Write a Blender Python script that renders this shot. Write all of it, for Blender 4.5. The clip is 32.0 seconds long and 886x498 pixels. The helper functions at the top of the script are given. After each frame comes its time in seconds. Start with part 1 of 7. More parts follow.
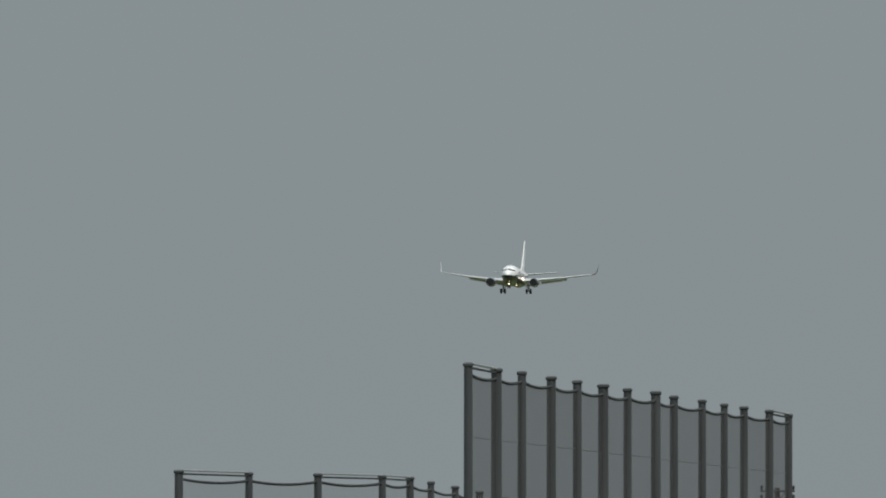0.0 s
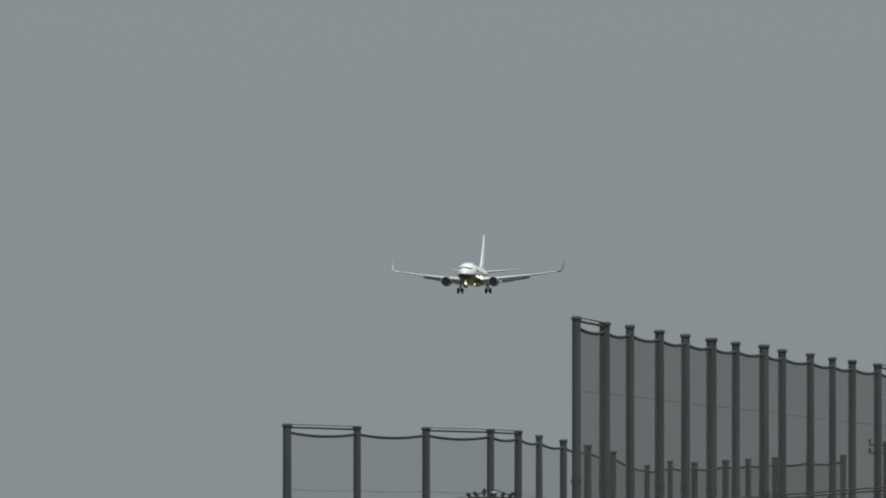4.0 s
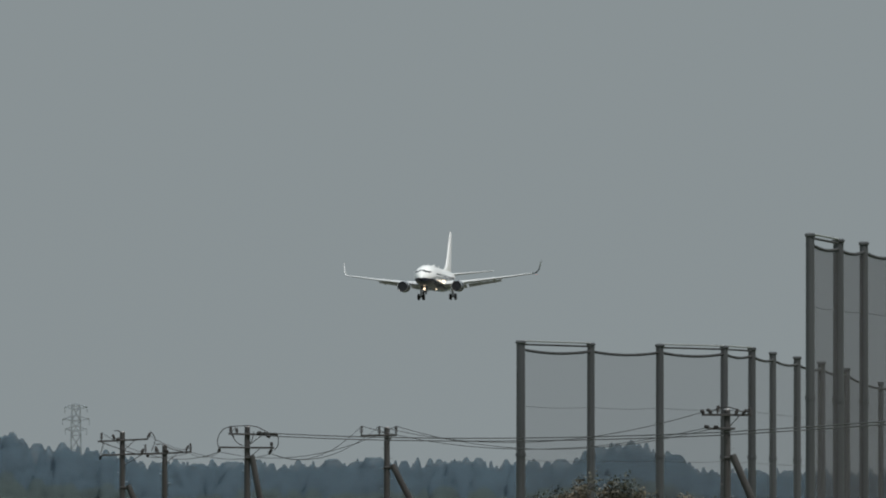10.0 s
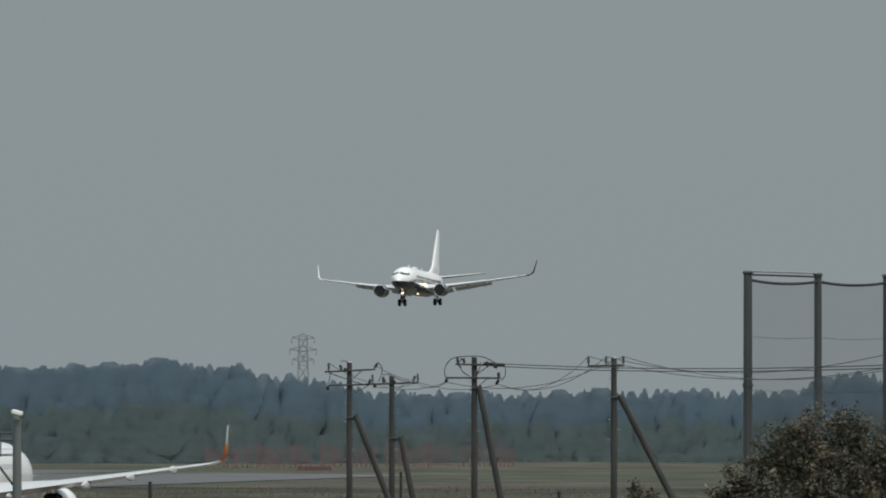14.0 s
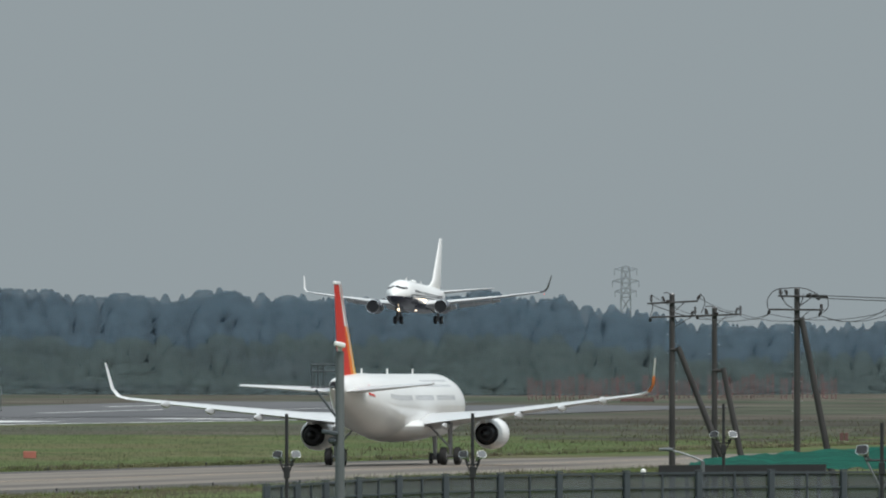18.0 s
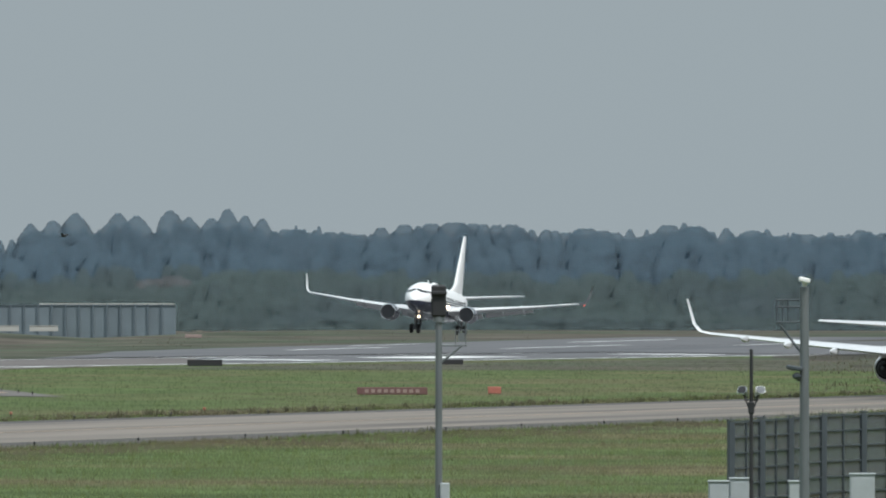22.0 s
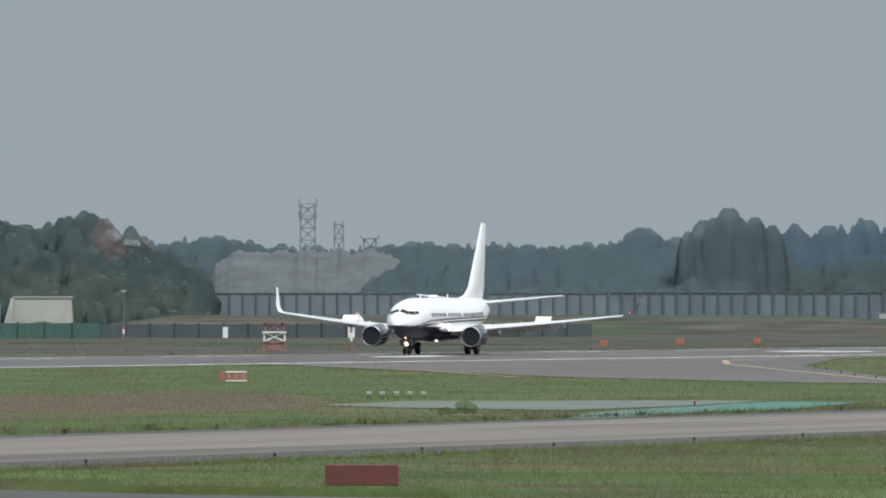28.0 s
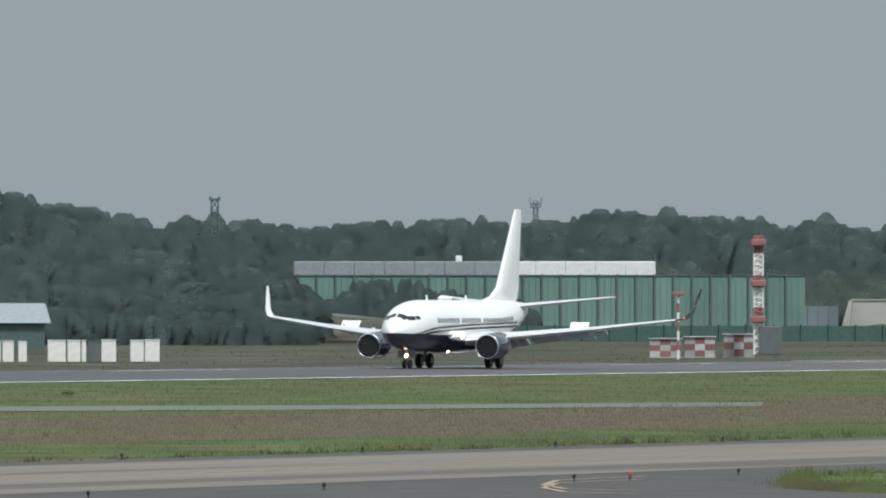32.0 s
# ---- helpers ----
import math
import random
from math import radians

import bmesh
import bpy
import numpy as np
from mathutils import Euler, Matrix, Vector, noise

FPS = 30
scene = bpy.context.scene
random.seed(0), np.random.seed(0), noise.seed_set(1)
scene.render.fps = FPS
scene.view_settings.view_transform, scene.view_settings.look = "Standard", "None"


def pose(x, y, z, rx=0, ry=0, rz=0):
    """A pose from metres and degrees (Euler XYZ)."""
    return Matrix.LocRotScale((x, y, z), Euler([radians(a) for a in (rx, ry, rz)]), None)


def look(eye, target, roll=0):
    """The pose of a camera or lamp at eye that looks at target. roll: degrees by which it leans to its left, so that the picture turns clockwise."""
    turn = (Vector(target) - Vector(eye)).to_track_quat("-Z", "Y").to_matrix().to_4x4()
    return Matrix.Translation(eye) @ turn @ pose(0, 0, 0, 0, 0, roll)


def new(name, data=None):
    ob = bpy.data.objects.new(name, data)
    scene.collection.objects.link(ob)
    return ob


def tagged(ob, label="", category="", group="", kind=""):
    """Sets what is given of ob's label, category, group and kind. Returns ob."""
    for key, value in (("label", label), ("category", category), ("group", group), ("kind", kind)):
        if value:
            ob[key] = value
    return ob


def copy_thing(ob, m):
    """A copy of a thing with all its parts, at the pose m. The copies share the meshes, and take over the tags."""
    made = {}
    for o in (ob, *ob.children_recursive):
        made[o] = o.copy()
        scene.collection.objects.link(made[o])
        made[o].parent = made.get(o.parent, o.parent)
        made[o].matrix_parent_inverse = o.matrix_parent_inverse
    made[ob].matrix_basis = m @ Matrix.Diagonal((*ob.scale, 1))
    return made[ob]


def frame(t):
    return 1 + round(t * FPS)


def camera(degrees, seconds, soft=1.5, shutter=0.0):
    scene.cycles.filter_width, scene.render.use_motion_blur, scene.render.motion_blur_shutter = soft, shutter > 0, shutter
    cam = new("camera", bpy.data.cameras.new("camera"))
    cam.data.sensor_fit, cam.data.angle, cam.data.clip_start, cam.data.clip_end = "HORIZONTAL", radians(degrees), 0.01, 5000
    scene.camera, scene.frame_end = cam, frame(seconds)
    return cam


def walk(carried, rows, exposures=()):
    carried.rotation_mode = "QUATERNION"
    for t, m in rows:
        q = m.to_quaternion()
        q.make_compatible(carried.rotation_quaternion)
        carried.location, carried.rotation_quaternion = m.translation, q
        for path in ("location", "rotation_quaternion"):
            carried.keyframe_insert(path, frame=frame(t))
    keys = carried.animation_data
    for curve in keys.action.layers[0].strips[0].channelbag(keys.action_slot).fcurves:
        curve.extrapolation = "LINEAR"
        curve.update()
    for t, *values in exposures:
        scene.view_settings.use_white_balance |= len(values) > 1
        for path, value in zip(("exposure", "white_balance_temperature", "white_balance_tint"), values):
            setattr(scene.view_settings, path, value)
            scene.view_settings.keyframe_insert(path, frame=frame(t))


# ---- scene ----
AXIS, RADIUS, EYE, LEVEL = 9260.0, 26500.0, 5.0, 538.0   # survey grid: bearings and heights in ticks of 1/26500 rad

CAMERA_ROWS = [
    (0, 6.5373, 1.5178),
    (0.5, 6.5969, 1.5087),
    (1, 6.6511, 1.5008),
    (1.5, 6.6991, 1.4892),
    (2, 6.7471, 1.4743),
    (2.5, 6.7856, 1.4474),
    (3, 6.8237, 1.4118),
    (3.5, 6.8782, 1.3746),
    (5.5, 7.1865, 1.2299),
    (6, 7.2447, 1.1887),
    (6.5, 7.3195, 1.1648),
    (7, 7.4038, 1.1432),
    (7.5, 7.4847, 1.1231),
    (8, 7.5524, 1.1021),
    (8.5, 7.6150, 1.0810),
    (9, 7.6821, 1.0543),
    (9.5, 7.7573, 1.0391),
    (10, 7.8455, 1.0223),
    (10.5, 7.9345, 0.9989),
    (11, 8.0284, 0.9761),
    (11.5, 8.1372, 0.9539),
    (12, 8.2523, 0.9305),
    (12.5, 8.3719, 0.8993),
    (13, 8.4907, 0.8554),
    (13.5, 8.6048, 0.8075),
    (15.5, 9.1137, 0.6168),
    (16, 9.2892, 0.5874),
    (16.5, 9.4308, 0.5542),
    (17, 9.5768, 0.5248),
    (17.5, 9.7605, 0.5114),
    (18, 9.9487, 0.4946),
    (18.5, 10.1217, 0.4577),
    (19, 10.3205, 0.4258),
    (19.5, 10.5407, 0.4023),
    (20, 10.7617, 0.3791),
    (20.5, 10.9953, 0.3456),
    (21, 11.2529, 0.3113),
    (21.5, 11.4867, 0.2742),
    (22, 11.7262, 0.2477),
    (22.5, 11.9871, 0.2336),
    (23, 12.2519, 0.2229),
    (23.5, 12.5145, 0.2127),
    (24, 12.8026, 0.2024),
    (24.5, 13.0791, 0.1994),
    (26.5, 14.1585, 0.1924),
    (27, 14.4576, 0.1953),
    (27.5, 14.7798, 0.1992),
    (28, 15.1211, 0.1993),
    (28.5, 15.4577, 0.2018),
    (29, 15.8366, 0.2054),
    (29.5, 16.2229, 0.2077),
    (30, 16.6388, 0.2084),
    (30.5, 17.0452, 0.2088),
    (31, 17.4834, 0.2084),
    (31.5, 17.9068, 0.2073),
    (32, 18.3260, 0.2097),
]
FLIGHT = [
    (0, -362.30, 3303.7, 83.47, 2.40, 0.90, -0.80),
    (0.5, -362.30, 3268.0, 81.64, 2.36, 0.90, -0.82),
    (1, -362.30, 3232.0, 79.72, 2.32, 0.90, -0.84),
    (1.5, -362.30, 3196.7, 77.76, 2.29, 0.78, -0.86),
    (2, -362.21, 3161.3, 75.75, 2.25, 0.67, -0.88),
    (2.5, -362.21, 3125.8, 73.71, 2.21, 0.55, -0.89),
    (3, -362.21, 3091.9, 71.64, 2.17, 0.43, -0.91),
    (3.5, -362.12, 3056.9, 69.56, 2.14, 0.32, -0.93),
    (4, -362.12, 3022.6, 67.48, 2.10, 0.20, -0.95),
    (4.5, -362.12, 2988.4, 65.40, 2.06, 0.15, -0.97),
    (5, -362.12, 2954.5, 63.33, 2.02, 0.10, -0.99),
    (5.5, -362.03, 2920.7, 61.26, 1.99, 0.05, -1.01),
    (6, -362.03, 2887.3, 59.22, 1.95, 0.00, -1.03),
    (6.5, -362.03, 2854.1, 57.27, 1.91, -0.05, -1.04),
    (7, -361.93, 2820.7, 55.34, 1.88, -0.10, -1.06),
    (7.5, -361.94, 2786.8, 53.46, 1.84, -0.15, -1.08),
    (8, -361.94, 2753.0, 51.59, 1.80, -0.20, -1.10),
    (8.5, -361.97, 2719.8, 49.64, 1.85, -0.31, -1.35),
    (9, -361.90, 2686.5, 47.60, 1.90, -0.42, -1.60),
    (9.5, -361.93, 2653.2, 45.55, 1.95, -0.53, -1.85),
    (10, -361.96, 2619.3, 43.52, 2.00, -0.64, -2.10),
    (10.5, -361.89, 2584.0, 41.49, 2.05, -0.75, -2.35),
    (11, -361.92, 2549.0, 39.47, 2.10, -0.86, -2.60),
    (11.5, -361.95, 2514.0, 37.44, 2.15, -0.97, -2.85),
    (12, -361.98, 2479.2, 35.41, 2.20, -1.08, -3.10),
    (12.5, -361.90, 2444.9, 33.40, 2.25, -1.19, -3.35),
    (13, -361.93, 2409.2, 31.36, 2.30, -1.30, -3.60),
    (13.5, -362.13, 2374.7, 29.49, 2.32, -1.20, -3.52),
    (14, -362.42, 2340.4, 27.60, 2.35, -1.10, -3.45),
    (14.5, -362.62, 2305.7, 25.73, 2.38, -1.00, -3.38),
    (15, -362.82, 2270.7, 23.86, 2.40, -0.90, -3.30),
    (15.5, -363.11, 2235.4, 22.00, 2.42, -0.80, -3.23),
    (16, -363.46, 2200.1, 19.93, 2.45, -0.70, -3.15),
    (16.5, -363.65, 2164.9, 18.19, 2.48, -0.60, -3.08),
    (17, -363.95, 2129.1, 16.48, 2.50, -0.50, -3.00),
    (17.5, -364.51, 2095.5, 14.68, 2.62, -0.22, -2.65),
    (18, -365.17, 2061.8, 12.93, 2.75, 0.05, -2.30),
    (18.5, -365.79, 2027.7, 10.95, 2.88, 0.33, -1.95),
    (19, -366.51, 1993.3, 9.03, 3.00, 0.60, -1.60),
    (19.5, -367.18, 1958.4, 7.67, 3.15, 0.82, -1.23),
    (20, -367.84, 1923.5, 6.21, 3.30, 1.05, -0.85),
    (20.5, -368.50, 1888.2, 5.38, 3.45, 1.27, -0.48),
    (21, -369.06, 1852.5, 4.54, 3.60, 1.50, -0.10),
    (21.5, -369.64, 1816.5, 3.72, 3.55, 1.95, 0.40),
    (22, -370.23, 1780.7, 2.90, 3.50, 2.40, 0.90),
    (22.5, -370.00, 1741.8, 1.90, 4.00, 2.25, 1.05),
    (23, -369.78, 1703.6, 1.20, 4.50, 2.10, 1.20),
    (23.5, -369.01, 1664.6, 0.42, 4.25, 1.20, 1.90),
    (24, -368.34, 1626.2, 0.38, 4.00, 0.50, 2.60),
    (24.5, -368.26, 1592.2, 0.28, 3.20, 0.50, 2.05),
    (25, -368.27, 1558.3, 0.12, 2.40, 0.50, 1.50),
    (25.5, -368.19, 1524.9, 0.03, 1.55, 0.50, 1.07),
    (26, -368.10, 1492.1, 0.00, 0.70, 0.50, 0.65),
    (26.5, -368.11, 1459.9, 0.00, 0.15, 0.50, 0.23),
    (27, -368.02, 1427.3, 0.00, 0.00, 0.50, -0.20),
    (27.5, -367.70, 1392.7, 0.00, 0.00, 0.49, -0.21),
    (28, -367.39, 1359.5, 0.00, 0.00, 0.48, -0.22),
    (28.5, -367.17, 1328.0, 0.00, 0.00, 0.47, -0.23),
    (29, -366.86, 1295.8, 0.00, 0.00, 0.46, -0.24),
    (29.5, -366.63, 1263.8, 0.00, 0.00, 0.45, -0.25),
    (30, -366.41, 1231.9, 0.00, 0.00, 0.44, -0.26),
    (30.5, -366.19, 1200.3, 0.00, 0.00, 0.43, -0.27),
    (31, -366.07, 1169.4, 0.00, 0.00, 0.42, -0.28),
    (31.5, -365.85, 1138.9, 0.00, 0.00, 0.41, -0.29),
    (32, -365.64, 1107.9, 0.00, 0.00, 0.40, -0.30),
]


def spot(b, d):
    """Plan position at bearing b (ticks, clockwise) and d metres from the tripod; the runway axis runs along y at bearing 9260."""
    a = (AXIS - b) / RADIUS
    return -d * math.sin(a), d * math.cos(a)


def height(e, d):
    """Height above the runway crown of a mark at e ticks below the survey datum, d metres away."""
    return EYE + (LEVEL - e) * d / RADIUS


def at(b, e, d):
    x, y = spot(b, d)
    return Vector((x, y, height(e, d)))


def facing(b):
    return (AXIS - b) / RADIUS


# ---- camera: a tripod that pans with a long telephoto lens ----
cam = camera(math.degrees(2 * math.atan(784 / RADIUS)), 32.0, soft=2.0)
walk(cam, [(t, pose(0, 0, EYE, 90 + pitch, 0, yaw)) for t, yaw, pitch in CAMERA_ROWS],
     exposures=[(0, -0.42, 6660, 10), (9, -0.38, 6660, 10), (13.5, -0.36, 6640, 10), (15.5, -0.20, 6570, 10), (19, -0.11, 6500, 10), (22, 0.07, 6400, 10), (24, 0.15, 6380, 10), (25, 0.14, 6380, 10), (28, 0.03, 6380, 10), (32, -0.02, 6400, 10)])

# ---- light: hazy high sun and a pale grey-blue sky ----
SUN_DIR = Vector((0.70, -0.62, 1.30)).normalized()
world = bpy.data.worlds.new("hazy_sky")
scene.world = world
world.use_nodes = True
wn, wl = world.node_tree.nodes, world.node_tree.links
wn.clear()
sky = wn.new("ShaderNodeTexSky")
sky.sky_type, sky.sun_disc = "NISHITA", False
sky.sun_elevation, sky.sun_rotation = math.asin(SUN_DIR.z), math.atan2(SUN_DIR.x, SUN_DIR.y)
sky.air_density, sky.dust_density, sky.ozone_density = 1.0, 4.0, 1.0
bg_sky, bg_haze = wn.new("ShaderNodeBackground"), wn.new("ShaderNodeBackground")
wl.new(sky.outputs["Color"], bg_sky.inputs["Color"])
bg_sky.inputs["Strength"].default_value = 0.05
bg_haze.inputs["Color"].default_value = (0.338, 0.394, 0.420, 1)
# hazy overcast: the sky is brighter overhead than at the horizon
way, split, lift = wn.new("ShaderNodeTexCoord"), wn.new("ShaderNodeSeparateXYZ"), wn.new("ShaderNodeMapRange")
lift.inputs["From Min"].default_value, lift.inputs["From Max"].default_value = 0.06, 0.9
lift.inputs["To Min"].default_value, lift.inputs["To Max"].default_value = 1.0, 3.15
wl.new(way.outputs["Generated"], split.inputs[0])
wl.new(split.outputs["Z"], lift.inputs["Value"])
wl.new(lift.outputs[0], bg_haze.inputs["Strength"])
sky_mix, sky_out = wn.new("ShaderNodeMixShader"), wn.new("ShaderNodeOutputWorld")
sky_mix.inputs["Fac"].default_value = 0.92
wl.new(bg_sky.outputs[0], sky_mix.inputs[1])
wl.new(bg_haze.outputs[0], sky_mix.inputs[2])
wl.new(sky_mix.outputs[0], sky_out.inputs[0])
sun = new("sun", bpy.data.lights.new("sun", "SUN"))
sun.data.energy, sun.data.angle, sun.data.color = 2.6, radians(9.0), (1.0, 0.96, 0.91)
sun.matrix_world = look(SUN_DIR * 100, (0, 0, 0))


# ---- materials ----
def material(name, color, rough=0.6, metal=0.0, vary=0.12, scale=2.0, bump=0.0, bump_scale=20.0, second=None, second_scale=0.3,
             second_at=(0.5, 0.62), random_vary=0.0, island_vary=0.0, coat=0.0, stretch=(1, 1, 1), emission=0.0, gloss=0.5):
    m = bpy.data.materials.new(name)
    m.use_nodes = True
    n, l = m.node_tree.nodes, m.node_tree.links
    b = n["Principled BSDF"]
    b.inputs["Roughness"].default_value, b.inputs["Metallic"].default_value = rough, metal
    b.inputs["Coat Weight"].default_value = coat
    b.inputs["Specular IOR Level"].default_value = gloss
    if emission:
        b.inputs["Emission Color"].default_value, b.inputs["Emission Strength"].default_value = (*color, 1), emission
    geo = n.new("ShaderNodeTexCoord")
    mp = n.new("ShaderNodeMapping")
    mp.inputs["Scale"].default_value = stretch
    l.new(geo.outputs["Object"], mp.inputs["Vector"])
    fine = n.new("ShaderNodeTexNoise")
    fine.inputs["Scale"].default_value, fine.inputs["Detail"].default_value = scale, 6
    l.new(mp.outputs[0], fine.inputs["Vector"])
    hsv = n.new("ShaderNodeHueSaturation")
    hsv.inputs["Color"].default_value = (*color, 1)
    if second:
        wide = n.new("ShaderNodeTexNoise")
        wide.inputs["Scale"].default_value, wide.inputs["Detail"].default_value = second_scale, 5
        l.new(mp.outputs[0], wide.inputs["Vector"])
        step = n.new("ShaderNodeMapRange")
        step.inputs["From Min"].default_value, step.inputs["From Max"].default_value = second_at
        l.new(wide.outputs["Fac"], step.inputs["Value"])
        mix = n.new("ShaderNodeMix")
        mix.data_type = "RGBA"
        mix.inputs["A"].default_value, mix.inputs["B"].default_value = (*color, 1), (*second, 1)
        l.new(step.outputs[0], mix.inputs["Factor"])
        l.new(mix.outputs["Result"], hsv.inputs["Color"])
    value = n.new("ShaderNodeMapRange")
    value.inputs["From Min"].default_value, value.inputs["From Max"].default_value = 0.25, 0.75
    value.inputs["To Min"].default_value, value.inputs["To Max"].default_value = 1 - vary, 1 + vary
    l.new(fine.outputs["Fac"], value.inputs["Value"])
    last = value.outputs[0]
    for amount, socket in ((random_vary, ("ShaderNodeObjectInfo", "Random")), (island_vary, ("ShaderNodeNewGeometry", "Random Per Island"))):
        if amount:
            node = n.new(socket[0])
            mr = n.new("ShaderNodeMapRange")
            mr.inputs["To Min"].default_value, mr.inputs["To Max"].default_value = 1 - amount, 1 + amount
            l.new(node.outputs[socket[1]], mr.inputs["Value"])
            mul = n.new("ShaderNodeMath")
            mul.operation = "MULTIPLY"
            l.new(last, mul.inputs[0])
            l.new(mr.outputs[0], mul.inputs[1])
            last = mul.outputs[0]
    l.new(last, hsv.inputs["Value"])
    l.new(hsv.outputs[0], b.inputs["Base Color"])
    if bump:
        bn, bt = n.new("ShaderNodeBump"), n.new("ShaderNodeTexNoise")
        bt.inputs["Scale"].default_value = bump_scale
        l.new(mp.outputs[0], bt.inputs["Vector"])
        l.new(bt.outputs["Fac"], bn.inputs["Height"])
        bn.inputs["Strength"].default_value = bump
        l.new(bn.outputs[0], b.inputs["Normal"])
    return m


def see_through(name, color, cover, rough=0.8):
    """A surface of fine mesh, thin sheet or haze-thinned lattice that covers that share of what lies behind it."""
    m = material(name, color, rough, vary=0.2, scale=0.6)
    n, l = m.node_tree.nodes, m.node_tree.links
    clear, mix = n.new("ShaderNodeBsdfTransparent"), n.new("ShaderNodeMixShader")
    mix.inputs["Fac"].default_value = cover
    l.new(clear.outputs[0], mix.inputs[1])
    l.new(n["Principled BSDF"].outputs[0], mix.inputs[2])
    l.new(mix.outputs[0], n["Material Output"].inputs["Surface"])
    return m


GRASS = material("mown_grass", (0.069, 0.098, 0.036), 0.95, vary=0.55, scale=0.12, second=(0.104, 0.094, 0.050), second_scale=0.035,
                 second_at=(0.47, 0.62), bump=0.2, bump_scale=2.0, gloss=0.08)
SEEDING = material("seeding_red_grass", (0.118, 0.092, 0.064), 0.95, vary=0.2, scale=0.3, second=(0.095, 0.112, 0.045), second_scale=0.06, second_at=(0.50, 0.68), gloss=0.08)
FAR_GRASS = material("rough_brown_meadow", (0.060, 0.074, 0.050), 0.95, vary=0.6, scale=0.06, second=(0.088, 0.078, 0.064), second_scale=0.018, second_at=(0.40, 0.56), gloss=0.05)
HEATH = material("dark_rough_heath", (0.052, 0.055, 0.042), 0.95, vary=0.6, scale=0.05, second=(0.064, 0.052, 0.046), second_scale=0.03, second_at=(0.45, 0.58), gloss=0.05)
ASPHALT = material("runway_asphalt", (0.108, 0.108, 0.113), 0.8, gloss=0.18, vary=0.15, scale=0.25, second=(0.088, 0.089, 0.094), second_scale=0.03, stretch=(1, 0.12, 1), bump=0.1)
CONCRETE = material("taxiway_concrete", (0.190, 0.166, 0.143), 0.85, gloss=0.15, vary=0.18, scale=0.5, second=(0.118, 0.106, 0.096), second_scale=0.16, stretch=(1, 0.03, 1), bump=0.1)
DARK_ASPHALT = material("shoulder_asphalt", (0.086, 0.081, 0.078), 0.9, gloss=0.12, vary=0.2, scale=0.5, second=(0.09, 0.087, 0.082), second_scale=0.06)
EXIT_ASPHALT = material("worn_exit_asphalt", (0.130, 0.117, 0.110), 0.85, gloss=0.15, vary=0.12, scale=0.2, second=(0.108, 0.101, 0.097), second_scale=0.03, stretch=(1, 0.3, 1), bump=0.1)
PATH = material("gravel_path", (0.130, 0.136, 0.124), 0.9, vary=0.2, scale=1.0, second=(0.12, 0.14, 0.09), second_scale=0.1)
TURQUOISE = material("turquoise_paint", (0.044, 0.150, 0.108), 0.7, vary=0.2, scale=0.4, second=(0.090, 0.130, 0.108), second_scale=0.08, stretch=(1, 0.2, 1))
WHITE_LINE = material("white_marking", (0.78, 0.78, 0.76), 0.55, vary=0.12, scale=0.3, second=(0.5, 0.5, 0.49), second_scale=0.08)
YELLOW_LINE = material("yellow_marking", (0.34, 0.24, 0.15), 0.6, vary=0.15)


def foliage(name, color, second, cover=0.38, glow=0.5, spread=0.14, upturned=0.0, grain=0.12, patch_size=0.02, grain_size=0.15, gaps=0.0):
    """Loose leaves: light passes between them and through them; upturned is the share by which the shading normals lean
    to the open airfield, flattening shade.
    """
    m = material(name, color, 0.9, vary=grain, scale=grain_size, island_vary=spread, second=second, second_scale=patch_size, gloss=0.1)
    n, l = m.node_tree.nodes, m.node_tree.links
    if upturned:
        own, up, both, unit = n.new("ShaderNodeNewGeometry"), n.new("ShaderNodeVectorMath"), n.new("ShaderNodeVectorMath"), n.new("ShaderNodeVectorMath")
        up.operation, both.operation, unit.operation = "SCALE", "ADD", "NORMALIZE"
        up.inputs["Scale"].default_value = 1 - upturned
        l.new(own.outputs["Normal"], up.inputs[0])
        l.new(up.outputs["Vector"], both.inputs[0])
        both.inputs[1].default_value = (0.1 * upturned, -0.9 * upturned, 0.45 * upturned)
        l.new(both.outputs["Vector"], unit.inputs[0])
        l.new(unit.outputs["Vector"], n["Principled BSDF"].inputs["Normal"])
    b, out = n["Principled BSDF"], n["Material Output"]
    thin, soft = n.new("ShaderNodeBsdfTranslucent"), n.new("ShaderNodeMixShader")
    l.new(b.inputs["Base Color"].links[0].from_socket, thin.inputs["Color"])
    soft.inputs["Fac"].default_value = glow
    l.new(b.outputs[0], soft.inputs[1])
    l.new(thin.outputs[0], soft.inputs[2])
    clear, mix = n.new("ShaderNodeBsdfTransparent"), n.new("ShaderNodeMixShader")
    mix.inputs["Fac"].default_value = cover
    if gaps:
        sprays, reach = n.new("ShaderNodeTexNoise"), n.new("ShaderNodeMapRange")
        sprays.inputs["Scale"].default_value, sprays.inputs["Detail"].default_value = 0.45, 4
        reach.inputs["From Min"].default_value, reach.inputs["From Max"].default_value = 0.38, 0.60
        reach.inputs["To Min"].default_value, reach.inputs["To Max"].default_value = cover - gaps, min(1.0, cover + gaps)
        l.new(n["Mapping"].outputs[0], sprays.inputs["Vector"])
        l.new(sprays.outputs["Fac"], reach.inputs["Value"])
        l.new(reach.outputs[0], mix.inputs["Fac"])
    l.new(clear.outputs[0], mix.inputs[1])
    l.new(soft.outputs[0], mix.inputs[2])
    l.new(mix.outputs[0], out.inputs["Surface"])
    return m


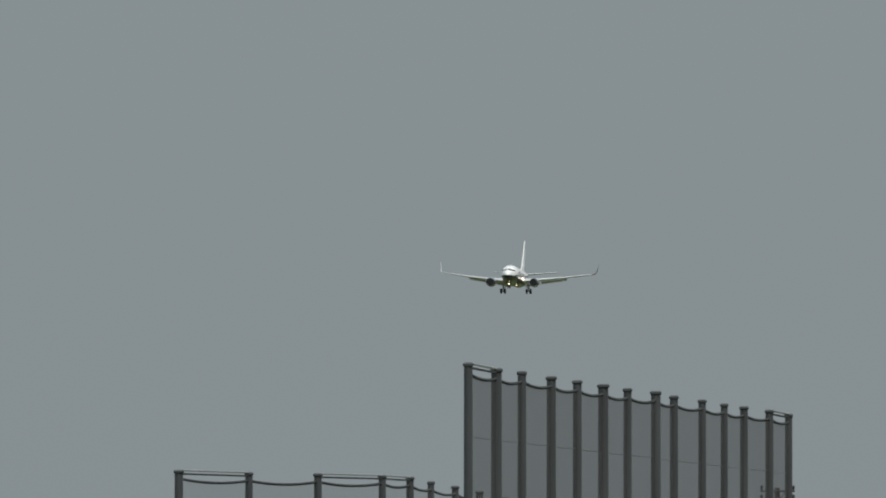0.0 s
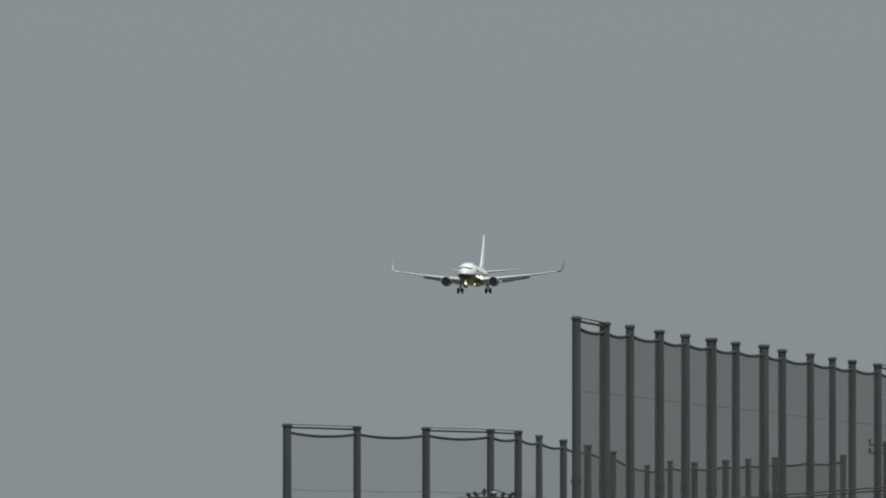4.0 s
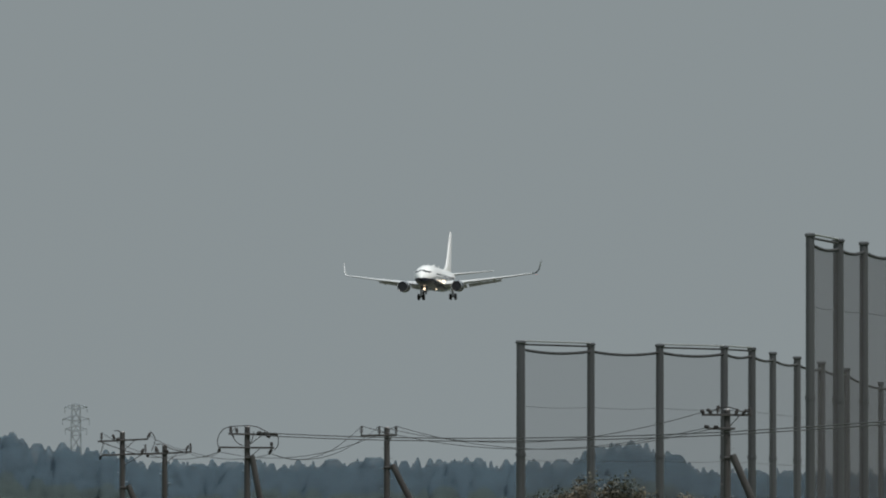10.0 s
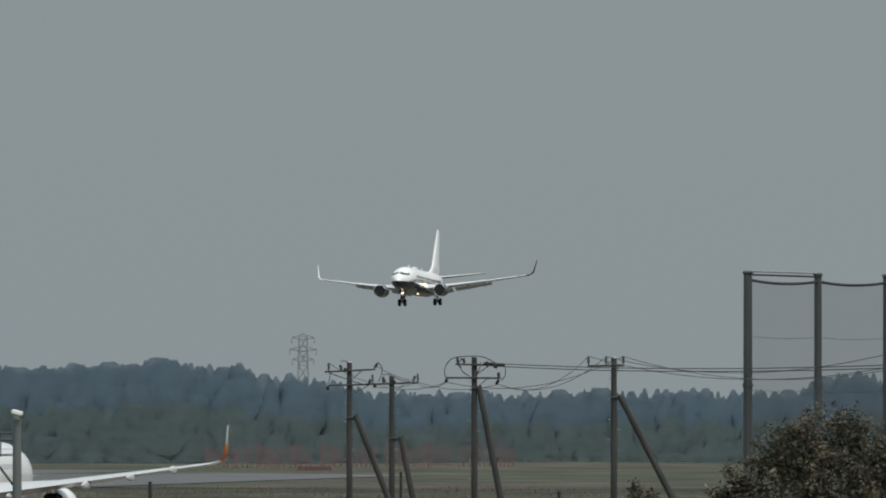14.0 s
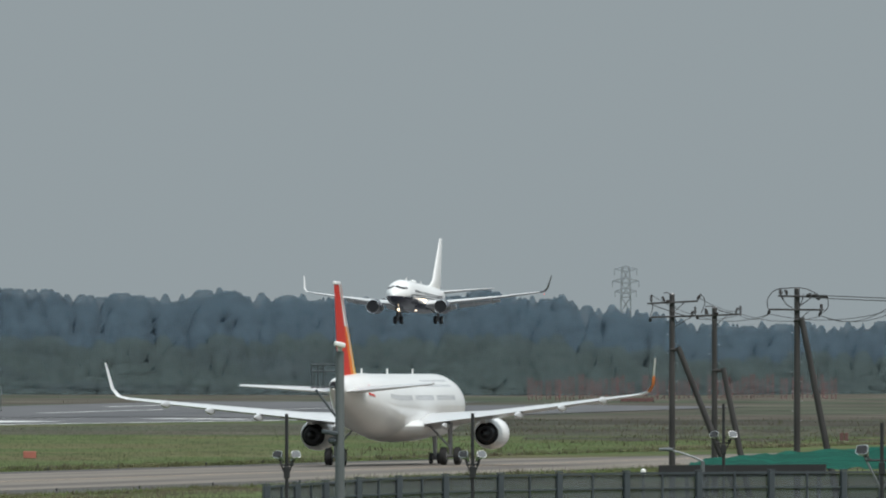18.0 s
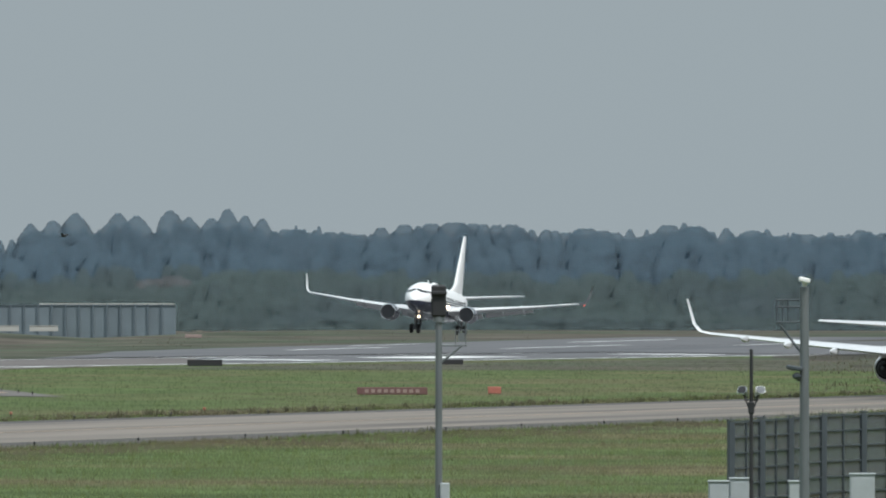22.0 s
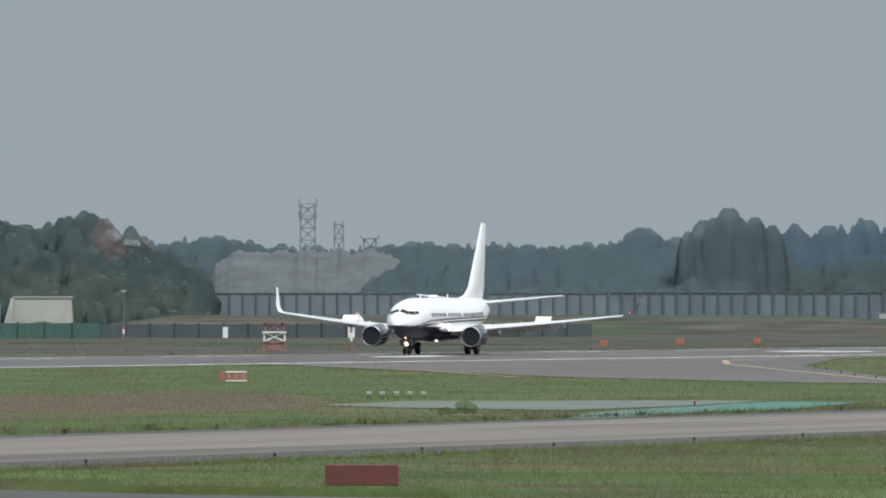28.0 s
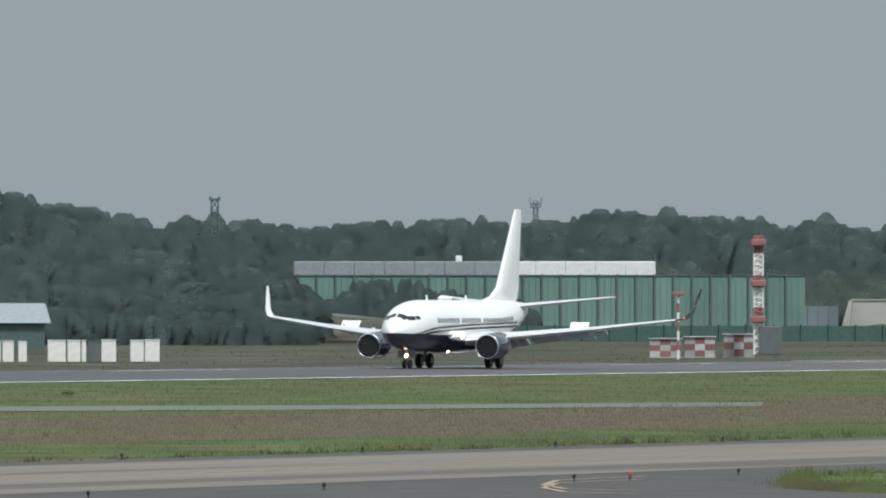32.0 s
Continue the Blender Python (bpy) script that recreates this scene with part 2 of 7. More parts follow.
# cedar, broadleaf, scrub and large-tree colours are paled and blued to carry distance haze
HAZED_NEEDLE = foliage("hazed_cedar_foliage", (0.118, 0.171, 0.212), (0.114, 0.163, 0.202), 0.61, 0.25, 0.03, 0.88, 0.06, 0.02, 0.15)
HAZED_LEAFWOOD = foliage("hazed_broadleaf_foliage", (0.132, 0.180, 0.203), (0.124, 0.172, 0.193), 0.61, 0.25, 0.04, 0.88, 0.08, 0.02, 0.15)
# nearer trees: darker, with a weaker blue-grey haze in the leaf colour
NEARWOOD = foliage("nearer_hazed_foliage", (0.080, 0.110, 0.107), (0.070, 0.100, 0.098), 0.66, 0.15, 0.10, 0.82, 0.30, 0.03, 0.30, 0.09)
FRONTWOOD = foliage("green_hazed_edge_foliage", (0.090, 0.119, 0.107), (0.092, 0.116, 0.100), 0.66, 0.15, 0.10, 0.82, 0.28, 0.03, 0.30, 0.09)
HAZED_SCRUB = foliage("hazed_scrub_foliage", (0.109, 0.144, 0.144), (0.105, 0.137, 0.149), 0.61, 0.25, 0.05, 0.88, 0.12, 0.012, 0.15)
HAZED_LONE_LEAF = foliage("hazed_tree_foliage", (0.120, 0.160, 0.172), (0.113, 0.152, 0.164), 0.62, 0.25, 0.06, 0.88, 0.18, 0.03, 0.30)
BLADE = foliage("grass_blades", (0.180, 0.220, 0.083), (0.205, 0.186, 0.108), 0.42, 0.5, 0.12, grain=0.30, patch_size=0.035)
WEED = foliage("dry_weeds", (0.130, 0.116, 0.082), (0.118, 0.122, 0.070), 1.0, 0.5)
BARK = material("bark", (0.10, 0.085, 0.07), 0.95, vary=0.3)
NEAR_LEAF = material("glossy_leaves", (0.062, 0.063, 0.042), 0.5, vary=0.3, island_vary=0.3, gloss=0.3, second=(0.092, 0.078, 0.056), second_scale=0.9, second_at=(0.50, 0.62))
BROWN_LEAF = material("brownish_young_leaves", (0.165, 0.138, 0.098), 0.5, vary=0.3, island_vary=0.45, gloss=0.3)
RED_LEAF = material("red_young_leaves", (0.150, 0.076, 0.061), 0.5, vary=0.3, island_vary=0.25, gloss=0.3)
LIGHT_LEAF = material("yellow_green_leaves", (0.115, 0.130, 0.058), 0.6, vary=0.25, island_vary=0.35, gloss=0.3)
NET_POLE = material("galvanised_pole", (0.090, 0.094, 0.100), 0.42, 0.45, vary=0.2, scale=0.8, bump=0.05, stretch=(1, 1, 0.2))
NET = see_through("black_net", (0.04, 0.04, 0.043), 0.23)
NET_DENSE = see_through("layered_black_net", (0.043, 0.040, 0.044), 0.61)
ROPE = material("dark_rope", (0.035, 0.036, 0.038), 0.9)
CABLE_GREY = material("bright_steel_cable", (0.35, 0.36, 0.37), 0.5, 0.4)
UTILITY = material("weathered_utility_pole", (0.047, 0.045, 0.045), 0.85, vary=0.45, scale=2.5, stretch=(1, 1, 0.15), bump=0.1)
WIRE = material("black_wire", (0.03, 0.03, 0.032), 0.7)
PORCELAIN = material("dark_porcelain", (0.040, 0.037, 0.037), 0.6, gloss=0.25)
FENCE_POST = material("blue_grey_fence_steel", (0.062, 0.075, 0.086), 0.5, 0.2, vary=0.15)
FENCE_PANE = see_through("grey_mesh_panel", (0.092, 0.106, 0.118), 0.60)
BARRIER_GREEN = material("green_barrier_sheet", (0.145, 0.250, 0.215), 0.6, vary=0.12, scale=0.2, random_vary=0.12)
BARRIER_DARK = material("dark_green_fence_net", (0.055, 0.110, 0.095), 0.85, vary=0.2)
BARRIER_GREY = material("grey_barrier_sheet", (0.160, 0.196, 0.219), 0.7, vary=0.12, scale=0.2, random_vary=0.08)
# dark post steel lightened to take in the haze before the perimeter wall
HAZY_POST = material("hazed_wall_post", (0.112, 0.142, 0.162), 0.7, vary=0.15)
BARRIER_POST = material("barrier_post_steel", (0.100, 0.145, 0.138), 0.6, 0.2)
DARK_BAND = material("dark_low_barrier", (0.064, 0.082, 0.090), 0.8, vary=0.2, scale=0.3)
# lattice red is paled and half see-through in place of haze
HAZED_RED = see_through("hazed_red_lattice", (0.29, 0.135, 0.135), 0.50)
# signal red of the far masts, paled by haze mixed into the colour
RED = material("hazed_signal_red_paint", (0.31, 0.135, 0.132), 0.55, vary=0.12)
SIGNAL_WHITE = material("signal_white_paint", (0.80, 0.79, 0.77), 0.5, vary=0.1)
# hut white and red are greyed and muted to include the haze
HUT_WHITE = material("hazed_white_panel", (0.40, 0.39, 0.39), 0.7, vary=0.2, random_vary=0.3)
HUT_RED = material("hazed_red_panel", (0.24, 0.115, 0.115), 0.7, vary=0.2, random_vary=0.25)
PALE_LETTER = material("faded_lettering", (0.30, 0.22, 0.20), 0.7)
SEED_BLADE = foliage("reddish_grass_blades", (0.205, 0.170, 0.128), (0.19, 0.185, 0.105), 0.42, 0.5, 0.1)
BRICK_RED = material("faded_red_board", (0.135, 0.040, 0.034), 0.7, vary=0.15, scale=1.5, second=(0.11, 0.04, 0.036), second_scale=0.7)
DULL_RED = material("dull_red_board", (0.135, 0.068, 0.064), 0.8, vary=0.2, scale=1.5)
SOCK = material("faded_sock_cloth", (0.42, 0.25, 0.23), 0.9, vary=0.1)
ORANGE = material("orange_sign_paint", (0.38, 0.13, 0.095), 0.6, vary=0.15)
BLACK = material("black_plastic", (0.020, 0.020, 0.022), 0.6)
GALV = material("galvanised_steel", (0.155, 0.170, 0.176), 0.5, 0.35, vary=0.2, stretch=(1, 1, 0.2))
CABINET_GREY = material("pale_grey_enamel", (0.34, 0.37, 0.38), 0.5, vary=0.12, scale=3.0)
CHROME = material("worn_chrome_reflector", (0.62, 0.63, 0.64), 0.28, 0.9, vary=0.25, scale=12.0)
LAMP_GLASS = material("lamp_glass", (0.13, 0.14, 0.15), 0.2)
TARP = material("green_tarpaulin", (0.004, 0.080, 0.055), 0.8, vary=0.45, scale=1.6, second=(0.003, 0.054, 0.038), second_scale=0.7, second_at=(0.45, 0.55), stretch=(0.35, 1, 1), bump=0.6, bump_scale=1.6, gloss=0.05)
ROOF_WHITE = material("white_metal_roof", (0.75, 0.76, 0.76), 0.5, vary=0.1, second=(0.5, 0.52, 0.53), second_scale=0.03)
ROOF_GREY = material("grey_metal_roof", (0.27, 0.30, 0.32), 0.55, vary=0.15)
PALE_CONCRETE = material("pale_concrete", (0.42, 0.42, 0.39), 0.85, vary=0.2, scale=0.2, second=(0.3, 0.3, 0.27), second_scale=0.06)
# earth colour with a bluish haze tint mixed in
DIRT = material("hazed_dirt_mound", (0.094, 0.099, 0.104), 0.95, vary=0.3, scale=0.2, second=(0.080, 0.090, 0.088), second_scale=0.03, bump=0.9, bump_scale=0.35)
# tower steel is paled and thinned so the sky shows through like haze
HAZED_STEEL = see_through("hazed_tower_steel", (0.27, 0.305, 0.335), 0.38)
AIR_WHITE = material("white_aircraft_paint", (0.88, 0.88, 0.87), 0.28, vary=0.03, scale=0.7, coat=0.4)
AIR_NAVY = material("midnight_blue_aircraft_paint", (0.030, 0.033, 0.054), 0.25, vary=0.1, coat=0.5)
AIR_WING = material("pale_grey_wing_paint", (0.60, 0.61, 0.62), 0.35, vary=0.05, scale=1.5, coat=0.2)
AIR_METAL = material("polished_lip_metal", (0.75, 0.76, 0.78), 0.2, 0.9, vary=0.05)
AIR_GLASS = material("dark_cockpit_glass", (0.012, 0.014, 0.018), 0.12)
AIR_GREY = material("window_band_grey", (0.24, 0.25, 0.27), 0.4)
LINER_GREY = material("pale_grey_lettering_paint", (0.42, 0.43, 0.45), 0.4)
TYRE = material("tyre_rubber", (0.022, 0.022, 0.023), 0.85)
STRUT = material("gear_strut_steel", (0.28, 0.28, 0.29), 0.45, 0.4)
FAN = material("dark_fan_blades", (0.030, 0.032, 0.036), 0.45, 0.5)
TAIL_RED = material("tail_red_paint", (0.56, 0.026, 0.014), 0.5, vary=0.05, coat=0.05, gloss=0.2)
TAIL_ORANGE = material("tail_orange_paint", (0.72, 0.19, 0.02), 0.5, vary=0.05, coat=0.05, gloss=0.2)
TAIL_YELLOW = material("tail_yellow_paint", (0.78, 0.46, 0.05), 0.5, vary=0.05, coat=0.05, gloss=0.2)
LANDING_LIGHT = material("landing_light", (1.0, 0.76, 0.52), 0.3, emission=5.5)
NAV_RED = material("red_navigation_light", (1.0, 0.10, 0.05), 0.3, emission=0.8)
SMOKE = foliage("tyre_smoke", (0.66, 0.74, 0.82), (0.66, 0.74, 0.82), 0.12, 0.5, 0.02)
sn, sl = SMOKE.node_tree.nodes, SMOKE.node_tree.links
thick, fading = sn.new("ShaderNodeAttribute"), sn.new("ShaderNodeMath")
thick.attribute_name, fading.operation = "thickness", "MULTIPLY"
fading.inputs[1].default_value = 0.34
sl.new(thick.outputs["Fac"], fading.inputs[0])
sl.new(fading.outputs[0], next(q for q in sn if q.bl_idname == "ShaderNodeMixShader" and q.outputs[0].links[0].to_node.bl_idname == "ShaderNodeOutputMaterial").inputs["Fac"])
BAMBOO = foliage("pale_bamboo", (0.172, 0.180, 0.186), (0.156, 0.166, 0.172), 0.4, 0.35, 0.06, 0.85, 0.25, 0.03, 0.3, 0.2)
RUSSET = foliage("russet_foliage", (0.170, 0.135, 0.135), (0.130, 0.122, 0.118), 0.42, 0.0, 0.1, 0.80, 0.4, 0.03, 0.3, 0.30)
FEATHER = material("dark_feathers", (0.03, 0.028, 0.027), 0.8)


# ---- mesh tools ----
class Shape:
    """Collects vertices and faces of one mesh."""

    def __init__(self):
        self.v, self.f = [], []

    def add(self, verts, faces):
        k = len(self.v)
        self.v.extend(tuple(p) for p in verts)
        self.f.extend(tuple(i + k for i in face) for face in faces)
        return self

    def box(self, c, s, rz=0.0, tilt=None, bevel=0.0):
        """A block with its size s round c, with chamfered upright and top edges where bevel is given."""
        hx, hy, hz = (q / 2 for q in s)
        m = Matrix.Translation(c) @ (tilt if tilt else Matrix.Rotation(rz, 4, "Z"))
        e = min(bevel, hx * 0.8, hy * 0.8, hz * 0.8)
        if e <= 0:
            v = [m @ Vector((x, y, z)) for z in (-hz, hz) for x, y in ((-hx, -hy), (hx, -hy), (hx, hy), (-hx, hy))]
            return self.add(v, [(3, 2, 1, 0), (4, 5, 6, 7), (0, 1, 5, 4), (1, 2, 6, 5), (2, 3, 7, 6), (3, 0, 4, 7)])
        rings = []
        for z, q in ((-hz, e), (-hz + e, 0), (hz - e, 0), (hz, e)):
            x, y = hx - q, hy - q
            rings.append([m @ Vector(p + (z,)) for p in ((-x + e, -y), (x - e, -y), (x, -y + e), (x, y - e), (x - e, y), (-x + e, y), (-x, y - e), (-x, -y + e))])
        return self.loft(rings)

    def loft(self, rings, caps=True, closed=True):
        n = len(rings[0])
        v = [p for r in rings for p in r]
        f = []
        for i in range(len(rings) - 1):
            for j in range(n if closed else n - 1):
                a, b = i * n + j, i * n + (j + 1) % n
                f.append((a, b, b + n, a + n))
        if caps and closed:
            f += [tuple(range(n))[::-1], tuple(range((len(rings) - 1) * n, len(rings) * n))]
        return self.add(v, f)

    def tube(self, p0, p1, r0, r1=None, n=10):
        p0, p1 = Vector(p0), Vector(p1)
        r1 = r0 if r1 is None else r1
        q = (p1 - p0).to_track_quat("Z", "Y")
        ring = [Vector((math.cos(2 * math.pi * k / n), math.sin(2 * math.pi * k / n), 0)) for k in range(n)]
        return self.loft([[p0 + q @ (w * r0) for w in ring], [p1 + q @ (w * r1) for w in ring]])

    def chain(self, pts, r, n=5):
        pts = [Vector(p) for p in pts]
        rings = []
        for k, p in enumerate(pts):
            d = (pts[min(k + 1, len(pts) - 1)] - pts[max(k - 1, 0)]).normalized()
            u = d.cross(Vector((0, 0, 1)) if abs(d.z) < 0.95 else Vector((0, 1, 0))).normalized()
            w = d.cross(u)
            rings.append([p + r * (u * math.cos(2 * math.pi * j / n) + w * math.sin(2 * math.pi * j / n)) for j in range(n)])
        return self.loft(rings)

    def wheel(self, c, r, w, n=18):
        """A tyre with rounded shoulders, turning about x."""
        c = Vector(c)
        rings = []
        for x, q in ((-w / 2, 0.55 * r), (-w / 2, 0.86 * r), (-w * 0.3, r), (w * 0.3, r), (w / 2, 0.86 * r), (w / 2, 0.55 * r)):
            rings.append([c + Vector((x, q * math.cos(2 * math.pi * k / n), q * math.sin(2 * math.pi * k / n))) for k in range(n)])
        return self.loft(rings)

    def ball(self, c, r, sub=1, squash=(1, 1, 1)):
        bm = bmesh.new()
        bmesh.ops.create_icosphere(bm, subdivisions=sub, radius=1)
        bm.verts.ensure_lookup_table()
        self.add([Vector(c) + Vector([r * s * q for s, q in zip(squash, v.co)]) for v in bm.verts], [[v.index for v in f.verts] for f in bm.faces])
        bm.free()
        return self


def mesh_of(name, shape, mat, smooth=False):
    me = bpy.data.meshes.new(name)
    me.from_pydata([tuple(p) for p in shape.v], [], shape.f)
    me.update()
    if smooth:
        me.polygons.foreach_set("use_smooth", [True] * len(me.polygons))
        me.set_sharp_from_angle(angle=radians(40))
    me.materials.append(mat)
    return me


def part(name, shape, mat, parent=None, label="", smooth=False):
    ob = new(name, shape if isinstance(shape, bpy.types.Mesh) else mesh_of(name, shape, mat, smooth))
    if parent is not None:
        ob.parent = parent
    return tagged(ob, label) if label else ob


def thing(name, label, category, m=None, group="", kind=""):
    ob = new(name)
    ob.empty_display_size = 0.5
    if m is not None:
        ob.matrix_world = m
    return tagged(ob, label, category, group, kind)


def big_mesh(name, verts, tris, mat, parent=None, smooth=False):
    """One mesh from number arrays: verts (n, 3), tris (m, 3)."""
    me = bpy.data.meshes.new(name)
    me.vertices.add(len(verts))
    me.vertices.foreach_set("co", np.asarray(verts, dtype=np.float32).ravel())
    me.loops.add(len(tris) * 3)
    me.loops.foreach_set("vertex_index", np.asarray(tris, dtype=np.int32).ravel())
    me.polygons.add(len(tris))
    me.polygons.foreach_set("loop_start", np.arange(0, len(tris) * 3, 3, dtype=np.int32))
    me.polygons.foreach_set("loop_total", np.full(len(tris), 3, dtype=np.int32))
    me.update(calc_edges=True)
    me.materials.append(mat)
    ob = new(name, me)
    if parent is not None:
        ob.parent = parent
    return ob


def plan(b):
    return Matrix.Rotation(facing(b), 4, "Z")


def stand(b, d, z=0.0):
    x, y = spot(b, d)
    return Matrix.Translation((x, y, z)) @ plan(b)


# ---- ground: one sheet with the crowned runway in it ----
RUNWAY_X, RUNWAY_HALF = -370.4, 30.0
PROFILE = ((-6000, 0.0), (-620, 0.0), (-440, -0.35), (-402, -0.32), (-370.4, 0.0), (-339, -0.31), (-320, -0.42), (-215, -0.62), (-183, -0.70),
           (-148, -0.72), (-100, -0.85), (0, -1.2), (400, -1.5), (6000, -1.5))


def ground_z(x):
    return float(np.interp(x, [p[0] for p in PROFILE], [p[1] for p in PROFILE]))


def slab(name, x0, x1, y0, y1, lift, mat, label, category, parent=None, corner=None):
    """A paved strip that follows the ground, between two lines along the runway; corner(y) may shift both edges."""
    xs = sorted({x0, x1, *(p[0] for p in PROFILE if x0 < p[0] < x1)})
    ys = np.linspace(y0, y1, 2 if corner is None else 40)
    s = Shape()
    pts = [(x + (corner(y, (x - x0) / (x1 - x0)) if corner else 0), y, 0) for y in ys for x in xs]
    s.add([(x, y, ground_z(x) + lift) for x, y, _ in pts], [(j * len(xs) + i, j * len(xs) + i + 1, (j + 1) * len(xs) + i + 1, (j + 1) * len(xs) + i)
                                                              for j in range(len(ys) - 1) for i in range(len(xs) - 1)])
    ob = part(name, s, mat, parent)
    return ob if parent is not None else tagged(ob, label, category, kind="structure")


def sheet(name, pts, lift, mat, label, category, parent=None):
    """A flat paved shape from its corners in plan, split so that it follows the ground."""
    bm = bmesh.new()
    bm.faces.new([bm.verts.new((x, y, 0)) for x, y in pts])
    for x, _ in PROFILE:
        bmesh.ops.bisect_plane(bm, geom=bm.verts[:] + bm.edges[:] + bm.faces[:], plane_co=(x, 0, 0), plane_no=(1, 0, 0))
    for v in bm.verts:
        v.co.z = ground_z(v.co.x) + lift
    bmesh.ops.recalc_face_normals(bm, faces=bm.faces)
    if sum(f.normal.z for f in bm.faces) < 0:
        bmesh.ops.reverse_faces(bm, faces=bm.faces)
    me = bpy.data.meshes.new(name)
    bm.to_mesh(me)
    bm.free()
    me.materials.append(mat)
    ob = new(name, me)
    if parent is not None:
        ob.parent = parent
        return ob
    return tagged(ob, label, category, kind="structure")


def on_ground(b, e):
    """Plan position where the line of sight at bearing b and height mark e meets the ground."""
    a, d = facing(b), 900.0
    for _ in range(40):
        d = 0.5 * d + 0.5 * (EYE - ground_z(-d * math.sin(a))) * RADIUS / (e - LEVEL)
    return -d * math.sin(a), d * math.cos(a)


gs = Shape()
gy = (-6000, -1500, 0, 1500, 3000, 6000)
gs.add([(x, y, z) for y in gy for x, z in PROFILE], [(j * len(PROFILE) + i, j * len(PROFILE) + i + 1, (j + 1) * len(PROFILE) + i + 1, (j + 1) * len(PROFILE) + i)
                                                      for j in range(len(gy) - 1) for i in range(len(PROFILE) - 1)])
tagged(part("ground", gs, GRASS), "mown airfield grass, green with brownish seeding patches", "grass", kind="structure")


def rise(x, y):
    """Height of the gentle slope that climbs to the woods beyond the runway's far end."""
    d, b = np.hypot(x, y), AXIS - RADIUS * np.arctan2(-x, y)
    return np.clip((d - 1950) / 900, 0, 1.5) * 3.2 * np.clip((b - 2950) / 450, 0, 1)


def sloping(name, xs, ys, lift, mat, label, category, parent=None):
    """Ground on the slope, over a grid of plan lines given by xs(share, y) and ys."""
    s, n = Shape(), 13
    pts = [(float(xs(k / (n - 1), y)), float(y)) for y in ys for k in range(n)]
    s.add([(x, y, ground_z(x) + float(rise(x, y)) + lift) for x, y in pts],
          [(j * n + i, j * n + i + 1, (j + 1) * n + i + 1, (j + 1) * n + i) for j in range(len(ys) - 1) for i in range(n - 1)])
    ob = part(name, s, mat, parent, smooth=True)
    return ob if parent is not None else tagged(ob, label, category, kind="structure")

# ---- paving ----
runway = slab("runway", RUNWAY_X - RUNWAY_HALF, RUNWAY_X + RUNWAY_HALF, -1500, 2080, 0.03, ASPHALT, "grey asphalt runway with white markings", "runway")


def marking(x0, x1, y0, y1, mat=WHITE_LINE, name="painted_marking"):
    slab(name, RUNWAY_X + x0, RUNWAY_X + x1, y0, y1, 0.045, mat, "", "", runway)


for side in (-1, 1):
    marking(*sorted((side * 29.2, side * 28.0)), -1500, 2080)
    marking(*sorted((side * 9.0, side * 18.0)), 1690, 1750)
    for k, y in enumerate((1310, 1460, 1610, 1840)):
        for j in range(3 if k > 1 else (2 if k else 1)):
            marking(*sorted((side * (9.0 + 4.2 * j), side * (12.0 + 4.2 * j))), y, y + 22.5)
    for j in range(6):
        marking(*sorted((side * (2.7 + 3.6 * j), side * (4.5 + 3.6 * j))), 2030, 2060)
for k in range(50):
    marking(-0.45, 0.45, -1000 + 60 * k, -970 + 60 * k)

tagged(slab("far_meadow", -1600, -404, -600, 2900, 0.02, FAR_GRASS, "", ""), "rough brownish meadow beyond the runway", "grass", kind="structure")
tagged(slab("runway_end_meadow", -404, -190, 2085, 2900, 0.02, FAR_GRASS, "", ""), "rough brownish meadow beyond the runway end", "grass", kind="structure")
tagged(slab("far_rough_meadow", -146, 900, 1150, 2900, 0.02, FAR_GRASS, "", ""), "rough brownish meadow far along the airfield", "grass", kind="structure")
tagged(slab("mid_rough_meadow", -330, -190, 1420, 2085, 0.02, FAR_GRASS, "", ""), "rough brownish meadow far along the runway", "grass", kind="structure")
taxiway = slab("taxiway", -179.0, -153.0, -1500, 2300, 0.03, CONCRETE, "pale brown concrete taxiway with darker worn streaks", "taxiway")
slab("shoulder", -153.0, -146.5, -1500, 2300, 0.02, DARK_ASPHALT, "", "", taxiway)
slab("shoulder", -183.0, -179.0, -1500, 2300, 0.02, DARK_ASPHALT, "", "", taxiway)
slab("centre_line", -166.2, -165.8, -1500, 2300, 0.04, YELLOW_LINE, "", "", taxiway)

# exit taxiway between runway and parallel taxiway, with grass islands left open
PAVED_RINGS = []


def outline(*marks):
    PAVED_RINGS.append([on_ground(b, e) for b, e in marks])
    return PAVED_RINGS[-1]


exit_taxiway = sheet("exit_taxiway", outline((1400, 652), (1960, 650), (2500, 674), (2900, 683), (3170, 686), (2900, 655), (2960, 640), (3400, 626), (3400, 617), (1400, 638)),
                     0.036, EXIT_ASPHALT, "grey asphalt exit taxiway with curved yellow lines", "taxiway")
curve = Shape()
bend = [on_ground(b, e) for b, e in ((2080, 655), (2230, 662), (2400, 674))]
loop = [on_ground(b, e) for b, e in ((3060, 679), (2860, 660), (2770, 650), (2765, 644), (2830, 641), (3000, 634))]
for pts in (bend, loop):
    for (xa, ya), (xb, yb) in zip(pts, pts[1:]):
        d = Vector((xb - xa, yb - ya, 0)).normalized() * 0.3
        n = Vector((-d.y, d.x, 0))
        q = [(xa + n.x, ya + n.y), (xb + n.x, yb + n.y), (xb - n.x, yb - n.y), (xa - n.x, ya - n.y)]
        curve.add([(x, y, ground_z(x) + 0.055) for x, y in q], [(0, 1, 2, 3)])
part("yellow_guide_line", curve, YELLOW_LINE, exit_taxiway)
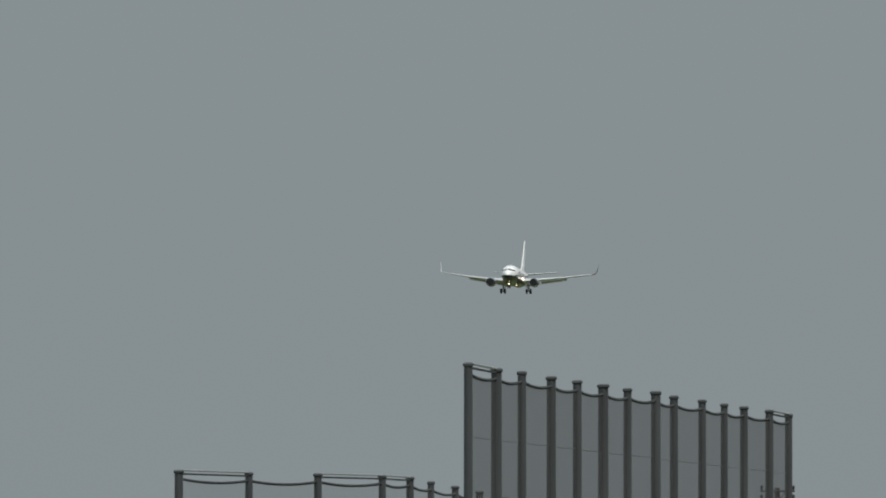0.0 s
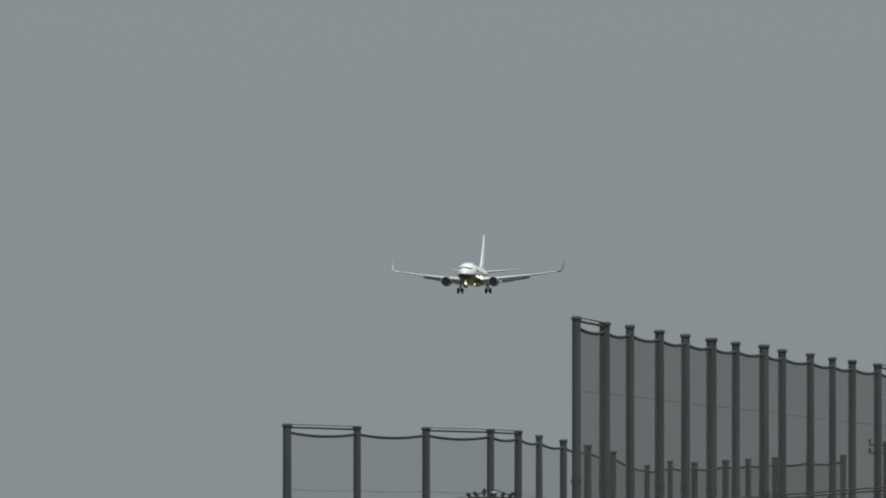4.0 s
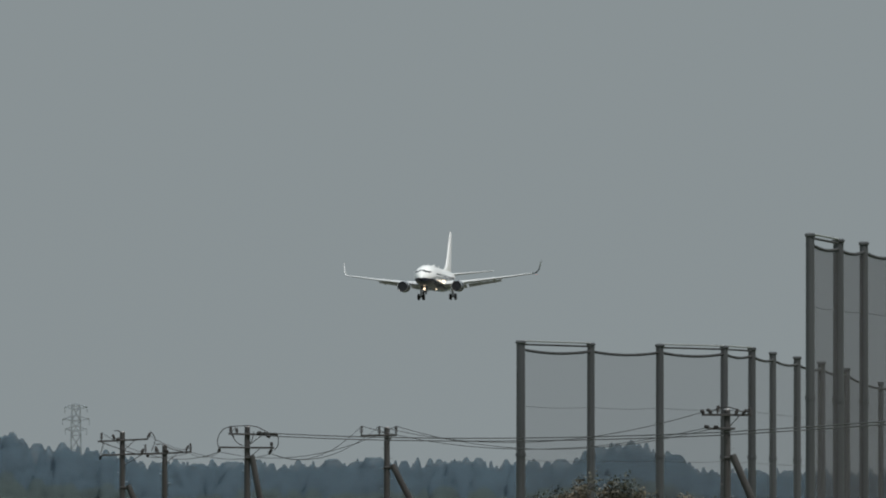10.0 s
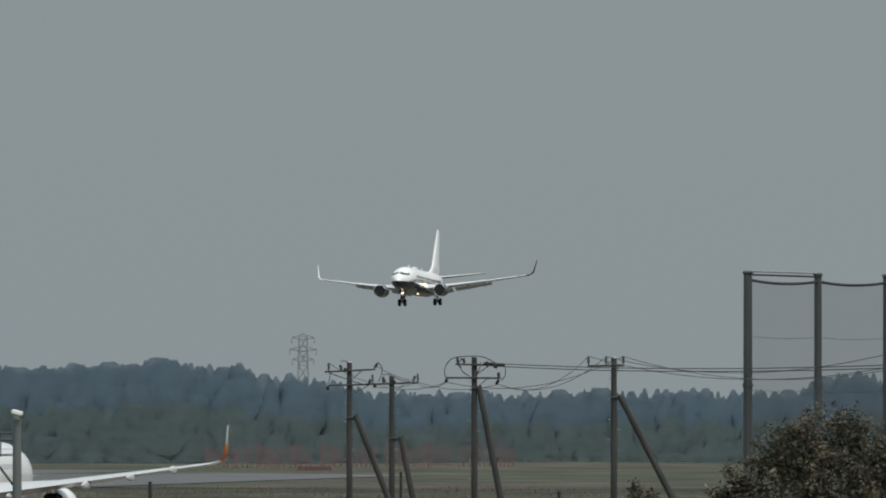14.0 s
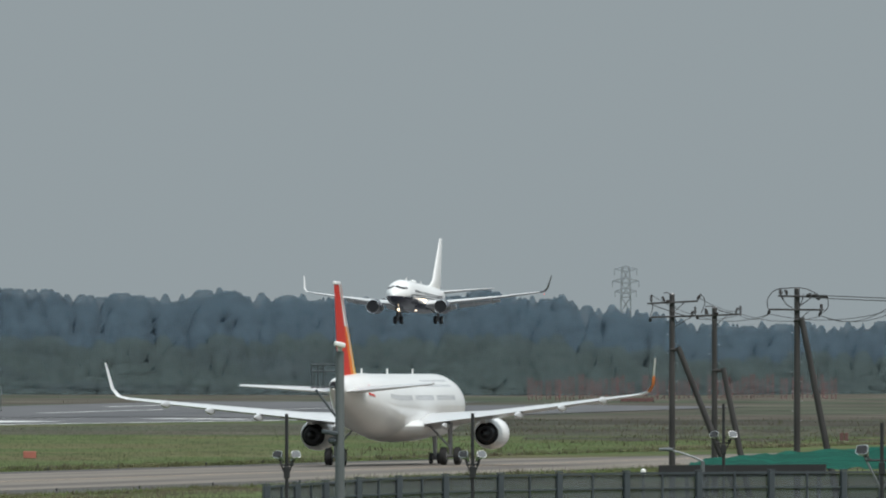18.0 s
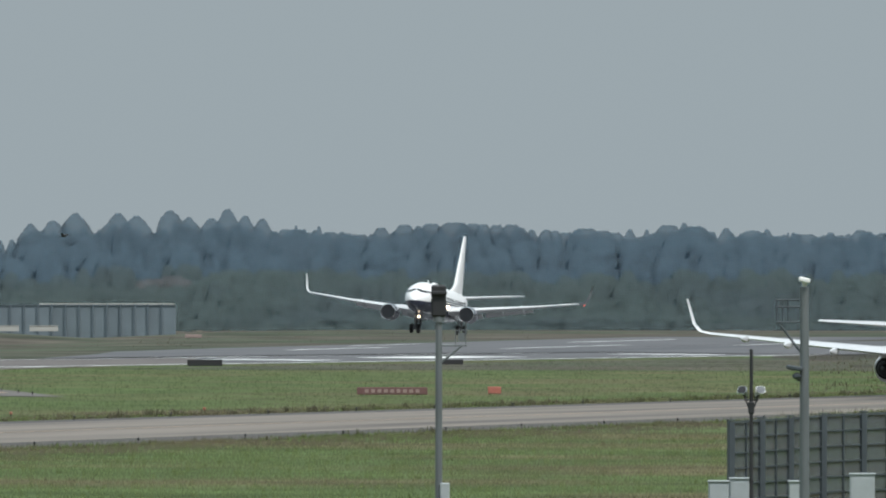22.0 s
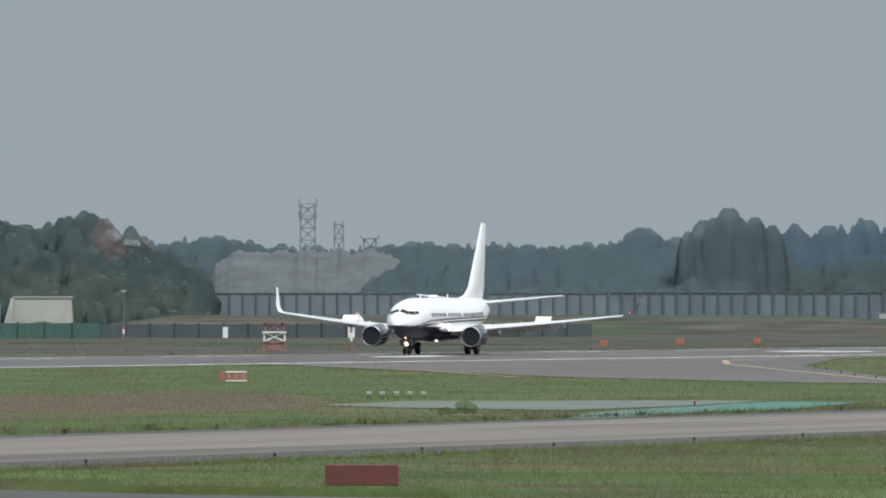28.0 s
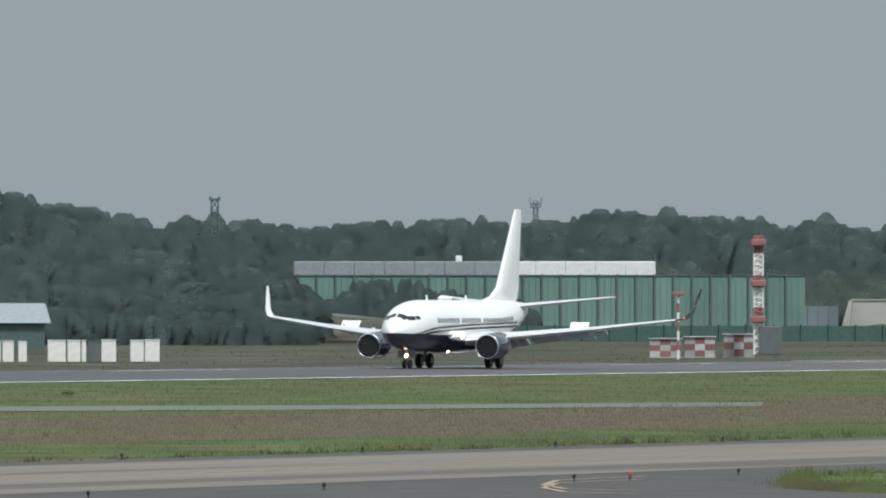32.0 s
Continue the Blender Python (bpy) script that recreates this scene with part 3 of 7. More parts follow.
sheet("painted_island", outline((2484, 747), (2560, 745), (2674, 740), (2711, 736), (2870, 731), (3010, 718), (2860, 716.5), (2790, 719.5), (2711, 725), (2600, 731), (2520, 737)), 0.034, TURQUOISE,
      "turquoise painted strip beside the taxiway", "paint")
sheet("painted_island", outline((2040, 723), (2200, 716), (2600, 714.5), (2850, 715), (2711, 723.5), (2600, 728), (2484, 732), (2200, 728)), 0.034, PATH,
      "worn grey gravel strip in the grass", "path")
sheet("service_path", outline((-400, 722), (600, 718), (1350, 713), (1350, 720), (600, 726), (-400, 731)), 0.03, PATH,
      "narrow grey service path through the grass", "path")
near_apron = sheet("connecting_taxiway", outline((-200, 884), (300, 873), (800, 857), (1250, 838), (1440, 834), (1386, 867), (1510, 874), (1650, 878), (1789, 882), (2254, 889), (2400, 893), (2400, 940), (-200, 940)), 0.034, DARK_ASPHALT,
                   "dark asphalt connecting taxiway with a looping yellow line", "taxiway")
curve = Shape()
loop = [on_ground(b, e) for b, e in ((1120, 871), (1000, 868), (962, 861), (985, 853), (1060, 849), (1140, 846))]
for k in (0.985, 1.0):
    for (xa, ya), (xb, yb) in zip(loop, loop[1:]):
        d = Vector((xb - xa, yb - ya, 0)).normalized() * 0.12
        n = Vector((-d.y, d.x, 0))
        q = [(k * xa + n.x, k * ya + n.y), (k * xb + n.x, k * yb + n.y), (k * xb - n.x, k * yb - n.y), (k * xa - n.x, k * ya - n.y)]
        curve.add([(x, y, ground_z(x) + 0.05) for x, y in q], [(0, 1, 2, 3)])
part("yellow_guide_line", curve, YELLOW_LINE, near_apron)
SEEDING_RING = [on_ground(b, e) for b, e in ((-400, 748), (0, 742), (500, 734), (1100, 723), (1500, 707), (1800, 697), (2000, 702), (2070, 716), (2000, 729), (1800, 739), (1500, 749), (1300, 755), (500, 778), (-400, 790))]
sheet("seeding_grass", SEEDING_RING, 0.012, SEEDING,
      "reddish-brown seeding grass between mown strips", "grass")
for b0, b1, e0, e1 in ((4420, 5760, 611, 622), (4560, 5330, 628, 634), (5380, 5980, 629, 639), (4800, 5600, 644, 648)):
    n, ragged = int((b1 - b0) / 45), np.random.default_rng(b0)
    near = [(b0 + (b1 - b0) * k / n, e1 + ragged.normal(0, 1.6) - 0.4 * (e1 - e0) * (k in (0, n))) for k in range(n + 1)]
    far = [(b0 + (b1 - b0) * k / n, e0 + ragged.normal(0, 1.2)) for k in range(n + 1)]
    sheet("heath_strip", [on_ground(b, e) for b, e in near + far[::-1]], 0.028, HEATH, "dark brown strip of rough heath in the meadow", "grass")
sheet("overgrown_verge", [on_ground(b, e) for b, e in ((4560, 684), (4700, 681), (4872, 679.5), (5050, 676), (5203, 672), (5420, 667), (5700, 660), (5700, 645), (5203, 652), (4700, 668))], 0.045, GRASS,
      "long grass growing over the taxiway edge", "grass")
sloping("rising_meadow", lambda k, y: -820 + 416 * k, np.linspace(1750, 3250, 61), 0.06, FAR_GRASS, "rough brownish meadow climbing gently to the woods", "grass")
sloping("rising_verge", lambda k, y: -339 + 420 * k, np.linspace(1900, 3250, 55), 0.06, FAR_GRASS, "rough brownish meadow climbing gently past the runway end", "grass")
sloping("runway_end_rise", lambda k, y: -404 + 65 * k, np.linspace(2190, 3250, 43), 0.06, FAR_GRASS, "rough brownish meadow climbing gently behind the runway end", "grass")
wide = sloping("far_paving", lambda k, y: -401 - k * 51 * min(1, max(0.02, (y - 1700) / 260)), np.linspace(1700, 2340, 33), 0.12, ASPHALT, "wide grey paving with glints painted as white marking strips beyond the runway", "taxiway")
# bright reflections off the paving, drawn as strips of white marking
for x0, x1, y0, y1 in ((-434.2, -432.6, 1985, 2050), (-434, -432.4, 2180, 2262), (-391, -389.2, 2085, 2150), (-411.5, -410.2, 2020, 2110), (-445.8, -444.8, 2080, 2130)):
    sloping("painted_marking", lambda k, y: x0 + (x1 - x0) * k, np.linspace(y0, y1, 8), 0.15, WHITE_LINE, "", "", wide)
sloping("runway_overrun", lambda k, y: -401 + 61 * k, np.linspace(1885, 2200, 16), 0.10, ASPHALT, "", "", wide)


# ---- aircraft ----
def fuselage_ring(sections, s, n=28, grow=0.0):
    """Points round the body at s metres behind the nose: sections of (s, middle height, half width, half height)."""
    q = [np.interp(s, [a[0] for a in sections], [a[k] for a in sections]) for k in (1, 2, 3)]
    return lambda ang: Vector((math.cos(ang) * (q[1] + grow), s, q[0] + math.sin(ang) * (q[2] + grow)))


def skin(shape, sections, a0, a1, ss, n=16, grow=0.0, origin=0.0, closed=False):
    rings = []
    for s in ss:
        ring = fuselage_ring(sections, s, grow=grow)
        b0, b1 = (a0(s), a1(s)) if callable(a0) else (a0, a1)
        rings.append([ring(b0 + (b1 - b0) * k / n) - Vector((0, origin, 0)) for k in range(n + (0 if closed else 1))])
    return shape.loft(rings, caps=closed, closed=closed)


def patch(shape, sections, origin, s0, s1, a0, a1, grow=0.02):
    """A small proud panel on the body's skin."""
    out = []
    for g in (grow, -0.05):
        out += [fuselage_ring(sections, s, grow=g)(a) - Vector((0, origin, 0)) for s, a in ((s0, a0), (s1, a0), (s1, a1), (s0, a1))]
    return shape.add(out, [(0, 1, 2, 3), (0, 4, 5, 1), (1, 5, 6, 2), (2, 6, 7, 3), (3, 7, 4, 0)])


FOIL = ((1.0, 0.0), (0.7, 0.055), (0.35, 0.085), (0.1, 0.062), (0.02, 0.028), (0.0, 0.0), (0.02, -0.022), (0.1, -0.038), (0.35, -0.045), (0.7, -0.025))


def foil(shape, stations, upright=False):
    """A lofted aerofoil: stations of (x, y of the leading edge, z, chord, thickness share)."""
    rings = []
    for x, y, z, chord, thick in stations:
        rings.append([Vector((x + (t * thick * chord * 8 if upright else 0), y + c * chord, z + (0 if upright else t * thick * chord * 8))) for c, t in FOIL])
    return shape.loft(rings)


def engine(plane, x, y, z, r, length, cowl, inner, lip_label, mouth=0.72):
    nac = Shape()
    n = 24
    prof = ((0.0, 0.93), (0.06, 1.0), (0.3, 1.06), (0.6, 1.03), (0.85, 0.55 + 0.43 * mouth), (1.0, mouth))
    nac.loft([[Vector((x + r * q * math.cos(2 * math.pi * k / n), y + t * length, z + r * q * math.sin(2 * math.pi * k / n) * (0.94 if math.sin(2 * math.pi * k / n) < 0 else 1)))
               for k in range(n)] for t, q in prof], caps=False)
    eng = part("engine", nac, cowl, plane, smooth=True)
    lip = Shape()
    lip.loft([[Vector((x + r * q * math.cos(2 * math.pi * k / n), y + t, z + r * q * math.sin(2 * math.pi * k / n))) for k in range(n)]
              for t, q in ((0.06, 0.99), (0.0, 0.965), (-0.03, 0.93), (0.0, 0.895), (0.10, 0.87))], caps=False)
    part("intake_lip", lip, AIR_METAL, eng, lip_label, smooth=True)
    duct = Shape()
    duct.loft([[Vector((x + r * q * math.cos(2 * math.pi * k / n), y + t, z + r * q * math.sin(2 * math.pi * k / n))) for k in range(n)]
               for t, q in ((0.15, 0.80), (1.0, 0.78), (1.02, 0.1), (0.7, 0.02))], caps=True)
    part("fan", duct, FAN, eng, "dark fan in the intake", smooth=True)
    tail = Shape()
    tail.loft([[Vector((x + r * q * math.cos(2 * math.pi * k / n), y + length * t, z + r * q * math.sin(2 * math.pi * k / n))) for k in range(n)]
               for t, q in ((0.94, mouth - 0.02), (0.99, mouth - 0.04), (1.01, 0.60), (1.15, 0.48), (1.16, 0.3), (1.32, 0.06))], caps=True)
    part("exhaust_nozzle", tail, inner, eng, smooth=True)
    return eng


def gear_leg(plane, x, y, top, r, w, gap, name):
    leg = part(name, Shape().tube((x, y, r), (x, y + 0.1, top), 0.13, 0.17).tube((x - gap, y, r), (x + gap, y, r), 0.10)
               .tube((x, y + 0.12, r + 0.55), (x * 0.55 if abs(x) > 1 else x, y - (0 if abs(x) > 1 else -1.2), top), 0.07), STRUT, plane, smooth=True)
    for side in (-1, 1):
        wheel = part("wheel", Shape().wheel((x + side * gap, y, r), r, w), TYRE, leg, smooth=True)
        hub = Shape()
        hub.tube((x + side * gap - w * 0.52, y, r), (x + side * gap + w * 0.52, y, r), r * 0.5, n=14)
        part("hub", hub, STRUT, leg)
    return leg


def lamp_disc(plane, name, x, y, z, r, mat=None, toward=-1):
    part(name, Shape().ball((x, y, z), r, 2, (1, 0.6, 1)), mat or LANDING_LIGHT, plane, "bright landing light")


# business jet, white over midnight blue; origin between the main wheels on the ground, nose towards -y
JET_GEAR = 16.6
JET = ((0.0, 2.75, 0.03, 0.03), (0.15, 2.76, 0.34, 0.33), (0.5, 2.80, 0.66, 0.66), (1.0, 2.87, 0.98, 0.98), (1.7, 2.98, 1.30, 1.27), (2.6, 3.10, 1.58, 1.57), (3.6, 3.20, 1.76, 1.80),
       (5.0, 3.27, 1.86, 1.95), (6.5, 3.30, 1.88, 2.0), (21.5, 3.30, 1.88, 2.0), (24.0, 3.42, 1.80, 1.88), (27.0, 3.75, 1.45, 1.50), (30.0, 4.18, 0.92, 1.02), (32.3, 4.50, 0.46, 0.58), (33.2, 4.62, 0.16, 0.26))
jet = thing("business_jet_airliner", "white twin-engine jet with midnight-blue belly and raked winglets", "airplane")
JET_SS = [0, 0.15, 0.5, 1.0, 1.7, 2.6, 3.6, 5, 6.5, 9, 12, 15, 18, 21.5, 24, 27, 30, 32.3, 33.2]


def jet_line(s):
    return float(np.interp(s, (0, 1.5, 5, 10, 21, 27, 33.2), (-0.02, -0.20, -0.33, -0.36, -0.33, -0.25, -0.2)))


body = Shape()
skin(body, JET, jet_line, lambda s: math.pi - jet_line(s), JET_SS, 24, origin=JET_GEAR)
part("upper_body", body, AIR_WHITE, jet, "glossy white upper fuselage", smooth=True)
belly = Shape()
skin(belly, JET, lambda s: math.pi - jet_line(s), lambda s: 2 * math.pi + jet_line(s), JET_SS, 20, origin=JET_GEAR)
part("belly", belly, AIR_NAVY, jet, "midnight-blue lower fuselage", smooth=True)


def jet_angle(s, z, side):
    """The angle round the body at which its skin is z metres high, on that side."""
    zc, hh = (float(np.interp(s, [a[0] for a in JET], [a[k] for a in JET])) for k in (1, 3))
    a = math.asin(max(-1.0, min(1.0, (z - zc) / hh)))
    return a if side == 0 else math.pi - a


def stripe_z(s):
    return float(np.interp(s, (1.0, 3, 6, 14, 28), (2.45, 2.62, 2.80, 3.02, 3.22)))


for lo, hi, mat in ((0.0, 0.17, AIR_NAVY), (0.29, 0.42, AIR_NAVY), (0.47, 0.50, AIR_GREY)):
    for side in (0, 1):
        st = Shape()
        lower = lambda s, q=lo: jet_angle(s, stripe_z(s) + q * min(1, s / 5), side)
        upper = lambda s, q=hi: jet_angle(s, stripe_z(s) + q * min(1, s / 5), side)
        skin(st, JET, lower, upper, [1.2, 1.7, 2.2, 2.6, 3.1, 3.6, 4.3, 5, 6.5, 9, 12, 15, 18, 21.5, 24, 26, 28], 2, grow=0.014, origin=JET_GEAR)
        part("stripe", st, mat, jet, "dark cheat-line stripe")
for side in (0, 1):
    for k in range(36):
        s = 6.0 + 0.53 * k
        if k in (10, 20):
            continue
        w = Shape()
        a = 0.13 if side == 0 else math.pi - 0.13
        b = 0.30 if side == 0 else math.pi - 0.30
        patch(w, JET, JET_GEAR, s, s + 0.27, a, b)
        part("cabin_window", w, AIR_GLASS, jet)
    for s0, s1, z0, z1 in ((1.22, 1.72, None, None), (1.50, 2.26, 3.74, 4.06), (2.34, 2.86, 3.80, 4.07)):
        w = Shape()
        if z0 is None:
            lower, upper = ((0.86, 1.52) if side == 0 else (math.pi - 0.86, math.pi - 1.52))
        else:
            lower, upper = (lambda s, q=z0: jet_angle(s, q, side)), (lambda s, q=z1: jet_angle(s, q, side))
        skin(w, JET, lower, upper, [s0 + (s1 - s0) * k / 5 for k in range(6)], 5, grow=0.02, origin=JET_GEAR)
        part("cockpit_window", w, AIR_GLASS, jet, "dark cockpit window")
    part("cabin_door", patch(Shape(), JET, JET_GEAR, 5.0, 5.85, *((-0.32, 0.52) if side == 0 else (math.pi + 0.32, math.pi - 0.52)), grow=0.01), AIR_WHITE, jet)
part("antenna_fairing", Shape().box((0, -3.6, 5.42), (0.5, 2.4, 0.35), bevel=0.15), AIR_WHITE, jet)
for y in (-8.0, 1.5):
    part("blade_antenna", Shape().box((0, y, 5.45), (0.05, 0.4, 0.45)), AIR_WHITE, jet)


def jet_wing(side):
    w = Shape()
    foil(w, [(side * x, y - JET_GEAR, z, c, t) for x, y, z, c, t in
             ((1.2, 10.6, 2.05, 8.2, 0.15), (1.9, 11.1, 2.12, 7.6, 0.145), (5.2, 13.3, 2.46, 4.9, 0.125), (11.0, 16.6, 3.10, 3.1, 0.11), (16.6, 19.8, 3.82, 1.75, 0.10))])
    wing = part("wing", w, AIR_WING, jet, "pale grey swept wing", smooth=True)
    let = Shape()
    foil(let, [(side * x, y - JET_GEAR, z, c, t) for x, y, z, c, t in ((16.6, 19.8, 3.82, 1.75, 0.09), (17.15, 20.3, 3.98, 1.5, 0.08), (17.5, 20.85, 4.45, 1.25, 0.07), (17.9, 22.2, 6.25, 0.55, 0.06))])
    part("winglet", let, AIR_WHITE if side < 0 else AIR_NAVY, wing, "raked white winglet" if side < 0 else "raked dark-blue winglet", smooth=True)
    for x0, x1, y0, z0, c0, y1, z1, c1 in ((2.0, 5.0, 18.5, 2.0, 1.5, 18.15, 2.35, 1.2), (5.4, 11.0, 18.1, 2.38, 1.15, 19.6, 3.0, 0.75)):
        fl = Shape()
        q = radians(26)
        rings = []
        for x, y, z, c in ((x0, y0, z0, c0), (x1, y1, z1, c1)):
            rings.append([Vector((side * x, y - JET_GEAR + cc * c * math.cos(q) + t * math.sin(q), z - cc * c * math.sin(q) + t * math.cos(q))) for cc, t in
                          ((0, 0.02), (0.2, 0.12), (1, 0.02), (1, -0.01), (0.2, -0.08), (0, -0.04))])
        part("flap", fl.loft(rings), AIR_WING, wing, "lowered flap")
    for x, y, z in ((4.2, 17.9, 1.95), (7.4, 18.5, 2.35), (9.9, 19.0, 2.65)):
        can = Shape()
        can.loft([[Vector((side * x + r * math.cos(2 * math.pi * k / 8), y - JET_GEAR + t, z - 0.33 * t + 0.25 + 1.3 * r * math.sin(2 * math.pi * k / 8))) for k in range(8)]
                  for t, r in ((-1.4, 0.03), (-0.9, 0.16), (0.2, 0.2), (1.0, 0.14), (1.6, 0.03))])
        part("flap_fairing", can, AIR_WING, wing, smooth=True)
    return wing


jet_spoilers, jet_wings, jet_gear = [], [], []
for side in (-1, 1):
    jet_wings.append((jet_wing(side), side))
    engine(jet, side * 4.83, 8.9 - JET_GEAR, 1.72, 0.98, 3.9, AIR_NAVY, STRUT, "polished metal intake lip")
    part("pylon", Shape().loft([[Vector((side * 4.83 + dx, y - JET_GEAR, z)) for dx, z in ((-0.14, z0), (0.14, z0), (0.14, z1), (-0.14, z1))]
                                for y, z0, z1 in ((10.0, 2.4, 2.75), (12.0, 2.3, 2.85), (14.6, 2.25, 2.45))]), AIR_NAVY, jet)
    leg = gear_leg(jet, side * 2.86, 0.0, 2.2, 0.57, 0.40, 0.43, "main_gear_leg")
    jet_gear.append(leg)
    for x, y, z in ((9.4, 17.7, 3.10),):
        sp = part("spoiler", Shape().box((0, 0.36, 0.02), (1.5, 0.72, 0.05), bevel=0.02), AIR_WHITE, jet, "hinged spoiler panel")
        jet_spoilers.append((sp, side * x, y - JET_GEAR, z))
    hs = Shape()
    foil(hs, [(side * x, y - JET_GEAR, z, c, 0.10) for x, y, z, c in ((0.3, 28.6, 4.75, 3.9), (7.15, 33.0, 5.55, 1.3))])
    part("tailplane", hs, AIR_WING, jet, "pale grey tailplane", smooth=True)
    if side > 0:
        lamp_disc(jet, "landing_light", side * 2.15, 10.7 - JET_GEAR, 2.55, 0.27)
part("nose_gear", Shape().tube((0, -12.6, 0.34), (0, -12.5, 1.7), 0.09, 0.12).tube((-0.25, -12.6, 0.34), (0.25, -12.6, 0.34), 0.06).tube((0, -12.5, 0.9), (0, -11.6, 1.7), 0.06), STRUT, jet)
for side in (-1, 1):
    part("nose_wheel", Shape().wheel((side * 0.24, -12.6, 0.345), 0.345, 0.2), TYRE, jet, smooth=True)
    part("gear_door", Shape().box((side * 0.42, -12.7, 1.12), (0.04, 1.7, 0.55)), AIR_NAVY, jet)
lamp_disc(jet, "taxi_light", 0, -12.82, 1.0, 0.16)
lamp_disc(jet, "landing_light", 0.75, 11.6 - JET_GEAR, 1.38, 0.16)
fin = Shape()
foil(fin, [(0, y - JET_GEAR, z, c, t) for y, z, c, t in ((21.2, 5.2, 9.4, 0.02), (23.9, 5.55, 7.0, 0.05), (25.6, 6.3, 5.6, 0.09), (29.7, 12.0, 2.05, 0.09), (30.1, 12.45, 1.55, 0.06))], upright=True)
part("fin", fin, AIR_WHITE, jet, "tall white tail fin", smooth=True)
part("navigation_light", Shape().ball((17.2, 20.3 - JET_GEAR, 4.02), 0.08, 1), NAV_RED, jet, "red wingtip light")
fair = Shape()
fair.loft([[Vector((x * w, y - JET_GEAR, 1.95 + z * h)) for x, z in ((-1, 0.3), (-0.8, -0.6), (0, -1), (0.8, -0.6), (1, 0.3))] for y, w, h in ((9.2, 1.2, 0.55), (11, 2.3, 0.75), (16, 2.45, 0.8), (19.5, 1.9, 0.7), (22, 0.9, 0.5))], caps=False, closed=False)
part("wing_fairing", fair, AIR_NAVY, jet, smooth=True)
glove = Shape()
for side in (-1, 1):
    glove.loft([[Vector((side * x, y - JET_GEAR, z)) for x, z in ((1.55 - 0.1 * q, 2.35 - 0.3 * q), (1.8 + 0.4 * q, 2.35 - 0.25 * q), (1.85 + 0.5 * q, 2.42 + 0.1 * q), (1.78, 2.45 + 0.4 * q))] for y, q in ((9.2, 0.0), (10.3, 0.7), (12.5, 1.0), (17.5, 1.0), (20.5, 0.1))])
part("wing_root_fairing", glove, AIR_WHITE, jet, "white wing-root fairing", smooth=True)

# airliner taxiing away, white with a red and yellow tail; nose towards +y after its turn
LINER_GEAR = 21.9
LINER = ((0.0, 3.35, 0.03, 0.03), (0.15, 3.36, 0.4, 0.38), (0.6, 3.42, 0.85, 0.82), (1.3, 3.52, 1.25, 1.25), (2.4, 3.68, 1.62, 1.65), (4.0, 3.83, 1.88, 1.95), (6.0, 3.9, 1.975, 2.07),
         (30.0, 3.9, 1.975, 2.07), (34.0, 4.1, 1.85, 1.9), (38.0, 4.55, 1.35, 1.42), (41.5, 4.95, 0.82, 0.92), (44.0, 5.2, 0.38, 0.45), (44.5, 5.22, 0.26, 0.3))
liner = thing("taxiing_airliner", "white twin-engine airliner with red, orange and yellow tail fin", "airplane")
LINER_SS = [0, 0.15, 0.6, 1.3, 2.4, 4, 6, 10, 14, 18, 22, 26, 30, 34, 38, 41.5, 44, 44.5]
part("fuselage", skin(Shape(), LINER, 0.0, 2 * math.pi, LINER_SS, 32, origin=LINER_GEAR, closed=True), AIR_WHITE, liner, "glossy white fuselage", smooth=True)
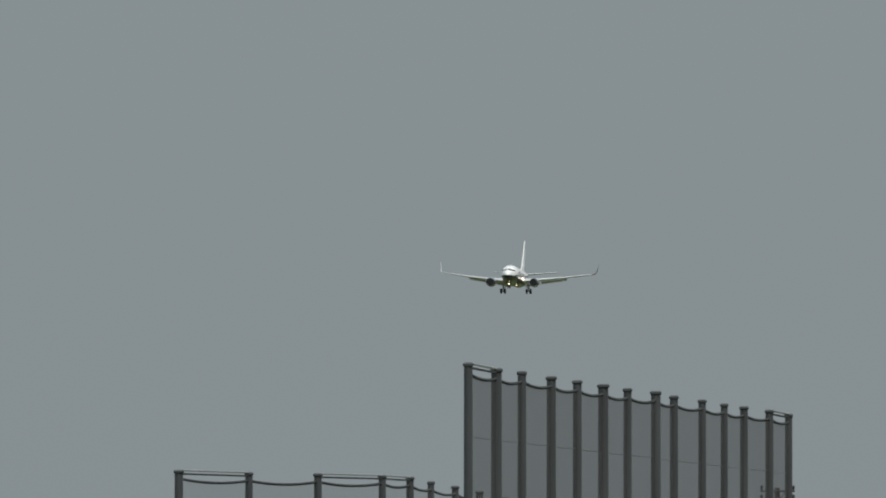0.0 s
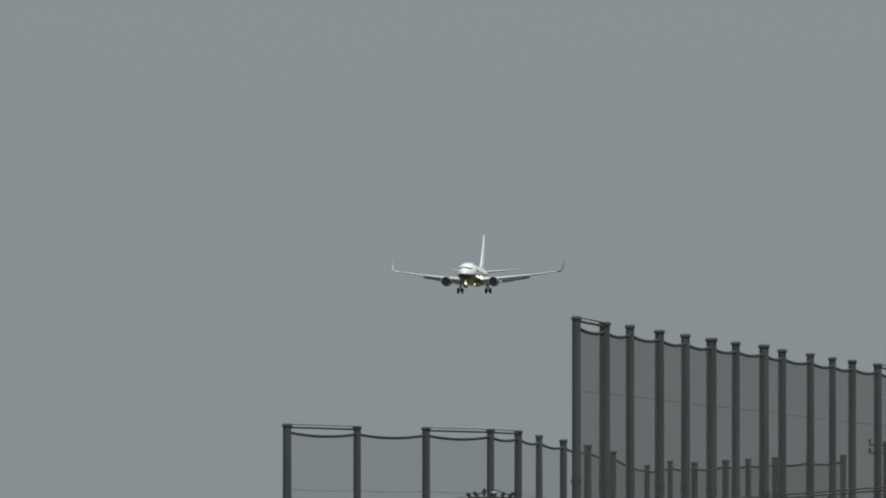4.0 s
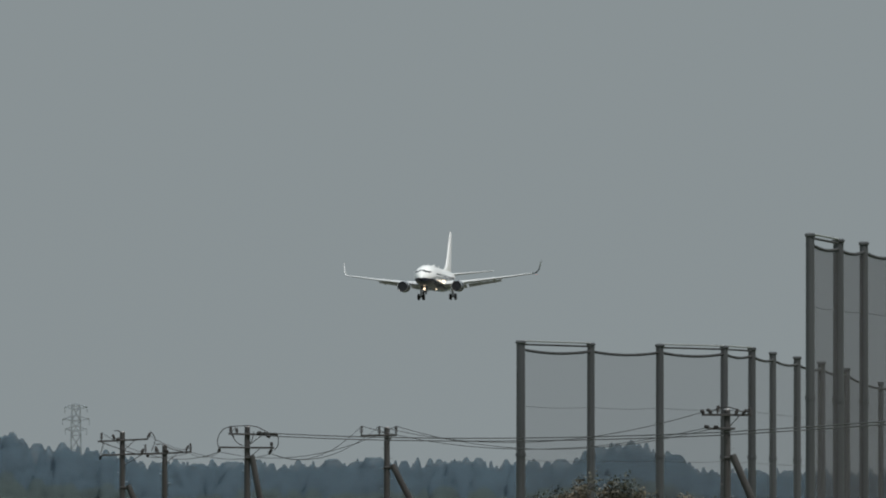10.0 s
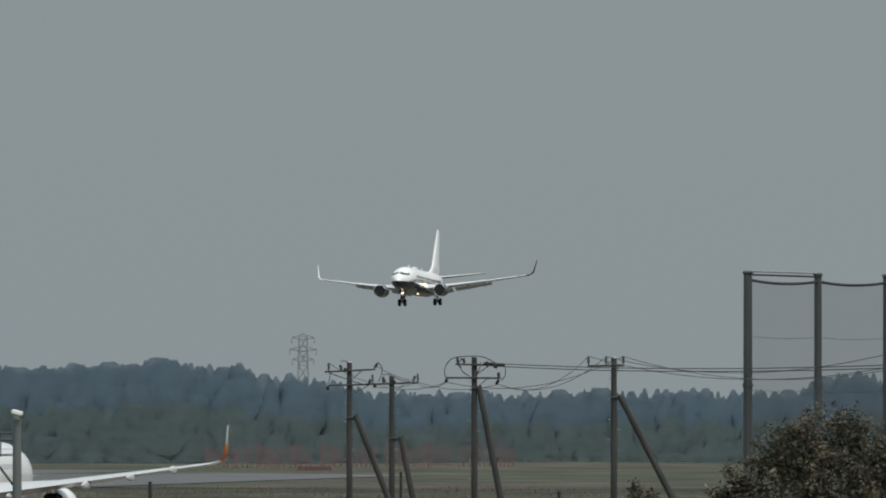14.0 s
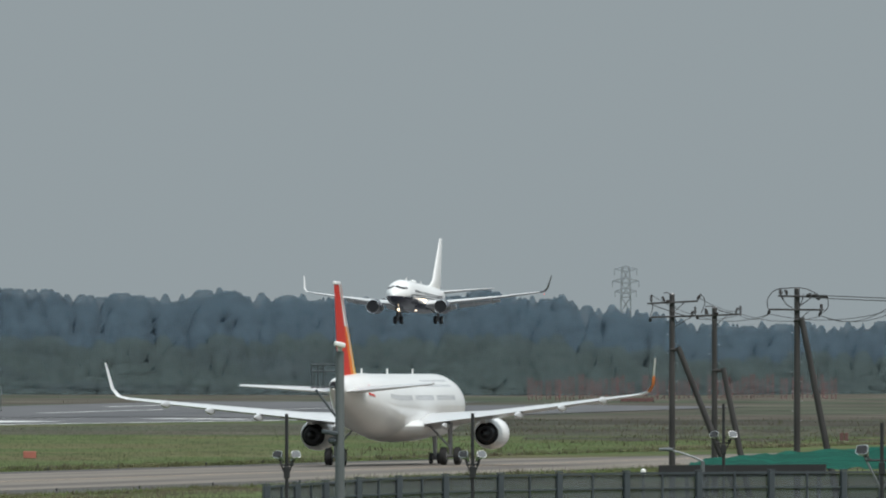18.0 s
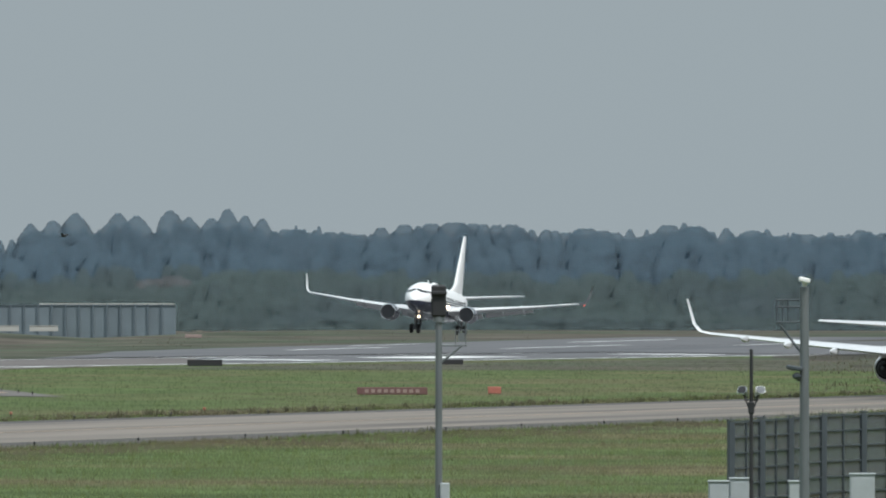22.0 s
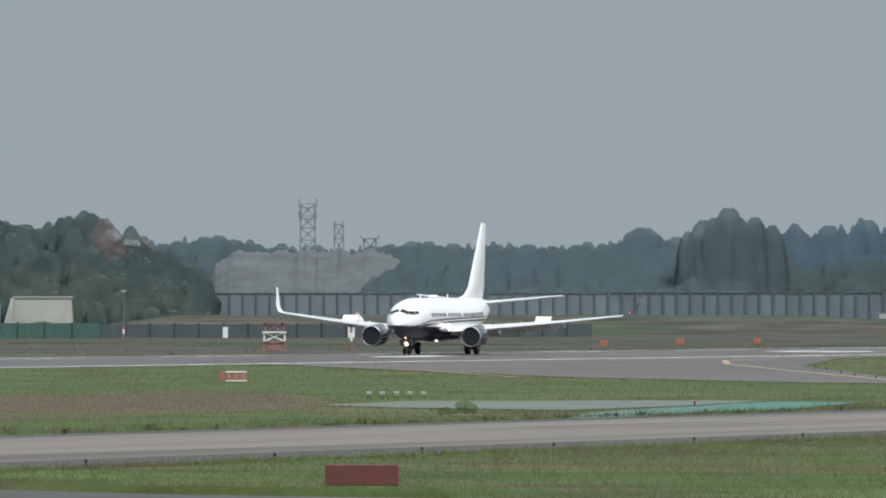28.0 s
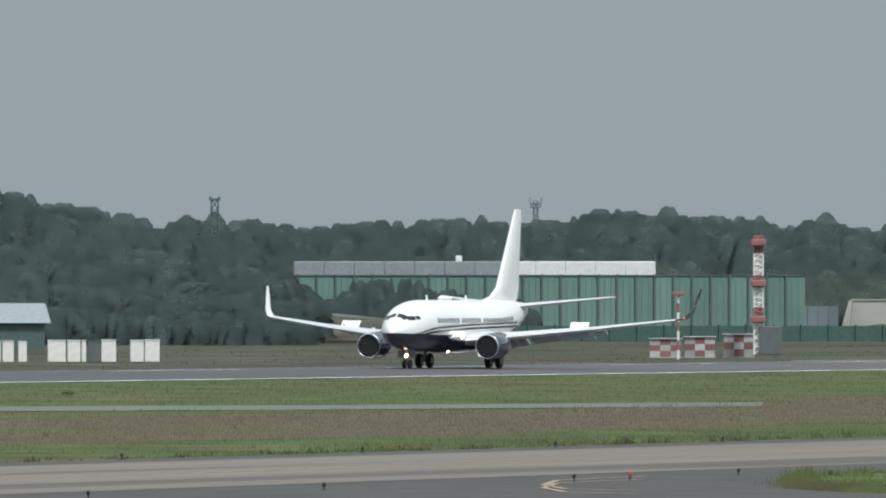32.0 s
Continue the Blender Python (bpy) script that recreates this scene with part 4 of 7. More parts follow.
for side in (0, 1):
    def lang(a):
        return a if side == 0 else math.pi - a
    for s0, s1 in ((8.5, 15.5), (17.0, 24.0), (25.5, 33.0)):
        k = 0
        s = s0
        while s < s1:
            part("cabin_window", patch(Shape(), LINER, LINER_GEAR, s, s + 0.30, lang(0.16), lang(0.32), grow=0.012), LINER_GREY, liner)
            s += 0.53
    for s in (5.2, 15.9, 24.6, 34.6):
        part("cabin_door", patch(Shape(), LINER, LINER_GEAR, s, s + 0.85, lang(-0.25), lang(0.60), grow=0.01), AIR_WHITE, liner)
    part("cockpit_window", patch(Shape(), LINER, LINER_GEAR, 1.7, 3.2, lang(0.45), lang(0.80)), AIR_GLASS, liner)
    for j in range(11):
        part("lettering_bar", patch(Shape(), LINER, LINER_GEAR, 8.3 + 0.95 * j, 8.95 + 0.95 * j, lang(0.62), lang(0.92), grow=0.012), LINER_GREY, liner, "grey unreadable lettering bar")
    part("emblem", Shape().add([fuselage_ring(LINER, s, grow=0.03)(lang(a)) - Vector((0, LINER_GEAR, 0)) for s, a in ((38.6, 0.0), (37.2, 0.0), (38.2, 0.55))], [(0, 1, 2)]), TAIL_RED, liner, "small red triangular emblem")
    sd = -1 if side else 1
    w = Shape()
    foil(w, [(sd * x, y - LINER_GEAR, z, c, t) for x, y, z, c, t in
             ((1.4, 15.4, 2.55, 8.0, 0.15), (1.98, 15.8, 2.65, 7.4, 0.145), (6.2, 18.4, 3.15, 4.6, 0.12), (12.0, 21.6, 3.85, 3.0, 0.11), (16.8, 24.3, 4.44, 1.7, 0.10))])
    wing = part("wing", w, AIR_WING, liner, "pale grey swept wing", smooth=True)
    let = Shape()
    foil(let, [(sd * x, y - LINER_GEAR, z, c, t) for x, y, z, c, t in ((16.8, 24.3, 4.44, 1.7, 0.09), (17.45, 24.8, 4.62, 1.5, 0.08), (17.8, 25.4, 5.12, 1.2, 0.07), (18.1, 26.6, 6.82, 0.6, 0.06))])
    part("sharklet", let, AIR_WHITE, wing, "upswept white sharklet with orange base", smooth=True)
    if sd < 0:
        part("sharklet_band", foil(Shape(), [(sd * x, y - LINER_GEAR, z, c, t) for x, y, z, c, t in ((17.48, 24.84, 4.66, 1.5, 0.10), (17.82, 25.4, 5.12, 1.22, 0.09), (17.91, 25.75, 5.62, 1.05, 0.085))]), TAIL_ORANGE, wing, "orange sharklet base", smooth=True)
    for x, y, z in ((3.6, 22.2, 2.55), (8.6, 23.6, 3.2), (11.6, 24.6, 3.65), (14.4, 25.4, 4.1)):
        can = Shape()
        can.loft([[Vector((sd * x + r * math.cos(2 * math.pi * k / 8), y - LINER_GEAR + t, z + 1.2 * r * math.sin(2 * math.pi * k / 8))) for k in range(8)]
                  for t, r in ((-1.6, 0.03), (-0.9, 0.18), (0.2, 0.22), (1.0, 0.16), (1.7, 0.03))])
        part("flap_fairing", can, AIR_WING, wing, smooth=True)
    engine(liner, sd * 5.75, 15.9 - LINER_GEAR, 2.0, 1.04, 3.3, AIR_WHITE, FAN, "polished metal intake lip", 0.76)
    part("pylon", Shape().loft([[Vector((sd * 5.75 + dx, y - LINER_GEAR, z)) for dx, z in ((-0.16, z0), (0.16, z0), (0.16, z1), (-0.16, z1))]
                                for y, z0, z1 in ((16.6, 2.8, 3.1), (18.4, 2.7, 3.3), (20.6, 2.7, 3.1))]), AIR_WING, liner)
    gear_leg(liner, sd * 3.8, 0.0, 2.9, 0.585, 0.42, 0.46, "main_gear_leg")
    hs = Shape()
    foil(hs, [(sd * x, y - LINER_GEAR, z, c, 0.10) for x, y, z, c in ((0.3, 38.6, 4.8, 4.3), (6.22, 42.6, 5.25, 1.5))])
    part("tailplane", hs, AIR_WING, liner, "pale grey tailplane", smooth=True)
box_ = Shape()
box_.loft([[Vector((w * math.cos(a), y - LINER_GEAR, 2.55 + h * math.sin(a) * (1 if math.sin(a) < 0 else 0.55))) for a in [2 * math.pi * k / 20 for k in range(20)]]
           for y, w, h in ((13.6, 0.9, 0.3), (14.6, 1.7, 0.75), (16.2, 2.3, 1.0), (22.5, 2.4, 1.05), (24.6, 2.1, 0.9), (26.8, 1.2, 0.45), (27.6, 0.5, 0.1))])
part("belly_fairing", box_, AIR_WHITE, liner, "bulging white wing-to-body fairing", smooth=True)
gear_leg(liner, 0.0, -16.8, 2.3, 0.38, 0.22, 0.27, "nose_gear")
part("exhaust", Shape().tube((0, 44.4 - LINER_GEAR, 5.22), (0, 44.56 - LINER_GEAR, 5.22), 0.27, 0.25, 18), FAN, liner, "dark tail exhaust")
part("tail_lamp", Shape().ball((0, 44.6 - LINER_GEAR, 4.98), 0.08, 1), SIGNAL_WHITE, liner)
for lo, hi, mat, lab in ((0.0, 0.12, TAIL_YELLOW, "yellow tail fin stripe"), (0.12, 0.28, TAIL_ORANGE, "orange tail fin stripe"), (0.28, 0.70, TAIL_RED, "red tail fin panel"), (0.70, 1.0, TAIL_RED, "red rudder")):
    spans = (((37.4, 5.8, 5.4), (39.3, 8.2, 4.0), (39.95, 9.0, 3.52)), ((39.95, 9.0, 3.52), (40.9, 10.2, 2.8), (42.1, 11.65, 1.95)))
    for k, span in enumerate(spans):
        rings = []
        for y, z, c in span:
            th = 0.24 * c / 5.4
            rings.append([Vector((dx, y - LINER_GEAR + q * c, z)) for dx, q in ((-th * (1.05 - lo), lo), (-th * (1.05 - hi), hi), (th * (1.05 - hi), hi), (th * (1.05 - lo), lo))])
        white = k == 1 and lo < 0.2
        part("fin", Shape().loft(rings), AIR_WHITE if white else mat, liner, "white upper tail fin panel" if white else lab)
part("fin_cap", Shape().box((0, 43.05 - LINER_GEAR, 11.76), (0.2, 1.9, 0.22), bevel=0.05), AIR_WHITE, liner)
part("leading_edge", Shape().loft([[Vector((dx, y - LINER_GEAR, z)) for dx, y in ((-0.27 * k, y0 + 0.55 * k), (0, y0 - 0.35), (0.27 * k, y0 + 0.55 * k))] for y0, z, k in ((37.4, 5.8, 1.0), (42.1, 11.65, 0.8))]), AIR_WHITE, liner)
for y in (-8.0, 2.0, 12.0):
    part("blade_antenna", Shape().box((0, y, 6.1), (0.05, 0.4, 0.4)), AIR_WHITE, liner)


# ---- woods: trees of many small leaf clumps, kept as arrays ----
rng = np.random.default_rng(7)


def join(parts):
    """Several (verts, triangles) as one."""
    vs, ts, k = [], [], 0
    for v, t in parts:
        vs.append(v)
        ts.append(t + k)
        k += len(v)
    return np.concatenate(vs), np.concatenate(ts)


def crown(r, h, profile, n, rows, lump):
    """A closed leafy crown about an upright axis, down to the ground: lumpy boughs with a ragged leaf surface."""
    ks = 1 - np.linspace(1, 0.1, rows) ** 1.5 + 0.03
    ks[0], ks[-1] = 0.0, 0.985
    a = np.linspace(0, 2 * math.pi, n, endpoint=False)
    w = [(r.integers(1, 5), r.uniform(2, 12), r.uniform(0, 6.3), r.uniform(0.3, 1.0)) for _ in range(4)] + [(r.integers(4, 8), r.uniform(14, 34), r.uniform(0, 6.3), r.uniform(0.35, 0.6)) for _ in range(4)]
    K, G = np.meshgrid(ks, a, indexing="ij")
    G = G + np.arange(rows)[:, None] * 0.2
    R = h * profile(K) * (1 + lump * sum(q * np.cos(m * G + f * K + p) for m, f, p, q in w) / 2) * (1 + r.normal(0, lump * 0.20, K.shape))
    v = np.c_[(R * np.cos(G)).ravel(), (R * np.sin(G)).ravel(), (h * (K + r.normal(0, 0.004, K.shape) * (K > 0))).ravel()]
    t = [q for i in range(rows - 1) for j in range(n) for q in
         ((i * n + j, i * n + (j + 1) % n, (i + 1) * n + (j + 1) % n), (i * n + j, (i + 1) * n + (j + 1) % n, (i + 1) * n + j))]
    t = np.array(t)
    return v, t


def cedar(r, h, n=12, rows=16):
    """A conifer h metres high, with a pointed, tiered head."""
    full, tier = r.uniform(0.15, 0.21), r.uniform(30, 44)
    return crown(r, h, lambda k: full * np.clip(1 - k ** 3.2, 0.004, 1) ** 0.85 * (0.94 + 0.06 * np.cos(k * tier)), n, rows, 0.14)


def dome_tree(r, h, n=15, rows=16):
    """A round-headed tree in a closed stand."""
    full, p = r.uniform(0.17, 0.25), r.uniform(2.2, 4.5)
    return crown(r, h, lambda k: full * np.clip(1 - k ** p, 0.004, 1) ** 0.55, n, rows, 0.19)


TREES = [cedar(rng, 1.0) for _ in range(7)] + [dome_tree(rng, 1.0) for _ in range(9)]
LOW_TREES = [dome_tree(rng, 1.0, 10, 12) for _ in range(12)]


def wood(name, ridge, belt, label, mat, conifers=0.5, step=22.0, spread=1.0, front=None, jitter=0.03):
    """A stand of trees: ridge of (bearing, height mark of the treetops), belt of (distance of the tallest row, rows, height share of
    the lowest row) stepping down towards the airfield; the lower trees along its edge may have foliage of their own."""
    back, count, least = belt
    layers = [(back + 9, 0.96)] + [(back - 8.5 * k, 1 - (1 - least) * k / (count - 1)) for k in range(count)]
    bs, es = [p[0] for p in ridge], [p[1] for p in ridge]
    for low in (False, True):
        vs, ts, base = [], [], 0
        for dist, share in layers:
            if (share < 0.62 and front is not None) != low:
                continue
            b = bs[0]
            while b <= bs[-1]:
                d = dist + rng.uniform(-3, 3)
                x, y = spot(b, d)
                top = height(np.interp(b, bs, es), d) * share
                pick = rng.random() < conifers * (1.0 if share > 0.9 else 0.3)
                h = max(2.5, top * (1 + rng.uniform(-1.4, 1.0) * jitter) if share > 0.9 else top * rng.uniform(0.78, 1.12))
                v, t = (TREES[rng.integers(0, 7)] if pick else TREES[rng.integers(7, 16)]) if share > 0.85 else LOW_TREES[rng.integers(0, 12)]
                a = rng.uniform(0, 2 * math.pi)
                wide = h * spread * rng.uniform(0.6, 1.55) * ((0.8 if pick else 0.95) if share > 0.9 else 0.85) * (1.0 if h > 14 else (1.3 if h > 8 else 1.7))
                ca, sa = math.cos(a) * wide, math.sin(a) * wide
                vs.append(np.c_[x + v[:, 0] * ca - v[:, 1] * sa, y + v[:, 0] * sa + v[:, 1] * ca, v[:, 2] * h])
                ts.append(t + base)
                base += len(v)
                b += step * rng.uniform(0.6, 1.4) * (2800 / dist) * (0.55 + 0.5 * h / 20) * (1.0 if share > 0.9 else 0.75)
        if vs:
            tagged(big_mesh(name, np.concatenate(vs), np.concatenate(ts), front if low else mat, smooth=True), "low mixed trees along the edge of the woods" if low else label, "woods", kind="stuff")


# the far stands take leaf colours with the haze already mixed in
FAR = (2950, 10, 0.26)
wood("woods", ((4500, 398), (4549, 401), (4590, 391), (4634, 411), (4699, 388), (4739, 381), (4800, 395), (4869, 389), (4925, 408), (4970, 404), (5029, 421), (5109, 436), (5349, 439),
               (5500, 436), (5639, 431), (5700, 436), (5850, 432), (5905, 415), (5965, 402), (6033, 419), (6093, 452), (6400, 455), (7200, 455)), FAR, "dark cedar woods on the horizon, paled by painted haze", HAZED_NEEDLE, 0.8, front=HAZED_SCRUB)
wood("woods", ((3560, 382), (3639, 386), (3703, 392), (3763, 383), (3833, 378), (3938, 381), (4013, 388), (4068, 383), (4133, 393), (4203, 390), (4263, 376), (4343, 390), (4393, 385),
               (4500, 395), (4583, 393), (4663, 390), (4753, 382), (4813, 392), (4868, 388)), FAR, "mixed woods behind the runway end, paled by painted haze", HAZED_NEEDLE, 0.35, front=HAZED_SCRUB)
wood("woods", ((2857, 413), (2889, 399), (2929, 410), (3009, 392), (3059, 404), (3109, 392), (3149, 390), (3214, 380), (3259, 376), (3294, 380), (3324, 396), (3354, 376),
               (3409, 380), (3457, 374), (3519, 382), (3589, 382), (3639, 386)), FAR, "tall dark cedars in a dense row", HAZED_NEEDLE, 0.8, front=HAZED_SCRUB)
wood("woods", ((2120, 440), (2182, 435), (2257, 433), (2357, 430), (2447, 437), (2567, 428), (2617, 409), (2667, 423), (2700, 420), (2860, 414)), FAR, "low woods along the perimeter, paled by painted haze", HAZED_LEAFWOOD, 0.45, front=HAZED_SCRUB)
wood("woods", ((1700, 432), (1742, 433), (1822, 423), (1872, 418), (1952, 435), (2042, 440), (2200, 437)), (3300, 5, 0.7), "far woods behind the dirt mound, paled by painted haze", HAZED_LEAFWOOD, 0.5)
wood("woods", ((2120, 520), (2150, 490), (2200, 466), (2300, 452), (2450, 460), (2600, 455), (2800, 470)), (2680, 8, 0.35), "rounded broadleaf trees in front of the woods", HAZED_LEAFWOOD, 0.05, 24)
wood("woods", ((3080, 500), (3150, 488), (3300, 490), (3395, 484), (3430, 462), (3560, 458), (3700, 470), (3850, 480), (3960, 505)), (2680, 8, 0.4), "olive-brown broadleaf trees, blued by painted haze, at the edge of the cedars", HAZED_SCRUB, 0.0, 26)
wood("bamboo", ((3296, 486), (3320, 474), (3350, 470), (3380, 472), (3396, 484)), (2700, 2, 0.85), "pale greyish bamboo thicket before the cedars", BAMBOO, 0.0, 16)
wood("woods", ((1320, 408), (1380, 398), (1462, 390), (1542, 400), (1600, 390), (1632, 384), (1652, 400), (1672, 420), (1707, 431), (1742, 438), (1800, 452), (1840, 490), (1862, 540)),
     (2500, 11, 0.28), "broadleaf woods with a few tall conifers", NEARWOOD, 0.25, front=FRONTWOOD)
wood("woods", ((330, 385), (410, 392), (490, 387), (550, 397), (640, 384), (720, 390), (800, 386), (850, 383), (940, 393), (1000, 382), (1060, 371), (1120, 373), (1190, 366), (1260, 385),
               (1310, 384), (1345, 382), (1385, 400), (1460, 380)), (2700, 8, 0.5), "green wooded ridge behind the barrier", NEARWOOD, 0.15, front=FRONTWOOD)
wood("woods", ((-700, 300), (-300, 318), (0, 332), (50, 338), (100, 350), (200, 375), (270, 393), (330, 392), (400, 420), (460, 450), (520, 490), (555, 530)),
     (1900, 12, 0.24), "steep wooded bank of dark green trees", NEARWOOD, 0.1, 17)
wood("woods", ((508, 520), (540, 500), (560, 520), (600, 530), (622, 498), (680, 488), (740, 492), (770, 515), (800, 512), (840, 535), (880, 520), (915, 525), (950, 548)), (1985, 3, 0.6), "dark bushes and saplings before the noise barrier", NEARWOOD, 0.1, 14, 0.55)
wood("scrub", ((2400, 555), (3000, 552), (3370, 548), (3700, 545), (4200, 540), (4600, 548), (5000, 545), (5600, 548), (6300, 550)), (2620, 4, 0.6), "low green scrub, blued by painted haze, at the foot of the woods", HAZED_SCRUB, 0.0, 70, 2.4)


def lone_tree(b, e, d, kind, mat, label):
    x, y = spot(b, d)
    h = height(e, d)
    t = thing("tree", label, "tree", Matrix.Translation((x, y, 0)), group="single trees")
    part("trunk", Shape().tube((0, 0, 0), (0.2, 0.1, h * 0.55), h * 0.016, h * 0.009, 8).tube((0.2, 0.1, h * 0.5), (h * 0.05, 0, h * 0.68), h * 0.01, h * 0.004, 6)
         .tube((0.1, 0, h * 0.4), (-h * 0.06, h * 0.02, h * 0.62), h * 0.01, h * 0.004, 6), BARK, t)
    if kind == "cedar":
        v, f = cedar(rng, h, 16, 26)
        v = v * (1.55, 1.55, 1.0)
    else:
        w, g = dome_tree(rng, h, 18, 22)
        boughs = [(w * (0.8, 0.8, 1), g)]
        for k in range(16):
            w, g = dome_tree(rng, h * rng.uniform(0.55, 0.95), 16, 18)
            boughs.append((w * (0.68, 0.68, 1) + (h * rng.uniform(-0.19, 0.19), h * rng.uniform(-0.12, 0.12), 0), g))
        v, f = join(boughs)
    big_mesh("crown", v, f, mat, t, smooth=True)


for b, e in ((1632, 375), (1604, 385), (1645, 380), (1714, 403), (1462, 373), (1310, 380), (1345, 379), (380, 372), (330, 378)):
    lone_tree(b, e, 2496 if b > 1400 else 2696, "cedar", NEARWOOD, "tall dark conifer rising above the woods")
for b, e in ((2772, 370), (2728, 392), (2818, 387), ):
    lone_tree(b, e, 2660, "broad", HAZED_LONE_LEAF, "large round-headed broadleaf tree above the woods")
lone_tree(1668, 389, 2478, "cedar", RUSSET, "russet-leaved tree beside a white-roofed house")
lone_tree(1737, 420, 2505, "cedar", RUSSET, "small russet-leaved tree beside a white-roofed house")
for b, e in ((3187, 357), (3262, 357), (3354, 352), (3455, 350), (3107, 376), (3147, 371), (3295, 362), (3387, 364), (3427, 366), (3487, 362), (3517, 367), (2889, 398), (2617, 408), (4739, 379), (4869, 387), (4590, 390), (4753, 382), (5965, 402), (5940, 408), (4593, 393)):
    lone_tree(b, e, 2946, "cedar", HAZED_NEEDLE, "tall dark conifer rising above the woods")


# ---- golf range nets ----
def net_range(name, poles, top, pole_r, label, seams, panes, mat, rails):
    """Net poles (bearing, distance), all of one height, with nets hung between them."""
    t = thing(name, label, "net", Matrix.Translation((*spot(*poles[0]), -1.0)))
    o = Vector((*spot(*poles[0]), -1.0))
    feet = [Vector((*spot(b, d), -1.0)) - o for b, d in poles]
    for i, p in enumerate(feet):
        r = pole_r * (1.0 + 0.15 * rng.uniform(-1, 1))
        pole = part("pole", Shape().tube(p, p + Vector((0, 0, top + 1)), r * 1.08, r * 0.95, 14), NET_POLE, t, smooth=True)
        part("cap", Shape().box(p + Vector((0, 0, top + 1.05)), (r * 2.3, r * 2.3, 0.18), facing(poles[i][0]), bevel=0.05), NET_POLE, pole)
        for z in (0.30, 0.62):
            part("collar", Shape().tube(p + Vector((0, 0, (top + 1) * z)), p + Vector((0, 0, (top + 1) * z + 0.15)), r * 1.2, n=12), NET_POLE, pole)
    for i, (a, b) in enumerate(zip(feet, feet[1:])):
        if i not in panes:
            continue
        n, sag = 8, 0.16
        v = []
        for k in range(n + 1):
            q = k / n
            p = a.lerp(b, q)
            zt = top + 0.72 - sag * 4 * q * (1 - q)
            v += [p + Vector((0, 0, zt)), p]
        part("net_panel", Shape().add(v, [(2 * k, 2 * k + 1, 2 * k + 3, 2 * k + 2) for k in range(n)]), mat, t, "fine black net")
        part("top_rope", Shape().chain([a.lerp(b, k / n) + Vector((0, 0, top + 0.72 - sag * 4 * (k / n) * (1 - k / n))) for k in range(n + 1)], 0.07), ROPE, t)
        for s in seams:
            part("seam_rope", Shape().chain([a.lerp(b, k / n) + Vector((0, 0, (top + 1) * s - 0.08 * 4 * (k / n) * (1 - k / n))) for k in range(n + 1)], 0.009, 4), ROPE, t)
        if i in rails:
            for z in (0.95, 1.12):
                part("top_rail", Shape().tube(a + Vector((0, 0, top + z)), b + Vector((0, 0, top + z)), 0.05, n=6), CABLE_GREY if z > 1 else ROPE, t)
    return t


tall = ((829, 498), (879, 488), (924, 483), (976, 474), (1022, 467), (1068, 460), (1111, 453), (1161, 448), (1193, 440), (1243, 433), (1282, 426), (1317, 421), (1362, 415), (1396, 408))
net_range("tall_golf_net", [(5452 + x, 600 * 498 / e) for x, e in tall], EYE + 498 * 600 / RADIUS - 0.07, 0.205, "tall grey poles carrying layered black driving-range nets", (0.84,), range(13), NET_DENSE, (0, 12))
low = ((846, 308.6), (970, 304.6), (1092, 302.6), (1206, 299.6), (1255, 296.6), (1292, 288.6), (1335, 280.6), (1378, 271.6), (1422, 260.6), (1483, 236), (1524, 243), (1567, 241), (1622, 245), (1662, 247), (1710, 250), (1770, 252), (1830, 254))
net_range("low_golf_net", [(4923 + x, 720 * 308.6 / e) for x, e in low], EYE + 308.6 * 720 / RADIUS - 0.07, 0.195, "grey poles carrying black driving-range nets", (0.61, 0.79), range(16), NET, (0, 2, 3))


# ---- utility poles and wires ----
def insulator(arm, p, q, mat=None, r=0.085):
    """A ribbed insulator from p to q, in its pole's space."""
    p, q = Vector(p), Vector(q)
    s = Shape().tube(p, q, 0.022, n=6)
    for k in range(4):
        a = p.lerp(q, 0.18 + 0.2 * k)
        s.tube(a, a + (q - p).normalized() * 0.05, r, r * 0.55, 8)
    part("insulator", s, mat or PORCELAIN, arm)


